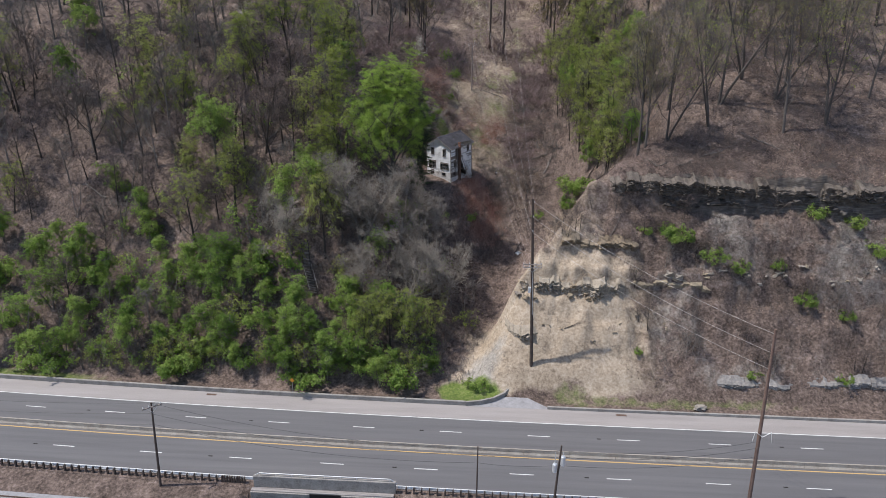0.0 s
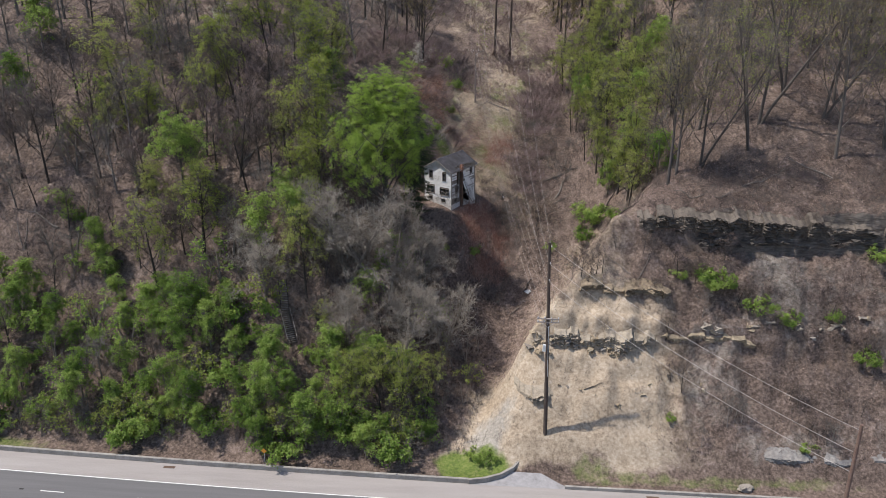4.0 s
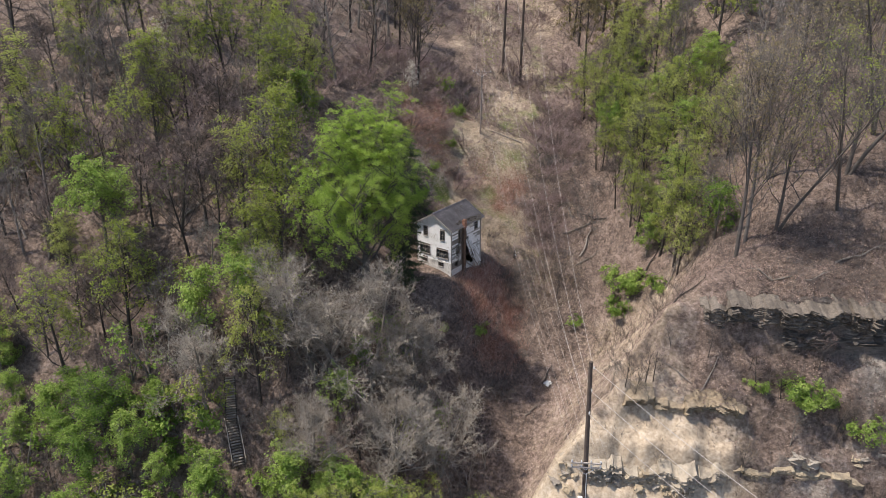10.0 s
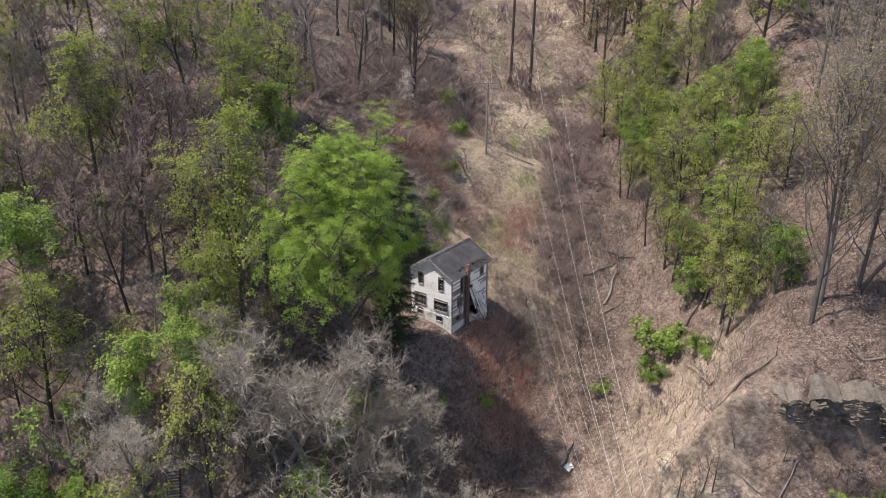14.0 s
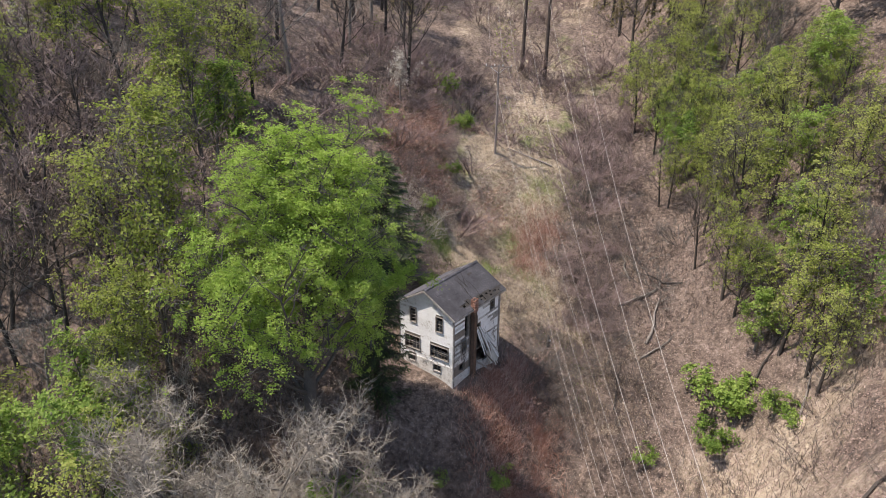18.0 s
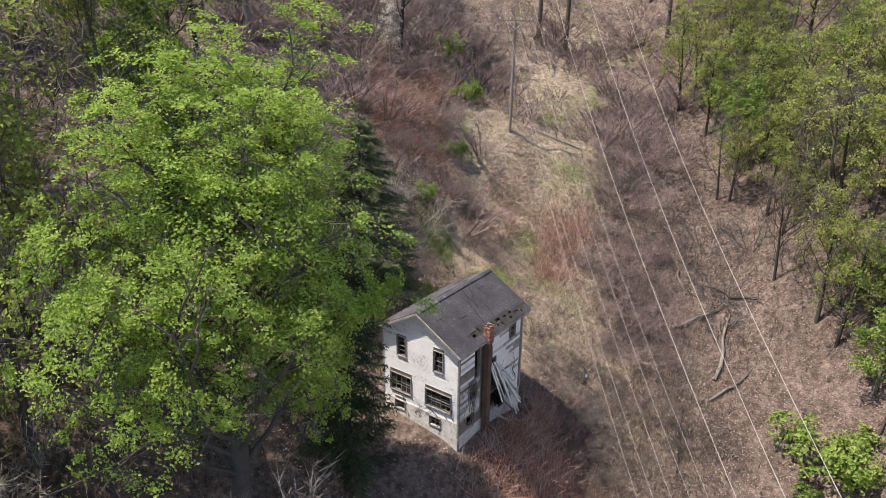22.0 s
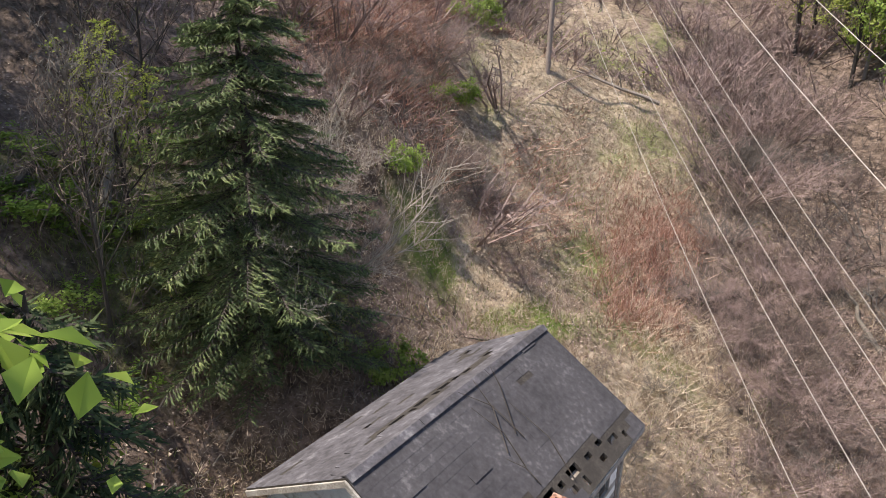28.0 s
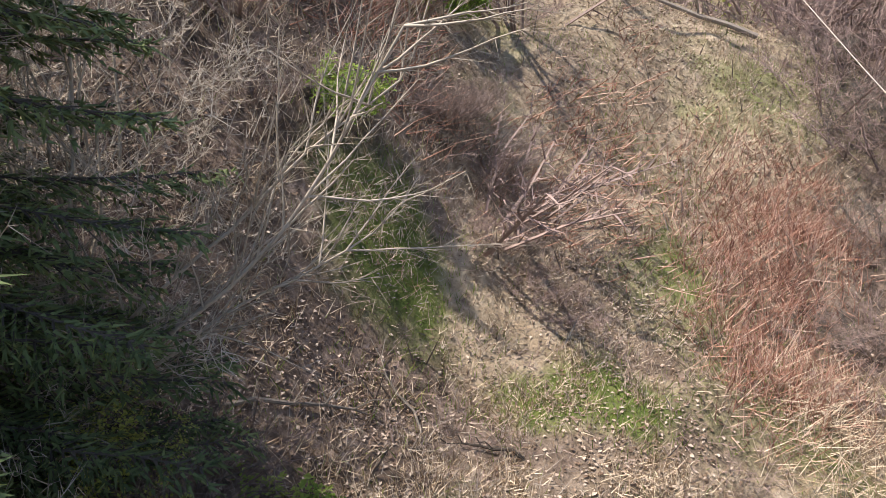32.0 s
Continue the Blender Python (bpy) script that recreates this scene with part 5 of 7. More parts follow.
def tree_shape(seed, high=15.0, r=0.22, limbs=14, first=0.3, reach=0.38, lift=0.12, subs=6, twigs=7, fine=4, twig_r=0.017, wander=0.25, lean=0.4, stems=1, out=0.9, bar=None):
    """A broad-leaved tree: trunk, limbs, branches, and twigs down to thin spikes."""
    p, rng = Plant(seed), np.random.default_rng(seed + 100)
    p.bar = bar
    for stem in range(stems):
        tilt = rng.normal(0, 0.12 if stems > 1 else 0.03, 2) * (2.2 if stems > 1 else 1)
        top = high * rng.uniform(0.85, 1.0)
        n = 9
        f = np.linspace(0, 1, n)[:, None]
        line = np.hstack([tilt * f * top + np.cumsum(rng.normal(0, 0.016 * top * lean, (n, 2)), axis=0) * f, f * top])
        line[0, 2] = -0.6
        p.tube(line, r * (1.35 * (1 - f[:, 0]) ** 0.8 + 0.10), 8)
        for k in range(limbs // stems):
            g = first + (0.97 - first) * (k + rng.uniform(0, 0.8)) / (limbs / stems)
            at = np.array([np.interp(g, f[:, 0], line[:, c]) for c in range(3)])
            ang = k * 2.4 + rng.uniform(-0.5, 0.5)
            long = high * reach * (1.15 - 0.75 * (g - first) / (1 - first)) * rng.uniform(0.75, 1.2)
            way = np.array([math.cos(ang) * out, math.sin(ang) * out, 0.45 + 0.5 * g])
            pts = p.limb(at, way / np.linalg.norm(way), long, r * 0.42 * (1.2 - g * 0.7), 5, lift, 5, wander)
            for j in range(subs):
                e = rng.uniform(0.25, 1.0)
                q = np.array([np.interp(e, np.linspace(0, 1, len(pts)), pts[:, c]) for c in range(3)])
                along = pts[-1] - pts[0]
                way = along / np.linalg.norm(along) * 0.6 + rng.normal(0, 0.55, 3) + [0, 0, 0.2]
                sub = p.limb(q, way / np.linalg.norm(way), long * rng.uniform(0.3, 0.55), r * 0.2, 3, lift * 0.8, 3, wander)
                for _ in range(twigs):
                    e = rng.uniform(0.15, 1.0)
                    q2 = np.array([np.interp(e, np.linspace(0, 1, 4), sub[:, c]) for c in range(3)])
                    w2 = (sub[-1] - sub[0]) / np.linalg.norm(sub[-1] - sub[0]) * 0.5 + rng.normal(0, 0.6, 3) + [0, 0, 0.25]
                    end = q2 + w2 / np.linalg.norm(w2) * rng.uniform(0.6, 1.4) * high * 0.075
                    p.spikes.append((*q2, *end, twig_r))
                    p.tips.append(end)
                    for _ in range(fine):
                        e3 = rng.uniform(0.2, 1)
                        q3 = q2 + (end - q2) * e3
                        end3 = q3 + (w2 / np.linalg.norm(w2) * 0.6 + rng.normal(0, 0.6, 3)) * rng.uniform(0.4, 1.0) * high * 0.05
                        p.spikes.append((*q3, *end3, twig_r * 0.75))
                        p.tips.append(end3)
    return p


def sprays(tips, rng, count, per, spread, gaps=0.0, grain=1.8):
    """Leaves gathered into sprays round the twigs' ends: their places and the way they face. gaps: how much of the crown stays open."""
    if gaps:
        field = np.array([noise.noise(Vector(t) / grain) + 0.5 * noise.noise(Vector(t) / grain * 2.3) for t in tips])
        tips = tips[field > np.quantile(field, gaps)]
    n = max(1, count // per)
    heart = tips[rng.integers(0, len(tips), n)]
    mid = np.array([tips[:, 0].mean(), tips[:, 1].mean(), np.quantile(tips[:, 2], 0.35)])
    way = heart - mid
    way /= np.linalg.norm(way, axis=1, keepdims=True) + 1e-9
    way = way * 0.75 + rng.normal(0, 0.28, (n, 3)) + [0, 0, 0.6]
    way /= np.linalg.norm(way, axis=1, keepdims=True)
    wide = spread * rng.uniform(0.6, 1.4, n)
    off = rng.normal(0, 1, (n, per, 3))
    off -= 0.65 * (off * way[:, None]).sum(-1, keepdims=True) * way[:, None]
    at = heart[:, None] + off * wide[:, None, None] * 0.6
    nor = way[:, None] + rng.normal(0, 0.42, (n, per, 3))
    nor /= np.linalg.norm(nor, axis=2, keepdims=True)
    return at.reshape(-1, 3), nor.reshape(-1, 3)


def make_tree(name, label, shape, bark, twig, leaves=None, count=0, size=0.25, jitter=0.25, per=9, gaps=0.3, category="tree", group=""):
    """The thing and its parts, standing at the origin until it is placed. jitter: the size of a spray of leaves."""
    t = thing(name, label, category, group)
    part("trunk", shape.wood("trunk", bark), bark, t)
    part("crown", shape.twigs("crown", twig), twig, t)
    if leaves:
        rng = shape.rng
        tips = np.array(shape.tips)
        at, nor = sprays(tips, rng, count, per, jitter, gaps)
        part("foliage", blades_mesh("foliage", at, size, rng, leaves, nor=nor), leaves, t)
    return t


def conifer(seed, high=16, wide=4.2, count=60, label="", mat=GREEN_DARK):
    """A spruce: tiers of drooping boughs, each hung with side twigs that bristle with needles."""
    rng = np.random.default_rng(seed)
    t = thing("conifer", label, "tree", "conifers")
    part("trunk", rod([(0, 0, -0.5), (0.1, 0, high * 0.5), (0, 0.1, high)], [0.26, 0.17, 0.03], 8), BARK_DARK, t)
    wood_a, wood_b, green_a, green_b = [], [], [], []
    tier = 0.0
    for k in range(count):
        if k % 4 == 0:
            tier = (k + rng.uniform(0, 3)) / count
        f = min(0.99, tier + rng.uniform(-0.02, 0.02))
        z = high * (0.05 + 0.94 * f)
        long = wide * min(0.8, 1.12 * (1 - f) ** 0.62) * rng.uniform(0.6, 1.12) + 0.25
        ang = k * 2.4 + rng.uniform(-0.7, 0.7)
        out = np.array([math.cos(ang), math.sin(ang), 0])
        side = np.array([-out[1], out[0], 0])
        droop = rng.uniform(0.12, 0.5)
        steps = np.linspace(0, 1, 6)[:, None]
        line = out * long * steps + np.array([0, 0, 1]) * (z - long * droop * steps ** 1.5 + 0.1 * long * steps ** 4)
        wood_a.append(line[:-1])
        wood_b.append(line[1:])
        for e in np.linspace(0.16, 1.0, int(6 + long * 5)):
            q = np.array([np.interp(e, steps[:, 0], line[:, c]) for c in range(3)])
            spread = long * 0.22 * (1.1 - e) + 0.22
            for sgn in (-1, 1):
                way = side * sgn * rng.uniform(0.4, 1.1) + out * 0.7 + [0, 0, -rng.uniform(0.05, 0.75)]
                tip = q + way * spread
                wood_a.append(q[None])
                wood_b.append(tip[None])
                m = int(5 + spread * 8)
                g = rng.uniform(0.1, 1, (m, 1))
                foot = q + (tip - q) * g
                green_a.append(foot)
                green_b.append(foot + (way / np.linalg.norm(way) * 0.75 + rng.normal(0, 0.42, (m, 3)) + [0, 0, -0.12]) * rng.uniform(0.08, 0.22, (m, 1)))
    part("branch_frame", spikes_mesh("branch_frame", np.concatenate(wood_a), np.concatenate(wood_b), 0.018, BARK_DARK), BARK_DARK, t)
    # one twig in twenty gets paler needles: sunlit patches put in as colour
    ends = rng.random(len(green_a)) < 0.05
    lit_a, lit_b = [np.concatenate([g for g, e in zip(group, ends) if e]) for group in (green_a, green_b)]
    part("new_growth", spikes_mesh("new_growth", lit_a, lit_a + (lit_b - lit_a) * 1.25, 0.016, GREEN_OLIVE), GREEN_OLIVE, t, "lighter green needles coloured as sunlit patches")
    part("foliage", spikes_mesh("foliage", np.concatenate(green_a), np.concatenate(green_b), 0.027, mat), mat, t)
    return t


def thicket(seed, wide=1.6, high=1.8, stems=18, mat=TWIG_MAUVE, label="", leaves=None, count=0, size=0.14, name="shrub", group="shrubs", r=0.024):
    """A many-stemmed shrub; bare, or with leaves."""
    p, rng = Plant(seed), np.random.default_rng(seed + 50)
    for k in range(stems):
        ang, f = rng.uniform(0, 2 * np.pi), rng.uniform(0.1, 1) ** 0.6
        foot = np.array([math.cos(ang), math.sin(ang), 0]) * wide * 0.35 * f + [0, 0, -0.15]
        way = np.array([math.cos(ang) * f * wide, math.sin(ang) * f * wide, high * rng.uniform(0.6, 1.1)])
        mid = foot + way * 0.55 + rng.normal(0, 0.08, 3)
        end = foot + way + rng.normal(0, 0.15, 3) - [0, 0, 0.15 * f]
        p.tube(np.array([foot, mid, end]), [r, r * 0.8, r * 0.3], 3)
        for _ in range(9):
            e = rng.uniform(0.25, 1)
            q = foot + (mid - foot) * min(e * 2, 1) + (end - mid) * max(e * 2 - 1, 0)
            t = q + (way / np.linalg.norm(way) * 0.6 + rng.normal(0, 0.55, 3)) * rng.uniform(0.3, 0.9) * high * 0.36
            p.spikes.append((*q, *t, r * 0.6))
            p.tips.append(t)
            for _ in range(4):
                q2 = q + (t - q) * rng.uniform(0.2, 1)
                t2 = q2 + rng.normal(0, 0.16, 3) * high * 0.5 + [0, 0, 0.06]
                p.spikes.append((*q2, *t2, r * 0.4))
                p.tips.append(t2)
    ob = thing(name, label, "shrub", group)
    tagged(part("base", p.wood("base", mat), mat, ob), kind="stuff")
    tagged(part("crown", p.twigs("crown", mat), mat, ob), kind="stuff")
    if leaves:
        tips = np.array(p.tips)
        at, nor = sprays(tips, rng, count, 9, 0.3, 0.2, 0.9)
        part("foliage", blades_mesh("foliage", at, size, rng, leaves, nor=nor), leaves, ob)
    return ob


class Woods:
    """Far trees that nobody could count: kept as places, then joined into one mesh a material."""

    def __init__(self, model):
        self.model, self.places = model, []

    def put(self, x, y, scale=1.0, turn=0.0, sink=0.2, lean=(0, 0), tall=1.0):
        self.places.append(pose(x, y, ground_at(x, y) - sink, lean[0], lean[1], turn) @ Matrix.Diagonal((scale, scale, scale * tall, 1)))

    def join(self, label):
        for child in list(self.model.children):
            me = child.data
            co, tri = np.empty(len(me.vertices) * 3, np.float32), np.empty(len(me.loops), np.int32)
            me.vertices.foreach_get("co", co)
            me.loops.foreach_get("vertex_index", tri)
            co, tri = np.c_[co.reshape(-1, 3), np.ones(len(me.vertices))], tri.reshape(-1, 3)
            v = np.concatenate([(co @ np.array(m).T)[:, :3] for m in self.places])
            t = np.concatenate([tri + k * len(co) for k in range(len(self.places))])
            tagged(new("far_woods", mesh_of("far_woods", v, t, me.materials[0])), label, "bushes" if "bush" in label or "scrub" in label else "trees", kind="stuff")
            bpy.data.objects.remove(child)
        bpy.data.objects.remove(self.model)


def fallen_log(x, y, long, r, turn, boughs=3, seed=0, mat=None, label="grey dead tree trunk fallen on the slope"):
    """A dead trunk with broken boughs, lying along the ground."""
    rng = random.Random(seed)
    t = thing("fallen_log", label, "log", "fallen logs", pose(x, y, ground_at(x, y)))
    ux, uy = math.cos(radians(turn)), math.sin(radians(turn))
    line = []
    for k in range(6):
        s = long * (k / 5 - 0.5)
        px, py = ux * s + rng.uniform(-0.05, 0.05) * long, uy * s + rng.uniform(-0.03, 0.03) * long
        line.append((px, py, ground_at(x + px, y + py) - ground_at(x, y) + r * 0.8 + (0.12 if 0 < k < 5 else 0)))
    part("trunk", rod(line, [r, r * 0.95, r * 0.85, r * 0.7, r * 0.5, r * 0.2], 7), mat or BARK_GREY, t)
    for k in range(boughs):
        p = Vector(line[2 + k % 4])
        w = Vector((ux * 0.6 + rng.uniform(-0.8, 0.8), uy * 0.6 + rng.uniform(-0.8, 0.8), rng.uniform(0.1, 0.7))) * long * rng.uniform(0.12, 0.3)
        part("bough", rod([p, p + w * 0.5 + Vector((0, 0, 0.1)), p + w], [r * 0.4, r * 0.3, r * 0.1], 5), mat or BARK_GREY, t)
    return t


class Stand:
    """A kind of plant: the first one placed is the model itself, the rest are copies of it."""

    def __init__(self, model):
        self.model, self.used = model, False

    def put(self, x, y, scale=1.0, turn=0.0, sink=0.2, lean=(0, 0), tall=1.0):
        m = pose(x, y, ground_at(x, y) - sink, lean[0], lean[1], turn) @ Matrix.Diagonal((scale, scale, scale * tall, 1))
        if not self.used:
            self.model.matrix_basis, self.used = m, True
            return self.model
        root = copy_thing(self.model, Matrix.Identity(4))
        root.matrix_basis = m
        return root

# ---- the woods ----
rnd = random.Random(21)
def bare(seed, high, bark, twig, heavy=True):
    n = (15, 5, 5, 2, 0.040) if heavy else (11, 4, 3, 1, 0.062)
    return (Stand if heavy else Woods)(make_tree("bare_tree", "tall bare grey-brown tree on the wooded slope", tree_shape(seed, high, 0.15 if heavy else 0.22, n[0], 0.26, 0.46, 0.12, n[1], n[2], n[3], n[4]), bark, twig, group="bare trees"))


def budding(seed, high, leaf, heavy=True):
    n = (14, 5, 4, 2, 0.030, 3600, 0.24, 0.5) if heavy else (11, 4, 3, 1, 0.045, 1500, 0.40, 0.7)
    return (Stand if heavy else Woods)(make_tree("budding_tree", "slender tree with sparse olive buds on the slope" if leaf is GREEN_OLIVE else "slender tree with sparse tan buds on the slope", tree_shape(seed, high, 0.17, n[0], 0.16, 0.40, 0.13, n[1], n[2], n[3], n[4]), BARK_DARK, TWIG_GREY, leaf, n[5], n[6], n[7], per=7, gaps=0.25, group="budding trees"))


BARE = [bare(40, 13, BARK_GREY, TWIG_GREY), bare(41, 15, BARK_DARK, TWIG_BROWN), bare(42, 14, BARK_DARK, TWIG_MAUVE)]
BARE_FAR = [bare(50, 15, BARK_DARK, TWIG_BROWN, False), bare(51, 16, BARK_GREY, TWIG_GREY, False)]
BUDDING = [budding(60, 14, GREEN_OLIVE), budding(61, 15, GREEN_OLIVE), budding(62, 16, BUD_TAN)]
BUDDING_FAR = [budding(70, 15, GREEN_OLIVE, False), budding(71, 16, BUD_TAN, False)]
FRESH = [Stand(make_tree("leafing_tree", "young tree in bright fresh spring leaf", tree_shape(80 + k, 9 + k % 3, 0.13, 16, 0.14, 0.40, 0.12, 5, 4, 2, 0.022, stems=1 + k % 2), BARK_GREY, TWIG_GREY, GREEN_FRESH, 4200, 0.30, 0.55, per=12, gaps=0.35, group="leafing trees")) for k in range(5)]
CREST = [Stand(make_tree("crest_tree", "tall slim tree with fanned grey branches and tan buds", tree_shape(180 + k, 16, 0.13, 18, 0.2, 0.46, 0.2, 6, 5, 2, 0.021, 0.22, stems=1 + k % 2, out=0.6), BARK_STEM, TWIG_TAN, (BUD_TAN, GREEN_OLIVE, BUD_TAN)[k], (2600, 1500, 1200)[k], 0.17, 0.4, per=5, gaps=0.2, group="crest trees")) for k in range(3)]
OLIVE = [Stand(make_tree("olive_leafed_tree", "tall slender tree in soft yellow-green young leaf", tree_shape(190 + k, 16, 0.15, 18, 0.14, 0.34, 0.16, 6, 5, 2, 0.022), BARK_STEM, TWIG_GREY, GREEN_OLIVE, 9000, 0.21, 0.5, per=10, gaps=0.3, group="olive-leafed trees")) for k in range(2)]
ROUND = [Stand(make_tree("round_crowned_tree", "round-crowned tree in bright fresh spring leaf", tree_shape(200 + k, 12, 0.16, 20, 0.38, 0.44, 0.08, 6, 5, 2, 0.022, 0.3, out=1.15), BARK_STEM, TWIG_GREY, GREEN_FRESH, 9000, 0.25, 0.5, per=14, gaps=0.25, group="leafing trees")) for k in range(2)]
DOME = [Stand(make_tree("spreading_tree", "broad bare grey tree with dense pale twigs", tree_shape(95 + k, 12.5, 0.20, 26, 0.14, 0.50, 0.08, 8, 9, 5, 0.021, 0.4, stems=2, out=1.3), BARK_GREY, TWIG_SILVER, group="spreading bare trees")) for k in range(2)]
BUSH = [Stand(thicket(110 + k, 1.7, 2.2, 11, TWIG_GREY, "bright green leafy shrub", GREEN_FRESH, 1900, 0.22, "green_shrub", "green shrubs")) for k in range(2)]
BRUSH = [Stand(thicket(120 + k, 2.1, 2.0, 36, (TWIG_MAUVE, TWIG_BROWN, TWIG_GREY, TWIG_ROSE)[k], "dense bare brown thicket on the slope", name="thicket", group="thickets", r=0.015)) for k in range(4)]
BRUSH_FAR = [Woods(thicket(125 + k, 2.1, 2.0, 13, (TWIG_MAUVE, TWIG_BROWN, TWIG_GREY, TWIG_ROSE)[k], r=0.028)) for k in range(4)]

SCRUB = [Woods(make_tree("scrub", "", tree_shape(150 + k, 5.5, 0.085, 11, 0.12, 0.55, 0.08, 5, 4, 2, 0.022, 0.45, lean=1.5, stems=2, out=1.2), BARK_GREY, (TWIG_GREY, TWIG_BROWN, TWIG_MAUVE)[k])) for k in range(3)]
SCRUB += [Woods(make_tree("scrub", "", tree_shape(155 + k, 5.0, 0.07, 11, 0.1, 0.55, 0.08, 5, 4, 1, 0.02, 0.45, lean=1.5, stems=2, out=1.2), BARK_GREY, TWIG_GREY, (GREEN_FRESH, GREEN_OLIVE)[k], 420, 0.28, 0.45, per=7)) for k in range(2)]
CORRIDOR = [Woods(thicket(130 + k, 2.0, 1.8, 9, (TWIG_MAUVE, TWIG_ROSE)[k], r=0.036)) for k in range(2)]
# the great maple beside the house
def too_far(p):
    """Where the maple's crown stops short of the house."""
    return p[0] > 7.4 or (p[0] > 4.8 and p[2] < 12.5) or (p[1] > 1.5 and p[0] > 3.9)


maple = tree_shape(31, 20.0, 0.34, 40, 0.14, 0.455, 0.09, 9, 8, 3, 0.014, 0.3, bar=too_far)
maple.tips = [p for p in maple.tips if not too_far(p)]
maple.spikes = [p for p in maple.spikes if not too_far(p[3:6])]
maple.bar = None
bough = maple.limb((0.4, -0.2, 11.9), (0.96, -0.16, 0.07), 7.1, 0.10, 7, 0.01, 6, 0.12)
for q in bough[2:]:
    for _ in range(30):
        end = q + maple.rng.normal(0, 0.62, 3) * [1, 1, 0.65]
        maple.spikes.append((*q, *end, 0.014))
        maple.tips += [end, q + (end - q) * 0.7, q + (end - q) * 0.85]
maple_tree = make_tree("maple_tree", "large maple in bright yellow-green leaf beside the house", maple, BARK_STEM, TWIG_GREY, GREEN_MAPLE, 175000, 0.145, 0.38, per=30, gaps=0.27)
maple_tree.matrix_basis = pose(-10.6, 89.6, ground_at(-11.7, 89.8) + 0.3, 0, 0, 0) @ Matrix.Diagonal((1.1, 0.78, 1, 1))
CONIFERS = (Stand(conifer(3, 12.0, 2.7, 130, "dark green hemlock close beside the house", GREEN_DEEP)), Stand(conifer(5, 16.5, 4.9, 260, "tall dark green spruce behind the house")))
CONIFERS[0].put(-6.7, 95.4, 1.12, 20)
CONIFERS[1].put(-8.1, 107.4, 0.9, 70, tall=0.84)

for k, (x, y, s) in enumerate(((-9.0, 80.5, 1.2), (-3.2, 83.5, 0.95), (-15.0, 81.5, 1.1), (-6.0, 75.0, 0.95), (-0.5, 78.5, 0.8), (-20, 84, 0.9), (-27, 79, 0.8), (-14, 74, 0.8))):
    DOME[k % 2].put(x, y, s, k * 77)

taken = [(-15, 119, 7), (-14, 127, 6), (-15, 108, 7), (-21, 105, 5), (-18, 114, 6), (-26, 104, 4), (-14, 97.5, 6.5), (-9, 99.5, 4.5), (-5, 103, 5), (-9, 110, 5), (-12.3, 90.6, 7), (-6.9, 95.3, 3), (-8.3, 105, 4), (-13.5, 101.5, 3), (-8.5, 80.5, 3), (-2.5, 84.5, 3), (-15.5, 79, 3), (-24.6, 79.8, 1.8), (-23.6, 76.6, 2.0), (-22.2, 74.0, 2.2), (-21.4, 71.2, 2.2), (-20.6, 68.8, 1.8)]


def clear(x, y, gap):
    if any(math.hypot(x - a, y - b) < max(gap, g) for a, b, g in taken):
        return False
    taken.append((x, y, gap))
    return True


# single trees that stand out
for kind, x, y, s, tall in ((ROUND[0], -43.0, 90.5, 1.05, 1.0), (ROUND[1], -37.0, 74.5, 0.85, 0.95), (FRESH[2], -33.5, 72.5, 0.7, 1.0), (ROUND[1], -7.0, 69.5, 0.72, 0.8), (OLIVE[0], -40.0, 100.5, 1.1, 1.05), (OLIVE[1], -46.0, 88.0, 0.6, 1.0),
                            (OLIVE[1], -23.8, 106.0, 1.0, 1.0), (OLIVE[0], -20.9, 90.0, 1.2, 1.1), (OLIVE[1], -22.6, 86.0, 0.85, 1.0), (FRESH[0], -80.0, 118.0, 1.2, 1.0), (FRESH[1], -22.5, 84.0, 0.95, 1.1), (FRESH[2], -28.0, 81.5, 0.9, 1.1), (BUDDING[1], -44.0, 80.0, 0.9, 1.0), (FRESH[3], -25.5, 87.5, 0.8, 1.0), (BUDDING[0], -37.5, 83.0, 1.0, 1.0), (BUDDING[1], -21.0, 79.0, 0.9, 1.1)):
    kind.put(x, y, s, rnd.uniform(0, 360), tall=tall)
    taken.append((x, y, 3.0))
CREST[0].put(31.5, 86.9, 1.3, 40)
CREST[2].put(33.2, 89.5, 1.25, 140)
CREST[1].put(37.0, 91.0, 1.1, 200)
for x, y in ((31.5, 86.9), (33.2, 89.5), (37.0, 91.0)):
    taken.append((x, y, 3.0))

# green edge of the wood along the road
for k in range(210):
    x = rnd.uniform(-80, -4)
    y = rnd.uniform(60.9, 77) + float(bend(x))
    if (x > -12 and y > 66) or (x < -45 and rnd.random() < 0.5):
        continue
    if clear(x, y, 1.5 if y < 66 else 2.3):
        if rnd.random() < (0.35 if y < 64 else 0.7):
            rnd.choice(FRESH).put(x, y, rnd.uniform(0.45, 0.8), rnd.uniform(0, 360))
        else:
            rnd.choice(BUSH).put(x, y, rnd.uniform(1.0, 1.9), rnd.uniform(0, 360))

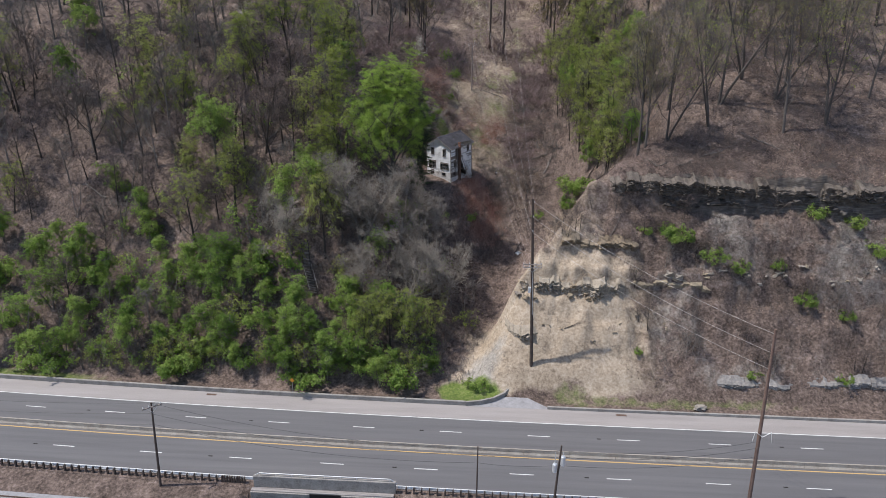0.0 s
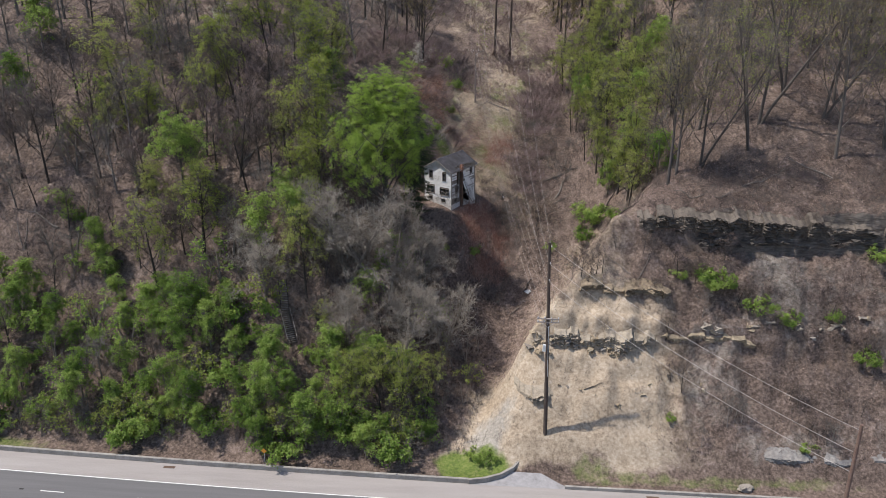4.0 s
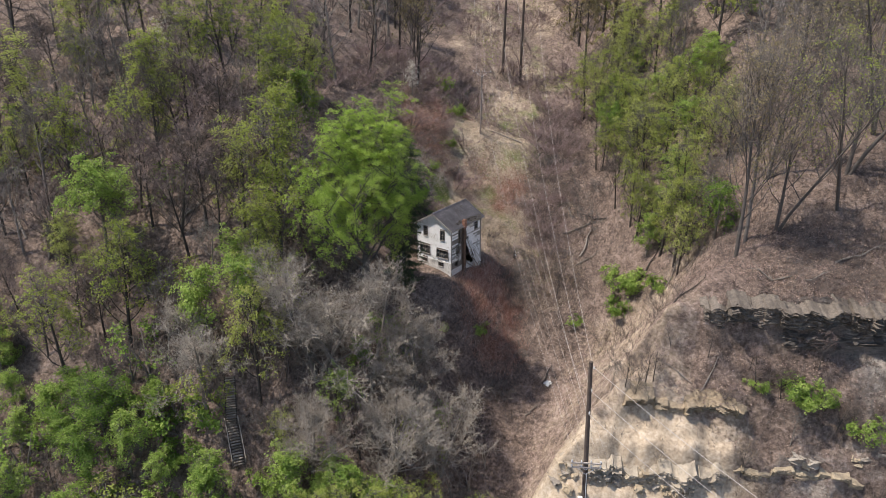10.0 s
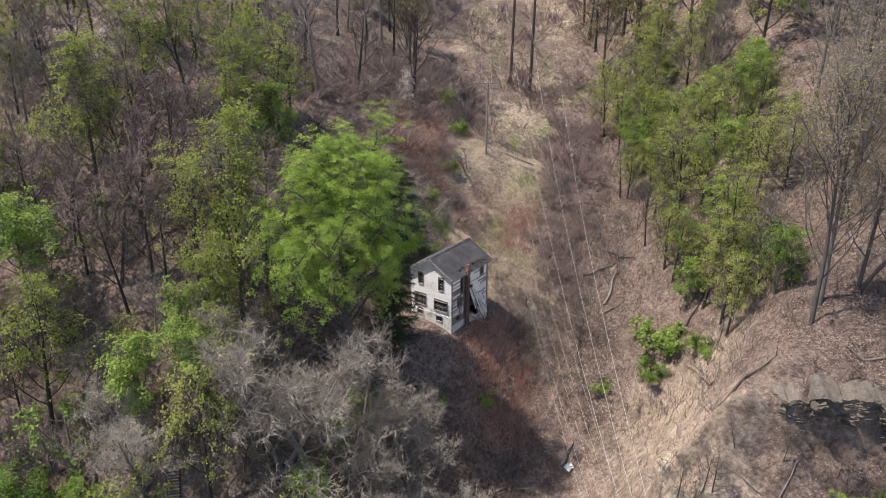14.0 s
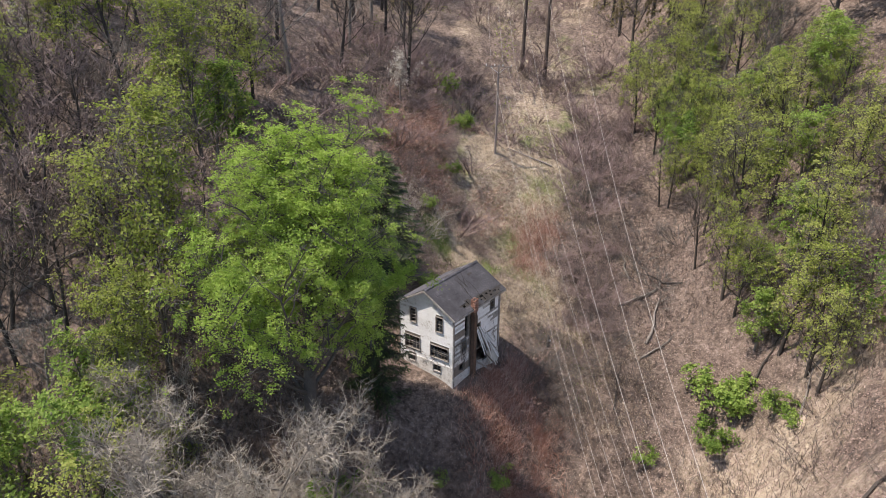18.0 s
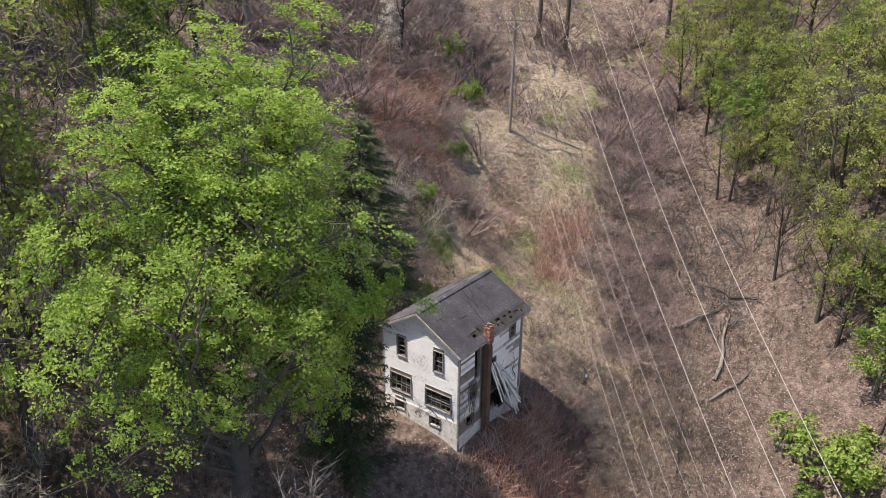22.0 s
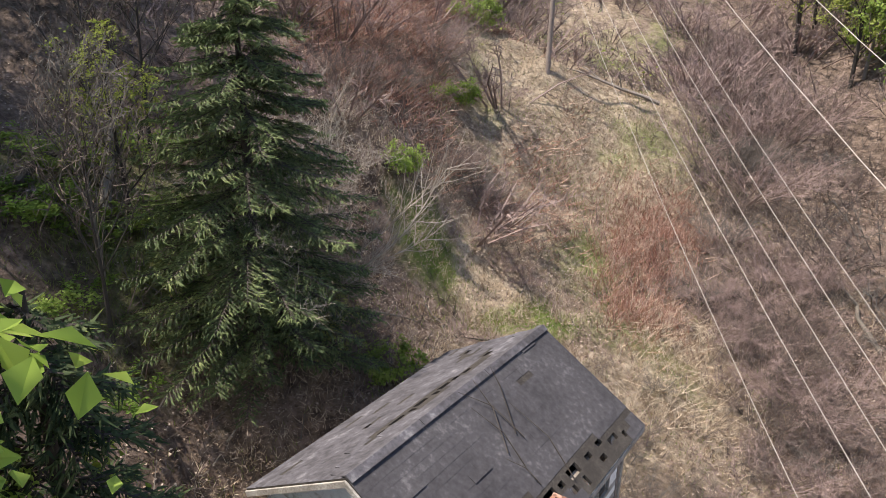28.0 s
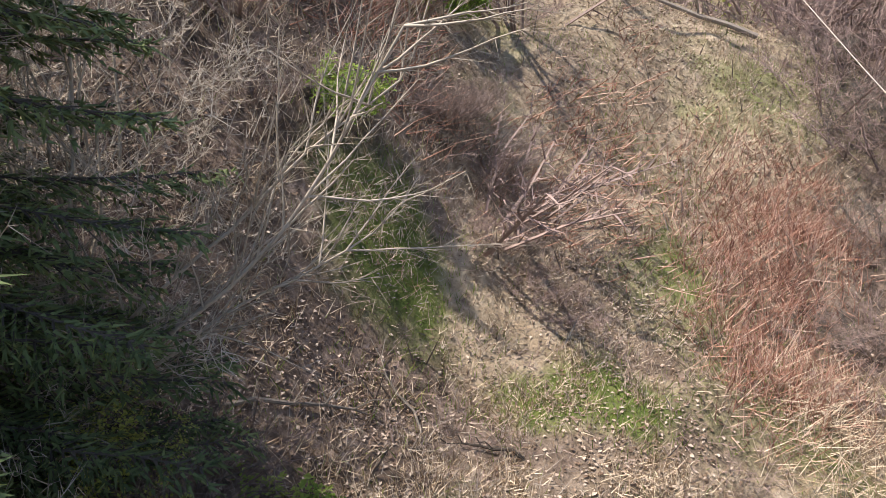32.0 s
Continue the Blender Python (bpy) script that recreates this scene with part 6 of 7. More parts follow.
# left slope
for k in range(1500):
    x = rnd.uniform(-125, -7)
    y = rnd.uniform(66, 215)
    if rnd.random() < (y - 100) / 150 or x < -72 - (y - 66) * 1.1:
        continue
    d = x - float(np.interp(y, RAVINE_Y, RAVINE_X))
    if d > -27 + max(0, (y - 150)) * 0.2 and y > 98:
        continue
    if not clear(x, y, 2.7 if y < 105 else 3.3 if y < 120 else 4.2):
        continue
    u = rnd.random()
    green = 0.22 if x < -26 and y < 84 else 0.06
    near = y < 125
    kind = rnd.choice(BARE if near else BARE_FAR) if u < 0.78 else rnd.choice(BUDDING[:2] if near else BUDDING_FAR) if u < 1 - green else rnd.choice(FRESH)
    small = 0.62 if y < 90 else 0.95
    kind.put(x, y, rnd.uniform(0.75, 1.15) * small, rnd.uniform(0, 360), lean=(rnd.uniform(-6, 6), rnd.uniform(-6, 6)))
for x, y, s, kind in ((-5.5, 66.5, 0.8, BUDDING[0]), (-9.5, 69.5, 0.75, FRESH[2]), (-12.5, 65.5, 0.7, BUDDING[1]), (-2.2, 70.5, 0.55, BUDDING[1]), (-15.5, 70.5, 0.8, FRESH[0]), (-1.5, 64.2, 0.4, FRESH[1]), (-7.0, 63.5, 0.5, FRESH[0])):
    kind.put(x, y, s, x * 31)
    taken.append((x, y, 1.5))
for k in range(60):
    x, y = rnd.uniform(-12, 5), rnd.uniform(62.5, 86)
    if x < float(np.interp(y, RAVINE_Y, RAVINE_X)) - 1.5 and clear(x, y, 1.2):
        rnd.choice(SCRUB).put(x, y, rnd.uniform(0.45, 0.9), rnd.uniform(0, 360), lean=(rnd.uniform(-12, 12), rnd.uniform(-12, 12)))
for k in range(34):
    x, y = rnd.uniform(-34, -7), rnd.uniform(66, 84)
    if clear(x, y, 1.6):
        (rnd.choice(FRESH) if k % 3 == 0 else rnd.choice(BUDDING)).put(x, y, rnd.uniform(0.4, 0.62), rnd.uniform(0, 360))
# scrub that fills the gaps on the lower slope
for k in range(480):
    x, y = rnd.uniform(-68, -6), rnd.uniform(64, 108)
    if x > -20 and y > 86 or x > -9 and y > 80:
        continue
    if clear(x, y, 1.55):
        rnd.choice(SCRUB).put(x, y, rnd.uniform(0.7, 1.5), rnd.uniform(0, 360), lean=(rnd.uniform(-12, 12), rnd.uniform(-12, 12)))
for k in range(80):
    x = rnd.uniform(-58, -3)
    y = 61.6 + float(bend(x)) + rnd.uniform(0, 3.0)
    SCRUB[(3, 4, 3, 0, 1, 4)[k % 6]].put(x, y, rnd.uniform(0.45, 0.95), rnd.uniform(0, 360), lean=(rnd.uniform(-4, 18), rnd.uniform(-10, 10)))
# green flank of the ravine
for k in range(100):
    y = rnd.uniform(101, 146)
    x = float(np.interp(y, RAVINE_Y, RAVINE_X)) + rnd.uniform(float(np.interp(y, [101, 112, 126], [9, 5, 2])), 16)
    if clear(x, y, 2.2):
        (rnd.choice(FRESH) if rnd.random() < 0.3 else BUDDING[k % 2] if k % 4 else rnd.choice(BARE)).put(x, y, rnd.uniform(0.45, 0.85), rnd.uniform(0, 360), lean=(rnd.uniform(-4, 4), rnd.uniform(-6, 4)))
for k, (x, y, size) in enumerate(((23.4, 136.5, 0.75), (25.4, 131.5, 0.7), (22.6, 126.5, 0.55), (26.5, 139.5, 0.75), (24.6, 122.5, 0.6), (27.4, 128.0, 0.75), (28.6, 134.5, 0.75))):
    (FRESH[k % 5] if k % 3 == 0 else BUDDING[k % 2]).put(x, y, size, k * 71)
# right crest and the slope behind it
for k in range(1500):
    x, y = rnd.uniform(16, 125) if k < 1000 else rnd.uniform(17, 44), rnd.uniform(87, 205)
    d = x - float(np.interp(y, RAVINE_Y, RAVINE_X))
    if y < 94 and x < 38 and d > 10 or d < np.interp(y, [87, 101, 110], [15, 11, 5]) or (y < 97 and rnd.random() < 0.5) or x > 62 + (y - 87) * 0.9:
        continue
    if not clear(x, y, 2.3 if d < 19 and y < 150 else 6.0 if y < 130 else 5.0):
        continue
    u = rnd.random()
    if d < 19 and y < 150:
        kind = rnd.choice(FRESH) if u < 0.22 else rnd.choice(BUDDING[:2]) if u < 0.6 else rnd.choice(BARE)
        kind.put(x, y, rnd.uniform(0.5, 0.95), rnd.uniform(0, 360))
    elif y < 120:
        kind = rnd.choice(CREST) if u < 0.75 else rnd.choice(BUDDING) if u < 0.9 else BARE[0]
        kind.put(x, y, rnd.uniform(1.05, 1.45), rnd.uniform(0, 360), lean=(rnd.uniform(-4, 4), rnd.uniform(-4, 4)))
    else:
        kind = rnd.choice(BARE_FAR) if u < 0.3 else rnd.choice(BUDDING_FAR)
        kind.put(x, y, rnd.uniform(0.9, 1.2), rnd.uniform(0, 360), lean=(rnd.uniform(-4, 4), rnd.uniform(-4, 4)))
for k in range(70):
    x, y = rnd.uniform(33, 92), rnd.uniform(97, 140)
    if clear(x, y, 1.8):
        rnd.choice(FRESH).put(x, y, rnd.uniform(0.35, 0.6), rnd.uniform(0, 360))
# head of the ravine
for k in range(220):
    x, y = rnd.uniform(-24, 26), rnd.uniform(146, 235)
    if -9 < x < 23 and y < 215:
        continue
    if clear(x, y, 3.6):
        rnd.choice(BARE_FAR + BUDDING_FAR).put(x, y, rnd.uniform(0.7, 1.0), rnd.uniform(0, 360))

# thickets in the clearing and under the trees: x, y, spread, how many, size, kind
for x0, y0, wx, wy, n, size, kind in ((-8.8, 119.5, 2.6, 3.5, 18, 0.75, 0), (-5, 130, 4, 4, 9, 0.7, 3), (0.3, 118.8, 1.6, 1.4, 16, 0.34, 3), (-2.2, 121.4, 1.8, 1.2, 13, 0.62, 0), (12.5, 120, 2.2, 4, 12, 0.8, 3), (16.5, 141, 3, 5, 16, 1.1, 0), (18, 131, 2.5, 4, 14, 0.9, 0), (15.5, 121, 2.0, 5, 8, 0.7, 3), (12, 113, 2, 4, 6, 0.8, 1), (-9, 112.5, 2.5, 3, 6, 0.8, 0), (14.5, 138, 4, 9, 16, 1.7, 3), (12.5, 114, 3, 7, 10, 1.0, 3), (13, 103, 3.5, 5, 9, 0.9, 1), (7.5, 104, 2.6, 4.5, 18, 0.6, 1), (5.2, 110, 1.6, 3, 10, 0.45, 1), (-1, 92, 5, 4, 10, 0.9, 1),
                                      (19, 120, 3, 9, 12, 1.1, 2), (5, 91, 4, 5, 9, 0.9, 2), (-14, 110, 4, 5, 4, 0.6, 3), (9.5, 107, 2.6, 4, 18, 0.7, 2), (12.5, 113, 3, 4.5, 20, 0.8, 0), (8, 102, 2.5, 3, 12, 0.65, 1), (11, 118, 2.5, 3, 10, 0.7, 3), (13, 126, 3, 4, 10, 0.8, 1), (-9, 136, 5, 9, 12, 1.2, 3), (-3, 150, 7, 6, 10, 1.3, 0), (11, 155, 8, 5, 10, 1.3, 0), (-3, 87, 5, 4, 8, 0.9, 1), (-20, 76, 12, 8, 16, 1.1, 2),
                                      (-45, 80, 16, 10, 18, 1.3, 1), (-62, 74, 10, 8, 8, 1.3, 0), (24, 93, 5, 4, 9, 0.8, 1), (42, 85.5, 12, 5, 70, 0.6, 1), (62, 85, 14, 5, 60, 0.7, 1), (38, 73, 12, 5, 40, 0.5, 1), (58, 72, 14, 6, 50, 0.55, 1), (27.5, 75.5, 3, 1.5, 14, 0.6, 0), (44, 80, 14, 1.5, 18, 0.6, 1), (3, 72, 3, 5, 8, 0.8, 1), (-6.5, 111.5, 2.5, 3, 5, 0.7, 0)):
    for k in range(n):
        x, y = rnd.gauss(x0, wx * 0.6), rnd.gauss(y0, wy * 0.6)
        if -7.0 < x < 3.8 and 95.5 < y < 106.5 or y < 61.5:
            continue
        near = -12 < x < 17 and 90 < y < 134
        (BRUSH if near else BRUSH_FAR)[kind if rnd.random() < 0.75 else rnd.randrange(3)].put(x, y, size * rnd.uniform(0.65, 1.3), rnd.uniform(0, 360), tall=rnd.uniform(0.7, 1.05))
for k in range(420):
    x, y = (rnd.uniform(-15, 26), rnd.uniform(134, 222)) if k < 320 else (rnd.uniform(-24, 0), rnd.uniform(117, 150))
    if k < 320 and lattice(x, y, 11, 56) < -0.02 + 0.1 * (x > 14):
        continue
    CORRIDOR[k % 2].put(x, y, rnd.uniform(0.9, 2.0), rnd.uniform(0, 360), tall=rnd.uniform(0.7, 1.0))
# green shrubs on the cliff, the ravine's side and the clearing
for x, y, s in ((22.3, 102.5, 1.5), (24.0, 101.0, 1.2), (21.5, 99.5, 1.0), (26.5, 97.5, 0.9), (31.4, 75.6, 0.55), (35.0, 74.9, 0.9), (36.4, 74.3, 1.1), (38.0, 74.6, 0.6), (41.5, 72.8, 1.0), (46, 73, 0.8), (52, 73.5, 0.8), (56, 71, 0.9), (57.5, 77.2, 0.9), (64, 76.5, 0.8), (66.5, 74.2, 1.0), (60.5, 63.5, 0.6), (62, 69.5, 0.7), (30, 66, 0.4), (47, 64, 0.5),
                (-4.9, 117.8, 0.55), (-3.0, 124.8, 0.6), (16.5, 99.5, 0.6), (6.0, 61.8, 0.7), (4.5, 62.6, 0.6), (-2.5, 133, 0.9), (-5, 139, 1.1), (-60, 88, 0.9), (-52, 82, 0.8), (-1.2, 92.0, 0.5), (3.4, 94.0, 0.6)):
    BUSH[int(x * 7) % 2].put(x, y, s, x * 40)
# a small tree in pale blossom among the bare ones, and rubbish thrown into the ravine
blossom = Stand(make_tree("blossoming_tree", "small tree in pale white blossom on the slope", tree_shape(160, 7.5, 0.10, 14, 0.2, 0.42, 0.1, 5, 4, 2, 0.016), BARK_GREY, TWIG_GREY, BLOSSOM, 2600, 0.16, 0.35))
blossom.put(-44.0, 116.5, 1.1, 30)
blossom.put(-9.6, 131.5, 0.75, 120)
for k, (x, y, size) in enumerate(((12.3, 91.2, 0.8), (8.1, 108.2, 0.35))):
    heap = thing("rubbish_heap", "crumpled white sheets dumped on the slope", "rubbish", "rubbish heaps", pose(x, y, ground_at(x, y)) @ Matrix.Scale(size, 4))
    for j in range(5):
        sheet = lump(20 + 5 * k + j, 0.6)
        sheet.materials.append(WHITE_BIT if j % 3 else STEEL)
        part("sheet", sheet, None, heap, m=pose(rnd.uniform(-0.5, 0.5), rnd.uniform(-0.4, 0.4), 0.12, rnd.uniform(-30, 30), rnd.uniform(-30, 30), rnd.uniform(0, 360)) @ Matrix.Diagonal((0.55, 0.4, 0.14, 1)))
# bare white-twigged tree behind the house
pale = Stand(make_tree("pale_twigged_tree", "small bare tree with pale spreading branches", tree_shape(140, 7.5, 0.038, 20, 0.2, 0.70, 0.05, 6, 7, 4, 0.008, 0.5, lean=1.6, stems=3, out=1.3), TWIG_SILVER, TWIG_PALE))
crooked = Plant(171)
crooked.limb((0, 0, -0.4), (0.02, 0, 1), 2.2, 0.085, 5, 0.0, 7, 0.12)
for foot, way, long, r in (((0, 0, 1.2), (0.66, -0.06, 0.72), 7.0, 0.044), ((0, 0, 1.5), (0.50, -0.16, 0.82), 6.2, 0.040), ((0, 0, 1.0), (0.76, -0.14, 0.58), 5.2, 0.036), ((0, 0, 1.7), (0.28, 0.05, 0.95), 6.2, 0.042), ((0, 0, 1.4), (-0.2, -0.3, 0.9), 5.0, 0.038), ((0, 0, 1.1), (-0.6, -0.2, 0.6), 4.0, 0.034)):
    limb_line = crooked.limb(foot, way, long, r * 0.85, 14, 0.005, 6, 0.13)
    for q in limb_line[2:]:
        for _ in range(2):
            w = crooked.rng.normal(0, 0.6, 3) + np.array(way) * 0.9 + [0, 0, 0.25]
            side = crooked.limb(q, w / np.linalg.norm(w), crooked.rng.uniform(0.7, 2.0), r * 0.36, 6, 0.03, 4, 0.15)
            for c in side[1:]:
                for _ in range(3):
                    crooked.spikes.append((*c, *(c + crooked.rng.normal(0, 0.17, 3) + w * 0.22), 0.005))
crooked_tree = make_tree("pale_barked_tree", "small crooked bare tree with pale grey bark behind the house", crooked, TWIG_PALE, TWIG_SILVER)
crooked_tree.matrix_basis = pose(-6.7, 109.2, ground_at(-6.7, 109.2))
pale.put(-7.4, 110.4, 0.85, 130, lean=(0, 8))
pale.put(-6.7, 109.5, 0.8, 310, lean=(4, 2))
pale.put(-8.3, 113.4, 0.8, 240, lean=(4, 8))
pale.put(-8.0, 109.2, 0.75, 30, lean=(6, -4))
BUSH[0].put(-3.9, 109.6, 0.6, 20)
for x, y, s in ((-14.6, 110.8, 0.4), (-12.4, 106.6, 0.36), (-11.6, 105.3, 0.33), (-13.6, 112.6, 0.42)):
    BARE[int(x) % 3].put(x, y, s, x * 50, tall=1.5)
for x, y, s in ((-13.4, 108.2, 0.7), (-12.0, 110.6, 0.7), (-14.8, 107.0, 0.8), (-11.2, 104.0, 0.6), (-15.5, 110.5, 0.7), (-12.8, 105.4, 0.6), (-16.5, 108.6, 0.8), (-14.2, 113.2, 0.7)):
    BUSH[int(x * 3) % 2].put(x, y, s, x * 60, tall=0.6)
BUDDING[0].put(-13.0, 109.6, 0.42, 80)
BUDDING[1].put(-5.9, 108.2, 0.2, 20)
for k in range(len(SCRUB)):
    SCRUB[k].join("tangled bare scrub on the lower slope")
for k in range(len(BRUSH_FAR)):
    BRUSH_FAR[k].join("dense bare brown bushes on the slopes")
for k in range(len(CORRIDOR)):
    CORRIDOR[k].join("rounded mauve bare bushes under the power lines")
for k in range(len(BARE_FAR)):
    BARE_FAR[k].join("distant bare brown woods on the upper slope")
for k in range(len(BUDDING_FAR)):
    BUDDING_FAR[k].join("distant budding woods on the upper slope")
# saplings on the cliff
for k in range(64):
    x, y = rnd.uniform(17, 72), rnd.uniform(63, 79)
    if x < 30 and y < 70:
        continue
    rnd.choice(BARE).put(x, y, rnd.uniform(0.16, 0.34), rnd.uniform(0, 360), 0.1, (rnd.uniform(-8, 14), rnd.uniform(-10, 10)))
# dead wood on the ground
for k, (x, y, long, r, turn) in enumerate(((27, 76.5, 3, 0.07, 40), (23.5, 77.0, 4, 0.06, 160), (24.5, 81.5, 5, 0.12, 20), (33, 82, 5, 0.10, 150), (38, 81.5, 4, 0.09, 30), (20, 67.5, 2.5, 0.06, 5), (17.8, 114.5, 5, 0.16, 20), (19.0, 112.0, 6, 0.14, 65),
                                           (20.2, 116.5, 5, 0.12, 140), (16.8, 119.0, 4, 0.12, 100), (18.6, 108.5, 4, 0.10, 30), (12.4, 92.4, 3, 0.10, 60), (10.6, 88.0, 3, 0.08, 40), (-3.0, 114.2, 2.2, 0.03, 130), (-1.0, 113.2, 1.6, 0.04, 170), (-4.5, 112.4, 3.0, 0.05, 35), (6.5, 132.5, 6, 0.12, 165), (26.5, 103, 5, 0.1, 35), (28, 98, 5, 0.1, 60),
                                           (-14.6, 111.6, 5.5, 0.2, 110), (-15.8, 109.8, 4.5, 0.17, 95), (-32, 97, 7, 0.15, 40), (-50, 104, 8, 0.18, 25), (-46, 112, 7, 0.15, 60), (-58, 96, 8, 0.15, 130), (-66, 88, 7, 0.15, 160), (-38, 110, 6, 0.13, 100), (-52, 118, 8, 0.15, 20), (-28, 113, 6, 0.12, 70), (8.0, 108.2, 1.2, 0.12, 80), (44, 86, 6, 0.12, 20), (52, 88, 6, 0.12, 150), (14.5, 105, 4, 0.08, 80), (3, 98.0, 2.5, 0.05, 20), (1.0, 95.5, 3, 0.05, 120))):
    fallen_log(x, y, long, r, turn, 2 + k % 4, k, BARK_DARK if k % 3 == 2 else BARK_GREY)

# ---- ground cover ----
grow = np.random.default_rng(77)


def scatter(n, x0, x1, y0, y1, keep):
    x, y = grow.uniform(x0, x1, n), grow.uniform(y0, y1, n)
    ok = grow.random(n) < np.clip(keep(x, y), 0, 1)
    x, y = x[ok], y[ok]
    return np.stack([x, y, land(x, y)], -1)


def off_house(x, y):
    dx, dy = x + 5.31, y - 100.62
    u, v = dx * 0.85 - dy * 0.527, dx * 0.527 + dy * 0.85
    return ~((u > -0.2) & (u < W + 0.6) & (v > -0.2) & (v < D + 0.2))


def ravine_d(x, y):
    return x - np.interp(y, RAVINE_Y, RAVINE_X)


def stuff(name, me, label, category):
    return tagged(new(name, me), label, category, kind="stuff")


at = scatter(260000, -9, 18, 101, 146, lambda x, y: 0.75 * np.clip(0.25 + 2.2 * (lattice(x, y, 6, 27) + 0.2), 0.12, 1.2) * ease(150, 112, y) * off_house(x, y) * (0.3 + 1.2 * (lattice(x, y, 4, 21) + 0.5)) * np.clip(0.55 + 2.4 * lattice(x, y, 0.8, 81), 0.05, 1.5) * ease(19, 12, np.abs(x - 3)))
tip = at + np.stack([grow.normal(0, 0.15, len(at)), grow.normal(-0.06, 0.15, len(at)), grow.uniform(0.02, 0.42, len(at))], -1)
stuff("dry_grass", spikes_mesh("dry_grass", at, tip, 0.010, STRAW), "matted pale dry grass in the clearing", "grass")
at = scatter(34000, 2, 13, 112, 128, lambda x, y: ease(4.2, 1.4, np.hypot(x - 7.2 - (y - 120.5) * 0.15, (y - 120.5) * 0.62) + 1.5 * lattice(x, y, 2, 26)) * (0.45 + lattice(x, y, 2, 22)))
tip = at + np.stack([grow.normal(0, 0.42, len(at)), grow.normal(0, 0.42, len(at)), grow.uniform(0.05, 1.05, len(at))], -1)
stuff("dead_stalks", spikes_mesh("dead_stalks", at, tip, 0.0135, STALK_RED), "patch of dead reddish weed stalks beside the house", "weeds")
at = scatter(60000, -3, 12, 89, 108, lambda x, y: off_house(x, y) * ease(6.0, 2.5, np.hypot(x - 4.8, (y - 98.0) * 0.75) + 3.0 * lattice(x, y, 2.5, 47)) * np.clip(0.6 + 1.4 * lattice(x, y, 1.3, 48), 0, 1))
tip = at + np.stack([grow.normal(0, 0.6, len(at)), grow.normal(0, 0.6, len(at)), grow.uniform(0.05, 1.7, len(at))], -1)
stuff("dead_stalks", spikes_mesh("dead_stalks", at, tip, 0.016, STALK_RED), "tangled reddish canes under the side wall", "weeds")
at = scatter(150000, -24, 22, 92, 138, lambda x, y: off_house(x, y) * (0.35 + lattice(x, y, 3, 23)))
at[:, 2] += 0.03
stuff("fallen_leaves", blades_mesh("fallen_leaves", at, 0.11, grow, LITTER, 1.3), "scattered dry fallen leaves", "leaf litter")
at = scatter(300000, -105, 78, 63, 150, lambda x, y: ease(165, 100, y) * ease(-110, -60, x) * np.clip(0.55 + 1.1 * lattice(x, y, 7, 24) + 0.6 * lattice(x, y, 2.5, 25), 0, 1) * np.where((ravine_d(x, y) > 0) & (y < 86), 0.16 + 0.35 * ease(26, 34, x) * ease(62, 65, y), np.where((x > -8) & (x < 14) & (y > 93), 0.10, 0.75)) * off_house(x, y))
high = grow.uniform(0.1, 1, len(at)) ** 2 * np.where((at[:, 0] < -8) & (at[:, 1] < 90), 2.8, 1.5)
tip = at + np.stack([grow.normal(0, 0.35, len(at)) * (0.6 + high * 0.5), grow.normal(0, 0.35, len(at)) * (0.6 + high * 0.5), high], -1)
shade = grow.integers(0, 3, len(at))
for k, mat in enumerate((TWIG_BROWN, TWIG_GREY, TWIG_MAUVE)):
    stuff("undergrowth", spikes_mesh("undergrowth", at[shade == k], tip[shade == k], 0.026, mat), ("low brown twigs and saplings over the slope", "thin grey saplings over the slope", "mauve-brown bare canes over the slope")[k], "undergrowth")
at = scatter(90000, -18, 14, 103, 150, lambda x, y: np.maximum.reduce([ease(2.2, 0.4, np.hypot(x - 2.2, y - 115.4)), ease(1.6, 0.3, np.hypot(x + 0.3, y - 114.4)), ease(2.2, 0.4, np.hypot(x + 2.9, y - 117.2)), ease(2.4, 0.5, np.hypot(x - 4.6, y - 120.6)), 0.12 * ease(4.5, 1, np.hypot((x - 9) * 0.8, y - 128.5)), 0.7 * ease(6, 2, np.hypot(x + 13.5, y - 108.5))]) * 0.9 + 0.05 + np.clip(2.2 * (lattice(x, y, 3, 46) - 0.12), 0, 0.5) + 0.4 * ease(2.5, 0.5, np.hypot(x + 2, y - 115.5)))
tip = at + np.stack([grow.normal(0, 0.1, len(at)), grow.normal(0, 0.1, len(at)), grow.uniform(0.1, 0.35, len(at))], -1)
stuff("young_grass", spikes_mesh("young_grass", at, tip, 0.011, GREEN_GRASS), "fresh green grass tufts in the clearing", "grass")
at = scatter(42000, -9, 16, 103, 140, lambda x, y: off_house(x, y) * np.clip(0.25 + 1.6 * lattice(x, y, 3.5, 31), 0, 1) * ease(150, 116, y))
tip = at + np.stack([grow.normal(0, 0.3, len(at)), grow.normal(0, 0.3, len(at)), grow.uniform(0.02, 0.45, len(at))], -1)
stuff("fallen_twigs", spikes_mesh("fallen_twigs", at, tip, 0.008, TWIG_ROSE), "tangle of thin mauve twigs over the clearing", "twigs")
at = scatter(20000, -9, 6, 103, 128, lambda x, y: off_house(x, y) * np.clip(0.2 + 1.6 * lattice(x, y, 3.0, 32), 0, 1))
tip = at + np.stack([grow.normal(0, 0.26, len(at)), grow.normal(0, 0.26, len(at)), grow.uniform(0.02, 0.4, len(at))], -1)
stuff("fallen_twigs", spikes_mesh("fallen_twigs", at, tip, 0.007, TWIG_PALE), "bleached dead twigs over the clearing", "twigs")
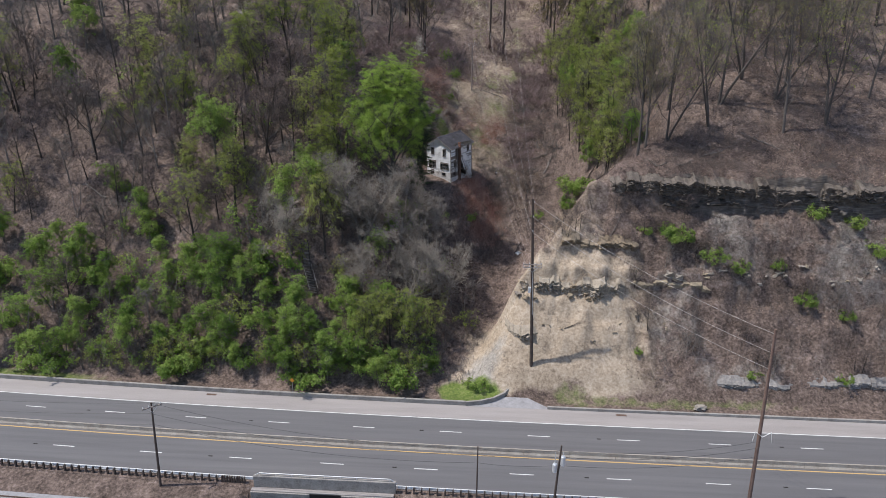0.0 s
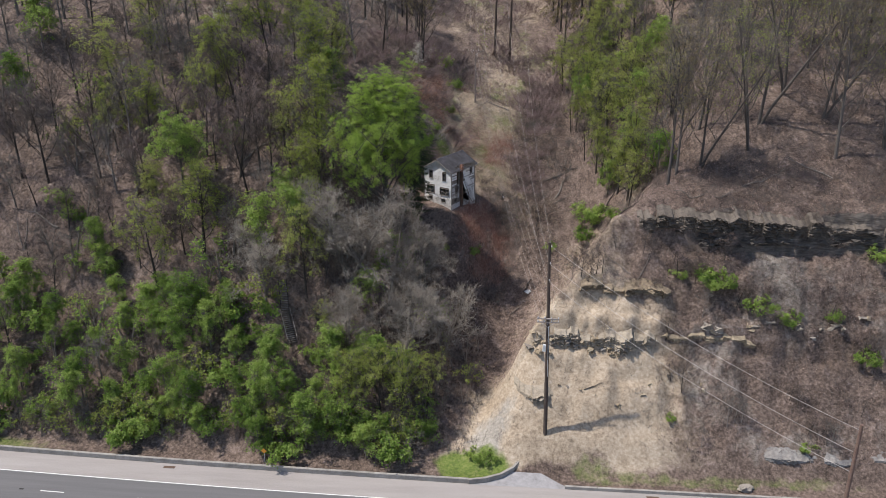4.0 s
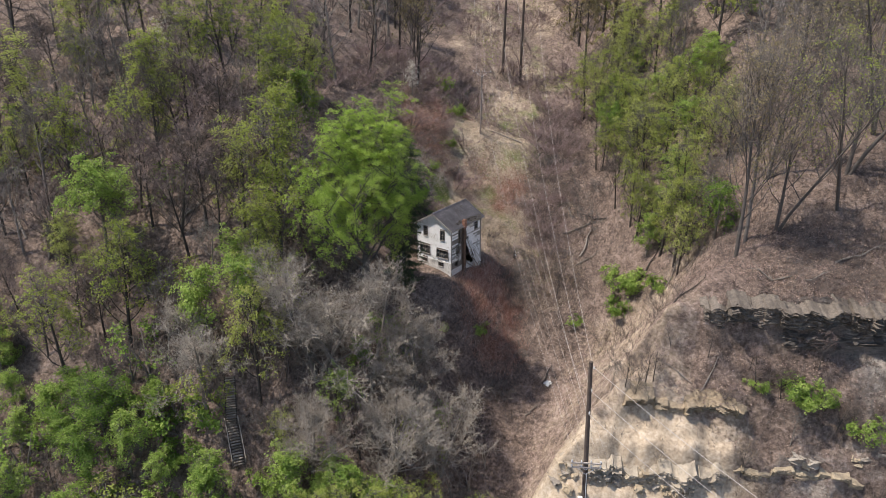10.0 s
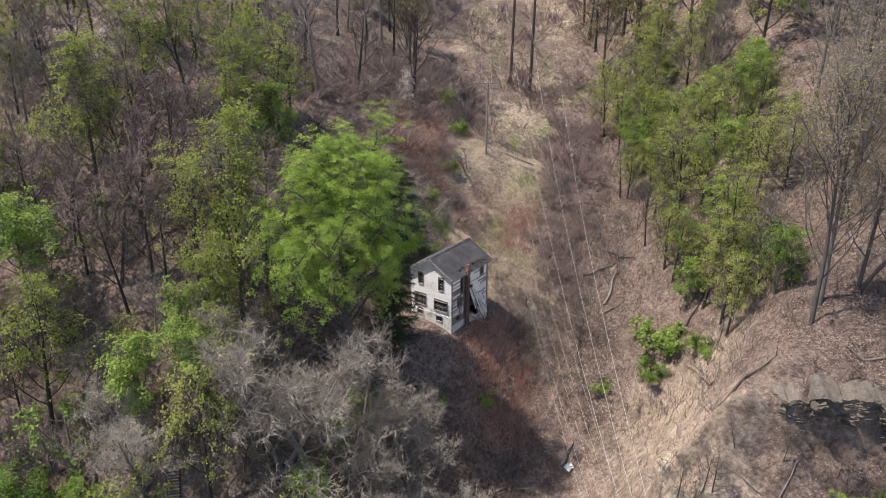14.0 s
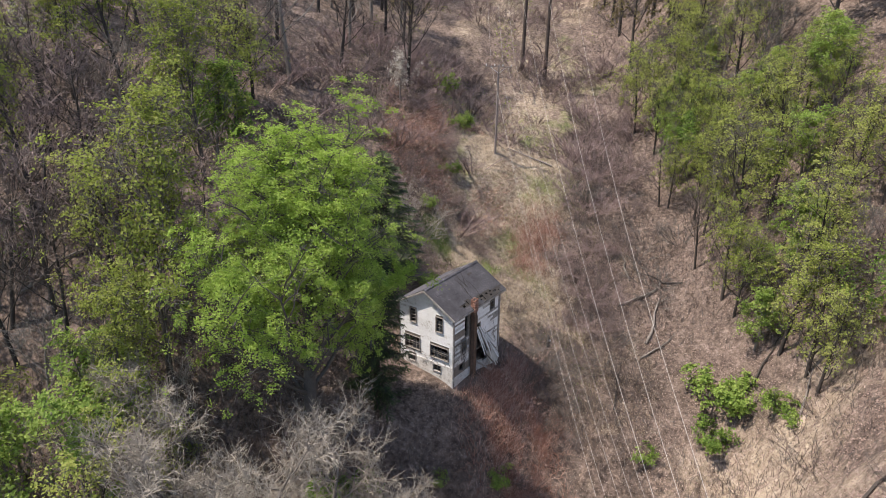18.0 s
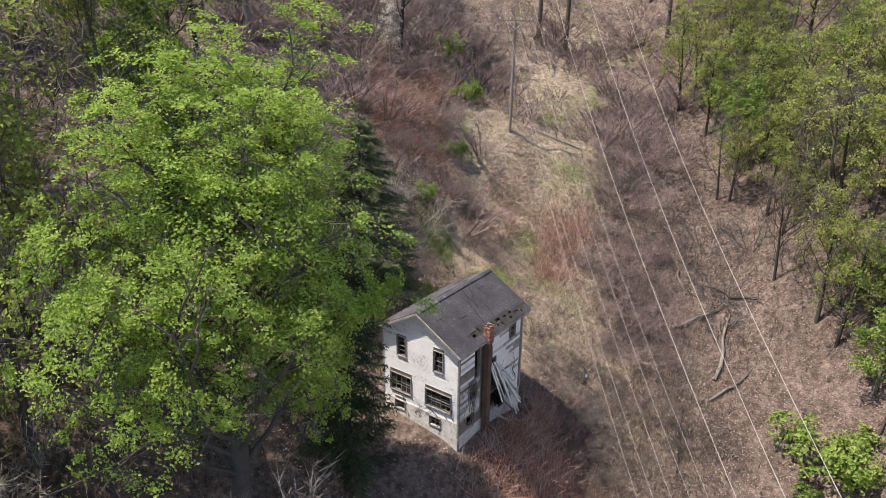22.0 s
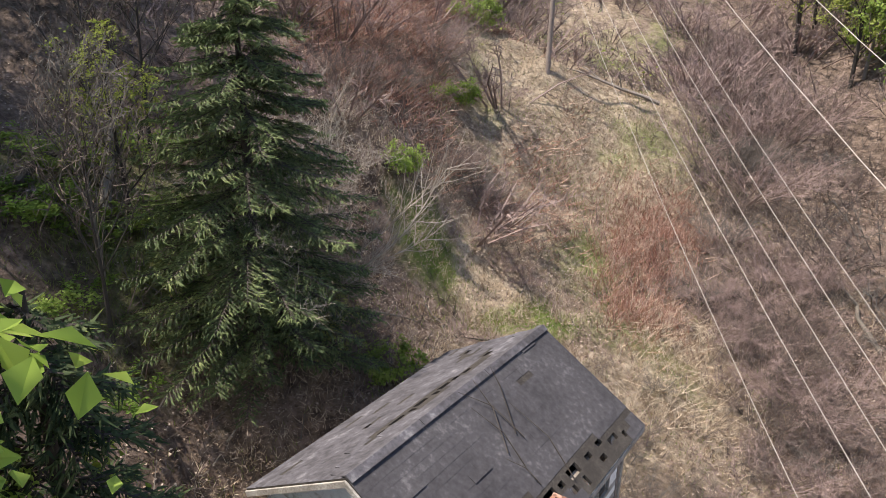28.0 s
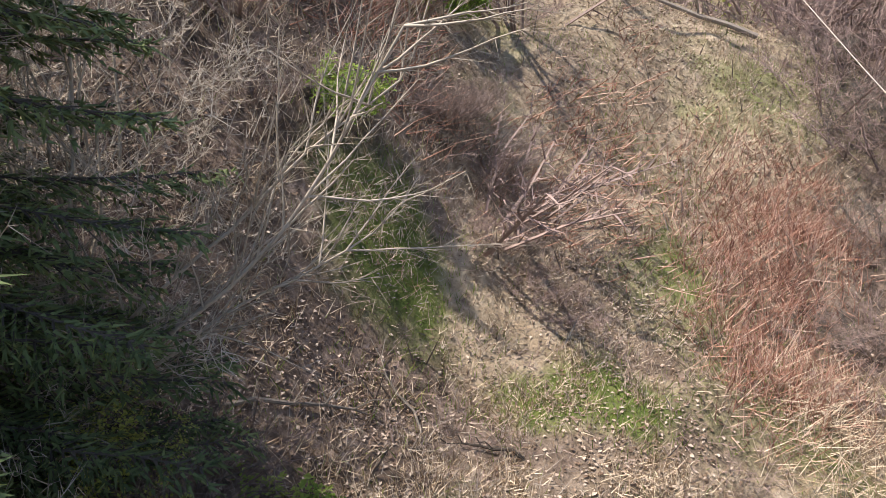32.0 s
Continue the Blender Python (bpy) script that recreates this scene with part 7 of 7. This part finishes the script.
at = scatter(9000, 4, 12, 109, 119, lambda x, y: ease(4.5, 1.5, np.hypot(x - 8, y - 114.5)) * np.clip(0.5 + 1.6 * lattice(x, y, 2.0, 33), 0, 1))
tip = at + np.stack([grow.normal(0, 0.55, len(at)), grow.normal(0, 0.55, len(at)), grow.uniform(0.1, 0.9, len(at))], -1)
stuff("dead_stalks", spikes_mesh("dead_stalks", at, tip, 0.011, STRAW), "bleached broken weed stalks on the shelf", "weeds")
at = scatter(32000, -10, 4, 105, 121, lambda x, y: off_house(x, y) * np.clip(0.3 + 1.8 * lattice(x, y, 1.6, 34), 0, 1))
at[:, 2] += 0.03
stuff("fallen_leaves", blades_mesh("fallen_leaves", at, 0.085, grow, LITTER, 1.2, 0.5), "bleached leaf scraps and bits of bark", "leaf litter")
at = scatter(42000, -11, 6, 115, 142, lambda x, y: ease(145, 128, y) * ease(118, 122, y) * np.clip(0.45 + 1.8 * lattice(x, y, 3.5, 35), 0, 1) * ease(5, 1, x))
tip = at + np.stack([grow.normal(0.2, 0.5, len(at)), grow.normal(-0.2, 0.5, len(at)), grow.uniform(0.05, 0.8, len(at))], -1)
stuff("dead_stalks", spikes_mesh("dead_stalks", at, tip, 0.017, STALK_RED), "fallen reddish-brown canes on the bank", "weeds")
at = scatter(150000, 2, 46, 74, 128, lambda x, y: ease(0, 3, ravine_d(x, y) + 3) * ease(24, 12, ravine_d(x, y) - np.clip(92 - y, 0, 12)) * np.clip(0.45 + 1.3 * lattice(x, y, 4, 36), 0, 1))
at[:, 2] += 0.04
stuff("fallen_leaves", blades_mesh("fallen_leaves", at, 0.14, grow, LITTER_PINK, 1.2), "drifts of pinkish-brown dead leaves", "leaf litter")
at = scatter(26000, -16, 27, 134, 222, lambda x, y: np.clip(0.05 + 2.6 * (lattice(x, y, 7, 37) + 0.35 * lattice(x, y, 3, 38) + 0.12), 0.03, 1))
high = grow.uniform(0.1, 0.9, len(at))
tip = at + np.stack([grow.normal(0, 0.5, len(at)), grow.normal(0, 0.5, len(at)), high], -1)
shade = grow.integers(0, 3, len(at))
for k, mat in enumerate((TWIG_MAUVE, TWIG_ROSE, TWIG_BROWN)):
    stuff("undergrowth", spikes_mesh("undergrowth", at[shade == k], tip[shade == k], 0.04, mat), "low mauve-brown canes under the power lines", "undergrowth")
at = scatter(16000, -16, 27, 130, 222, lambda x, y: np.clip(3.5 * (lattice(x, y, 5, 39) - 0.2), 0, 1))
at[:, 2] += grow.uniform(0.1, 1.6, len(at))
stuff("undergrowth", blades_mesh("undergrowth", at, 0.3, grow, GREEN_OLIVE, 0.6), "low olive-green budding shrubs under the power lines", "undergrowth")
at = scatter(110000, 22, 80, 80, 132, lambda x, y: ease(136, 100, y) * np.clip(0.5 + 1.2 * lattice(x, y, 5, 40), 0, 1))
at[:, 2] += 0.05
stuff("fallen_leaves", blades_mesh("fallen_leaves", at, 0.14, grow, LITTER_PINK, 1.2), "pinkish-brown dead leaves under the trees", "leaf litter")
at = scatter(90000, 24, 92, 63, 92, lambda x, y: ease(24, 34, x) * (0.4 + 0.6 * ease(73, 79, y)) * np.clip(0.4 + 1.6 * lattice(x, y, 4, 58) + 0.8 * lattice(x, y, 1.5, 59), 0, 1))
at[:, 2] += 0.05
shade = grow.integers(0, 2, len(at))
for k, mat in enumerate((LITTER_PINK, LITTER_BROWN)):
    stuff("fallen_leaves", blades_mesh("fallen_leaves", at[shade == k], 0.19, grow, mat, 1.3), "brown dead leaves caught on the cliff and its brow", "leaf litter")
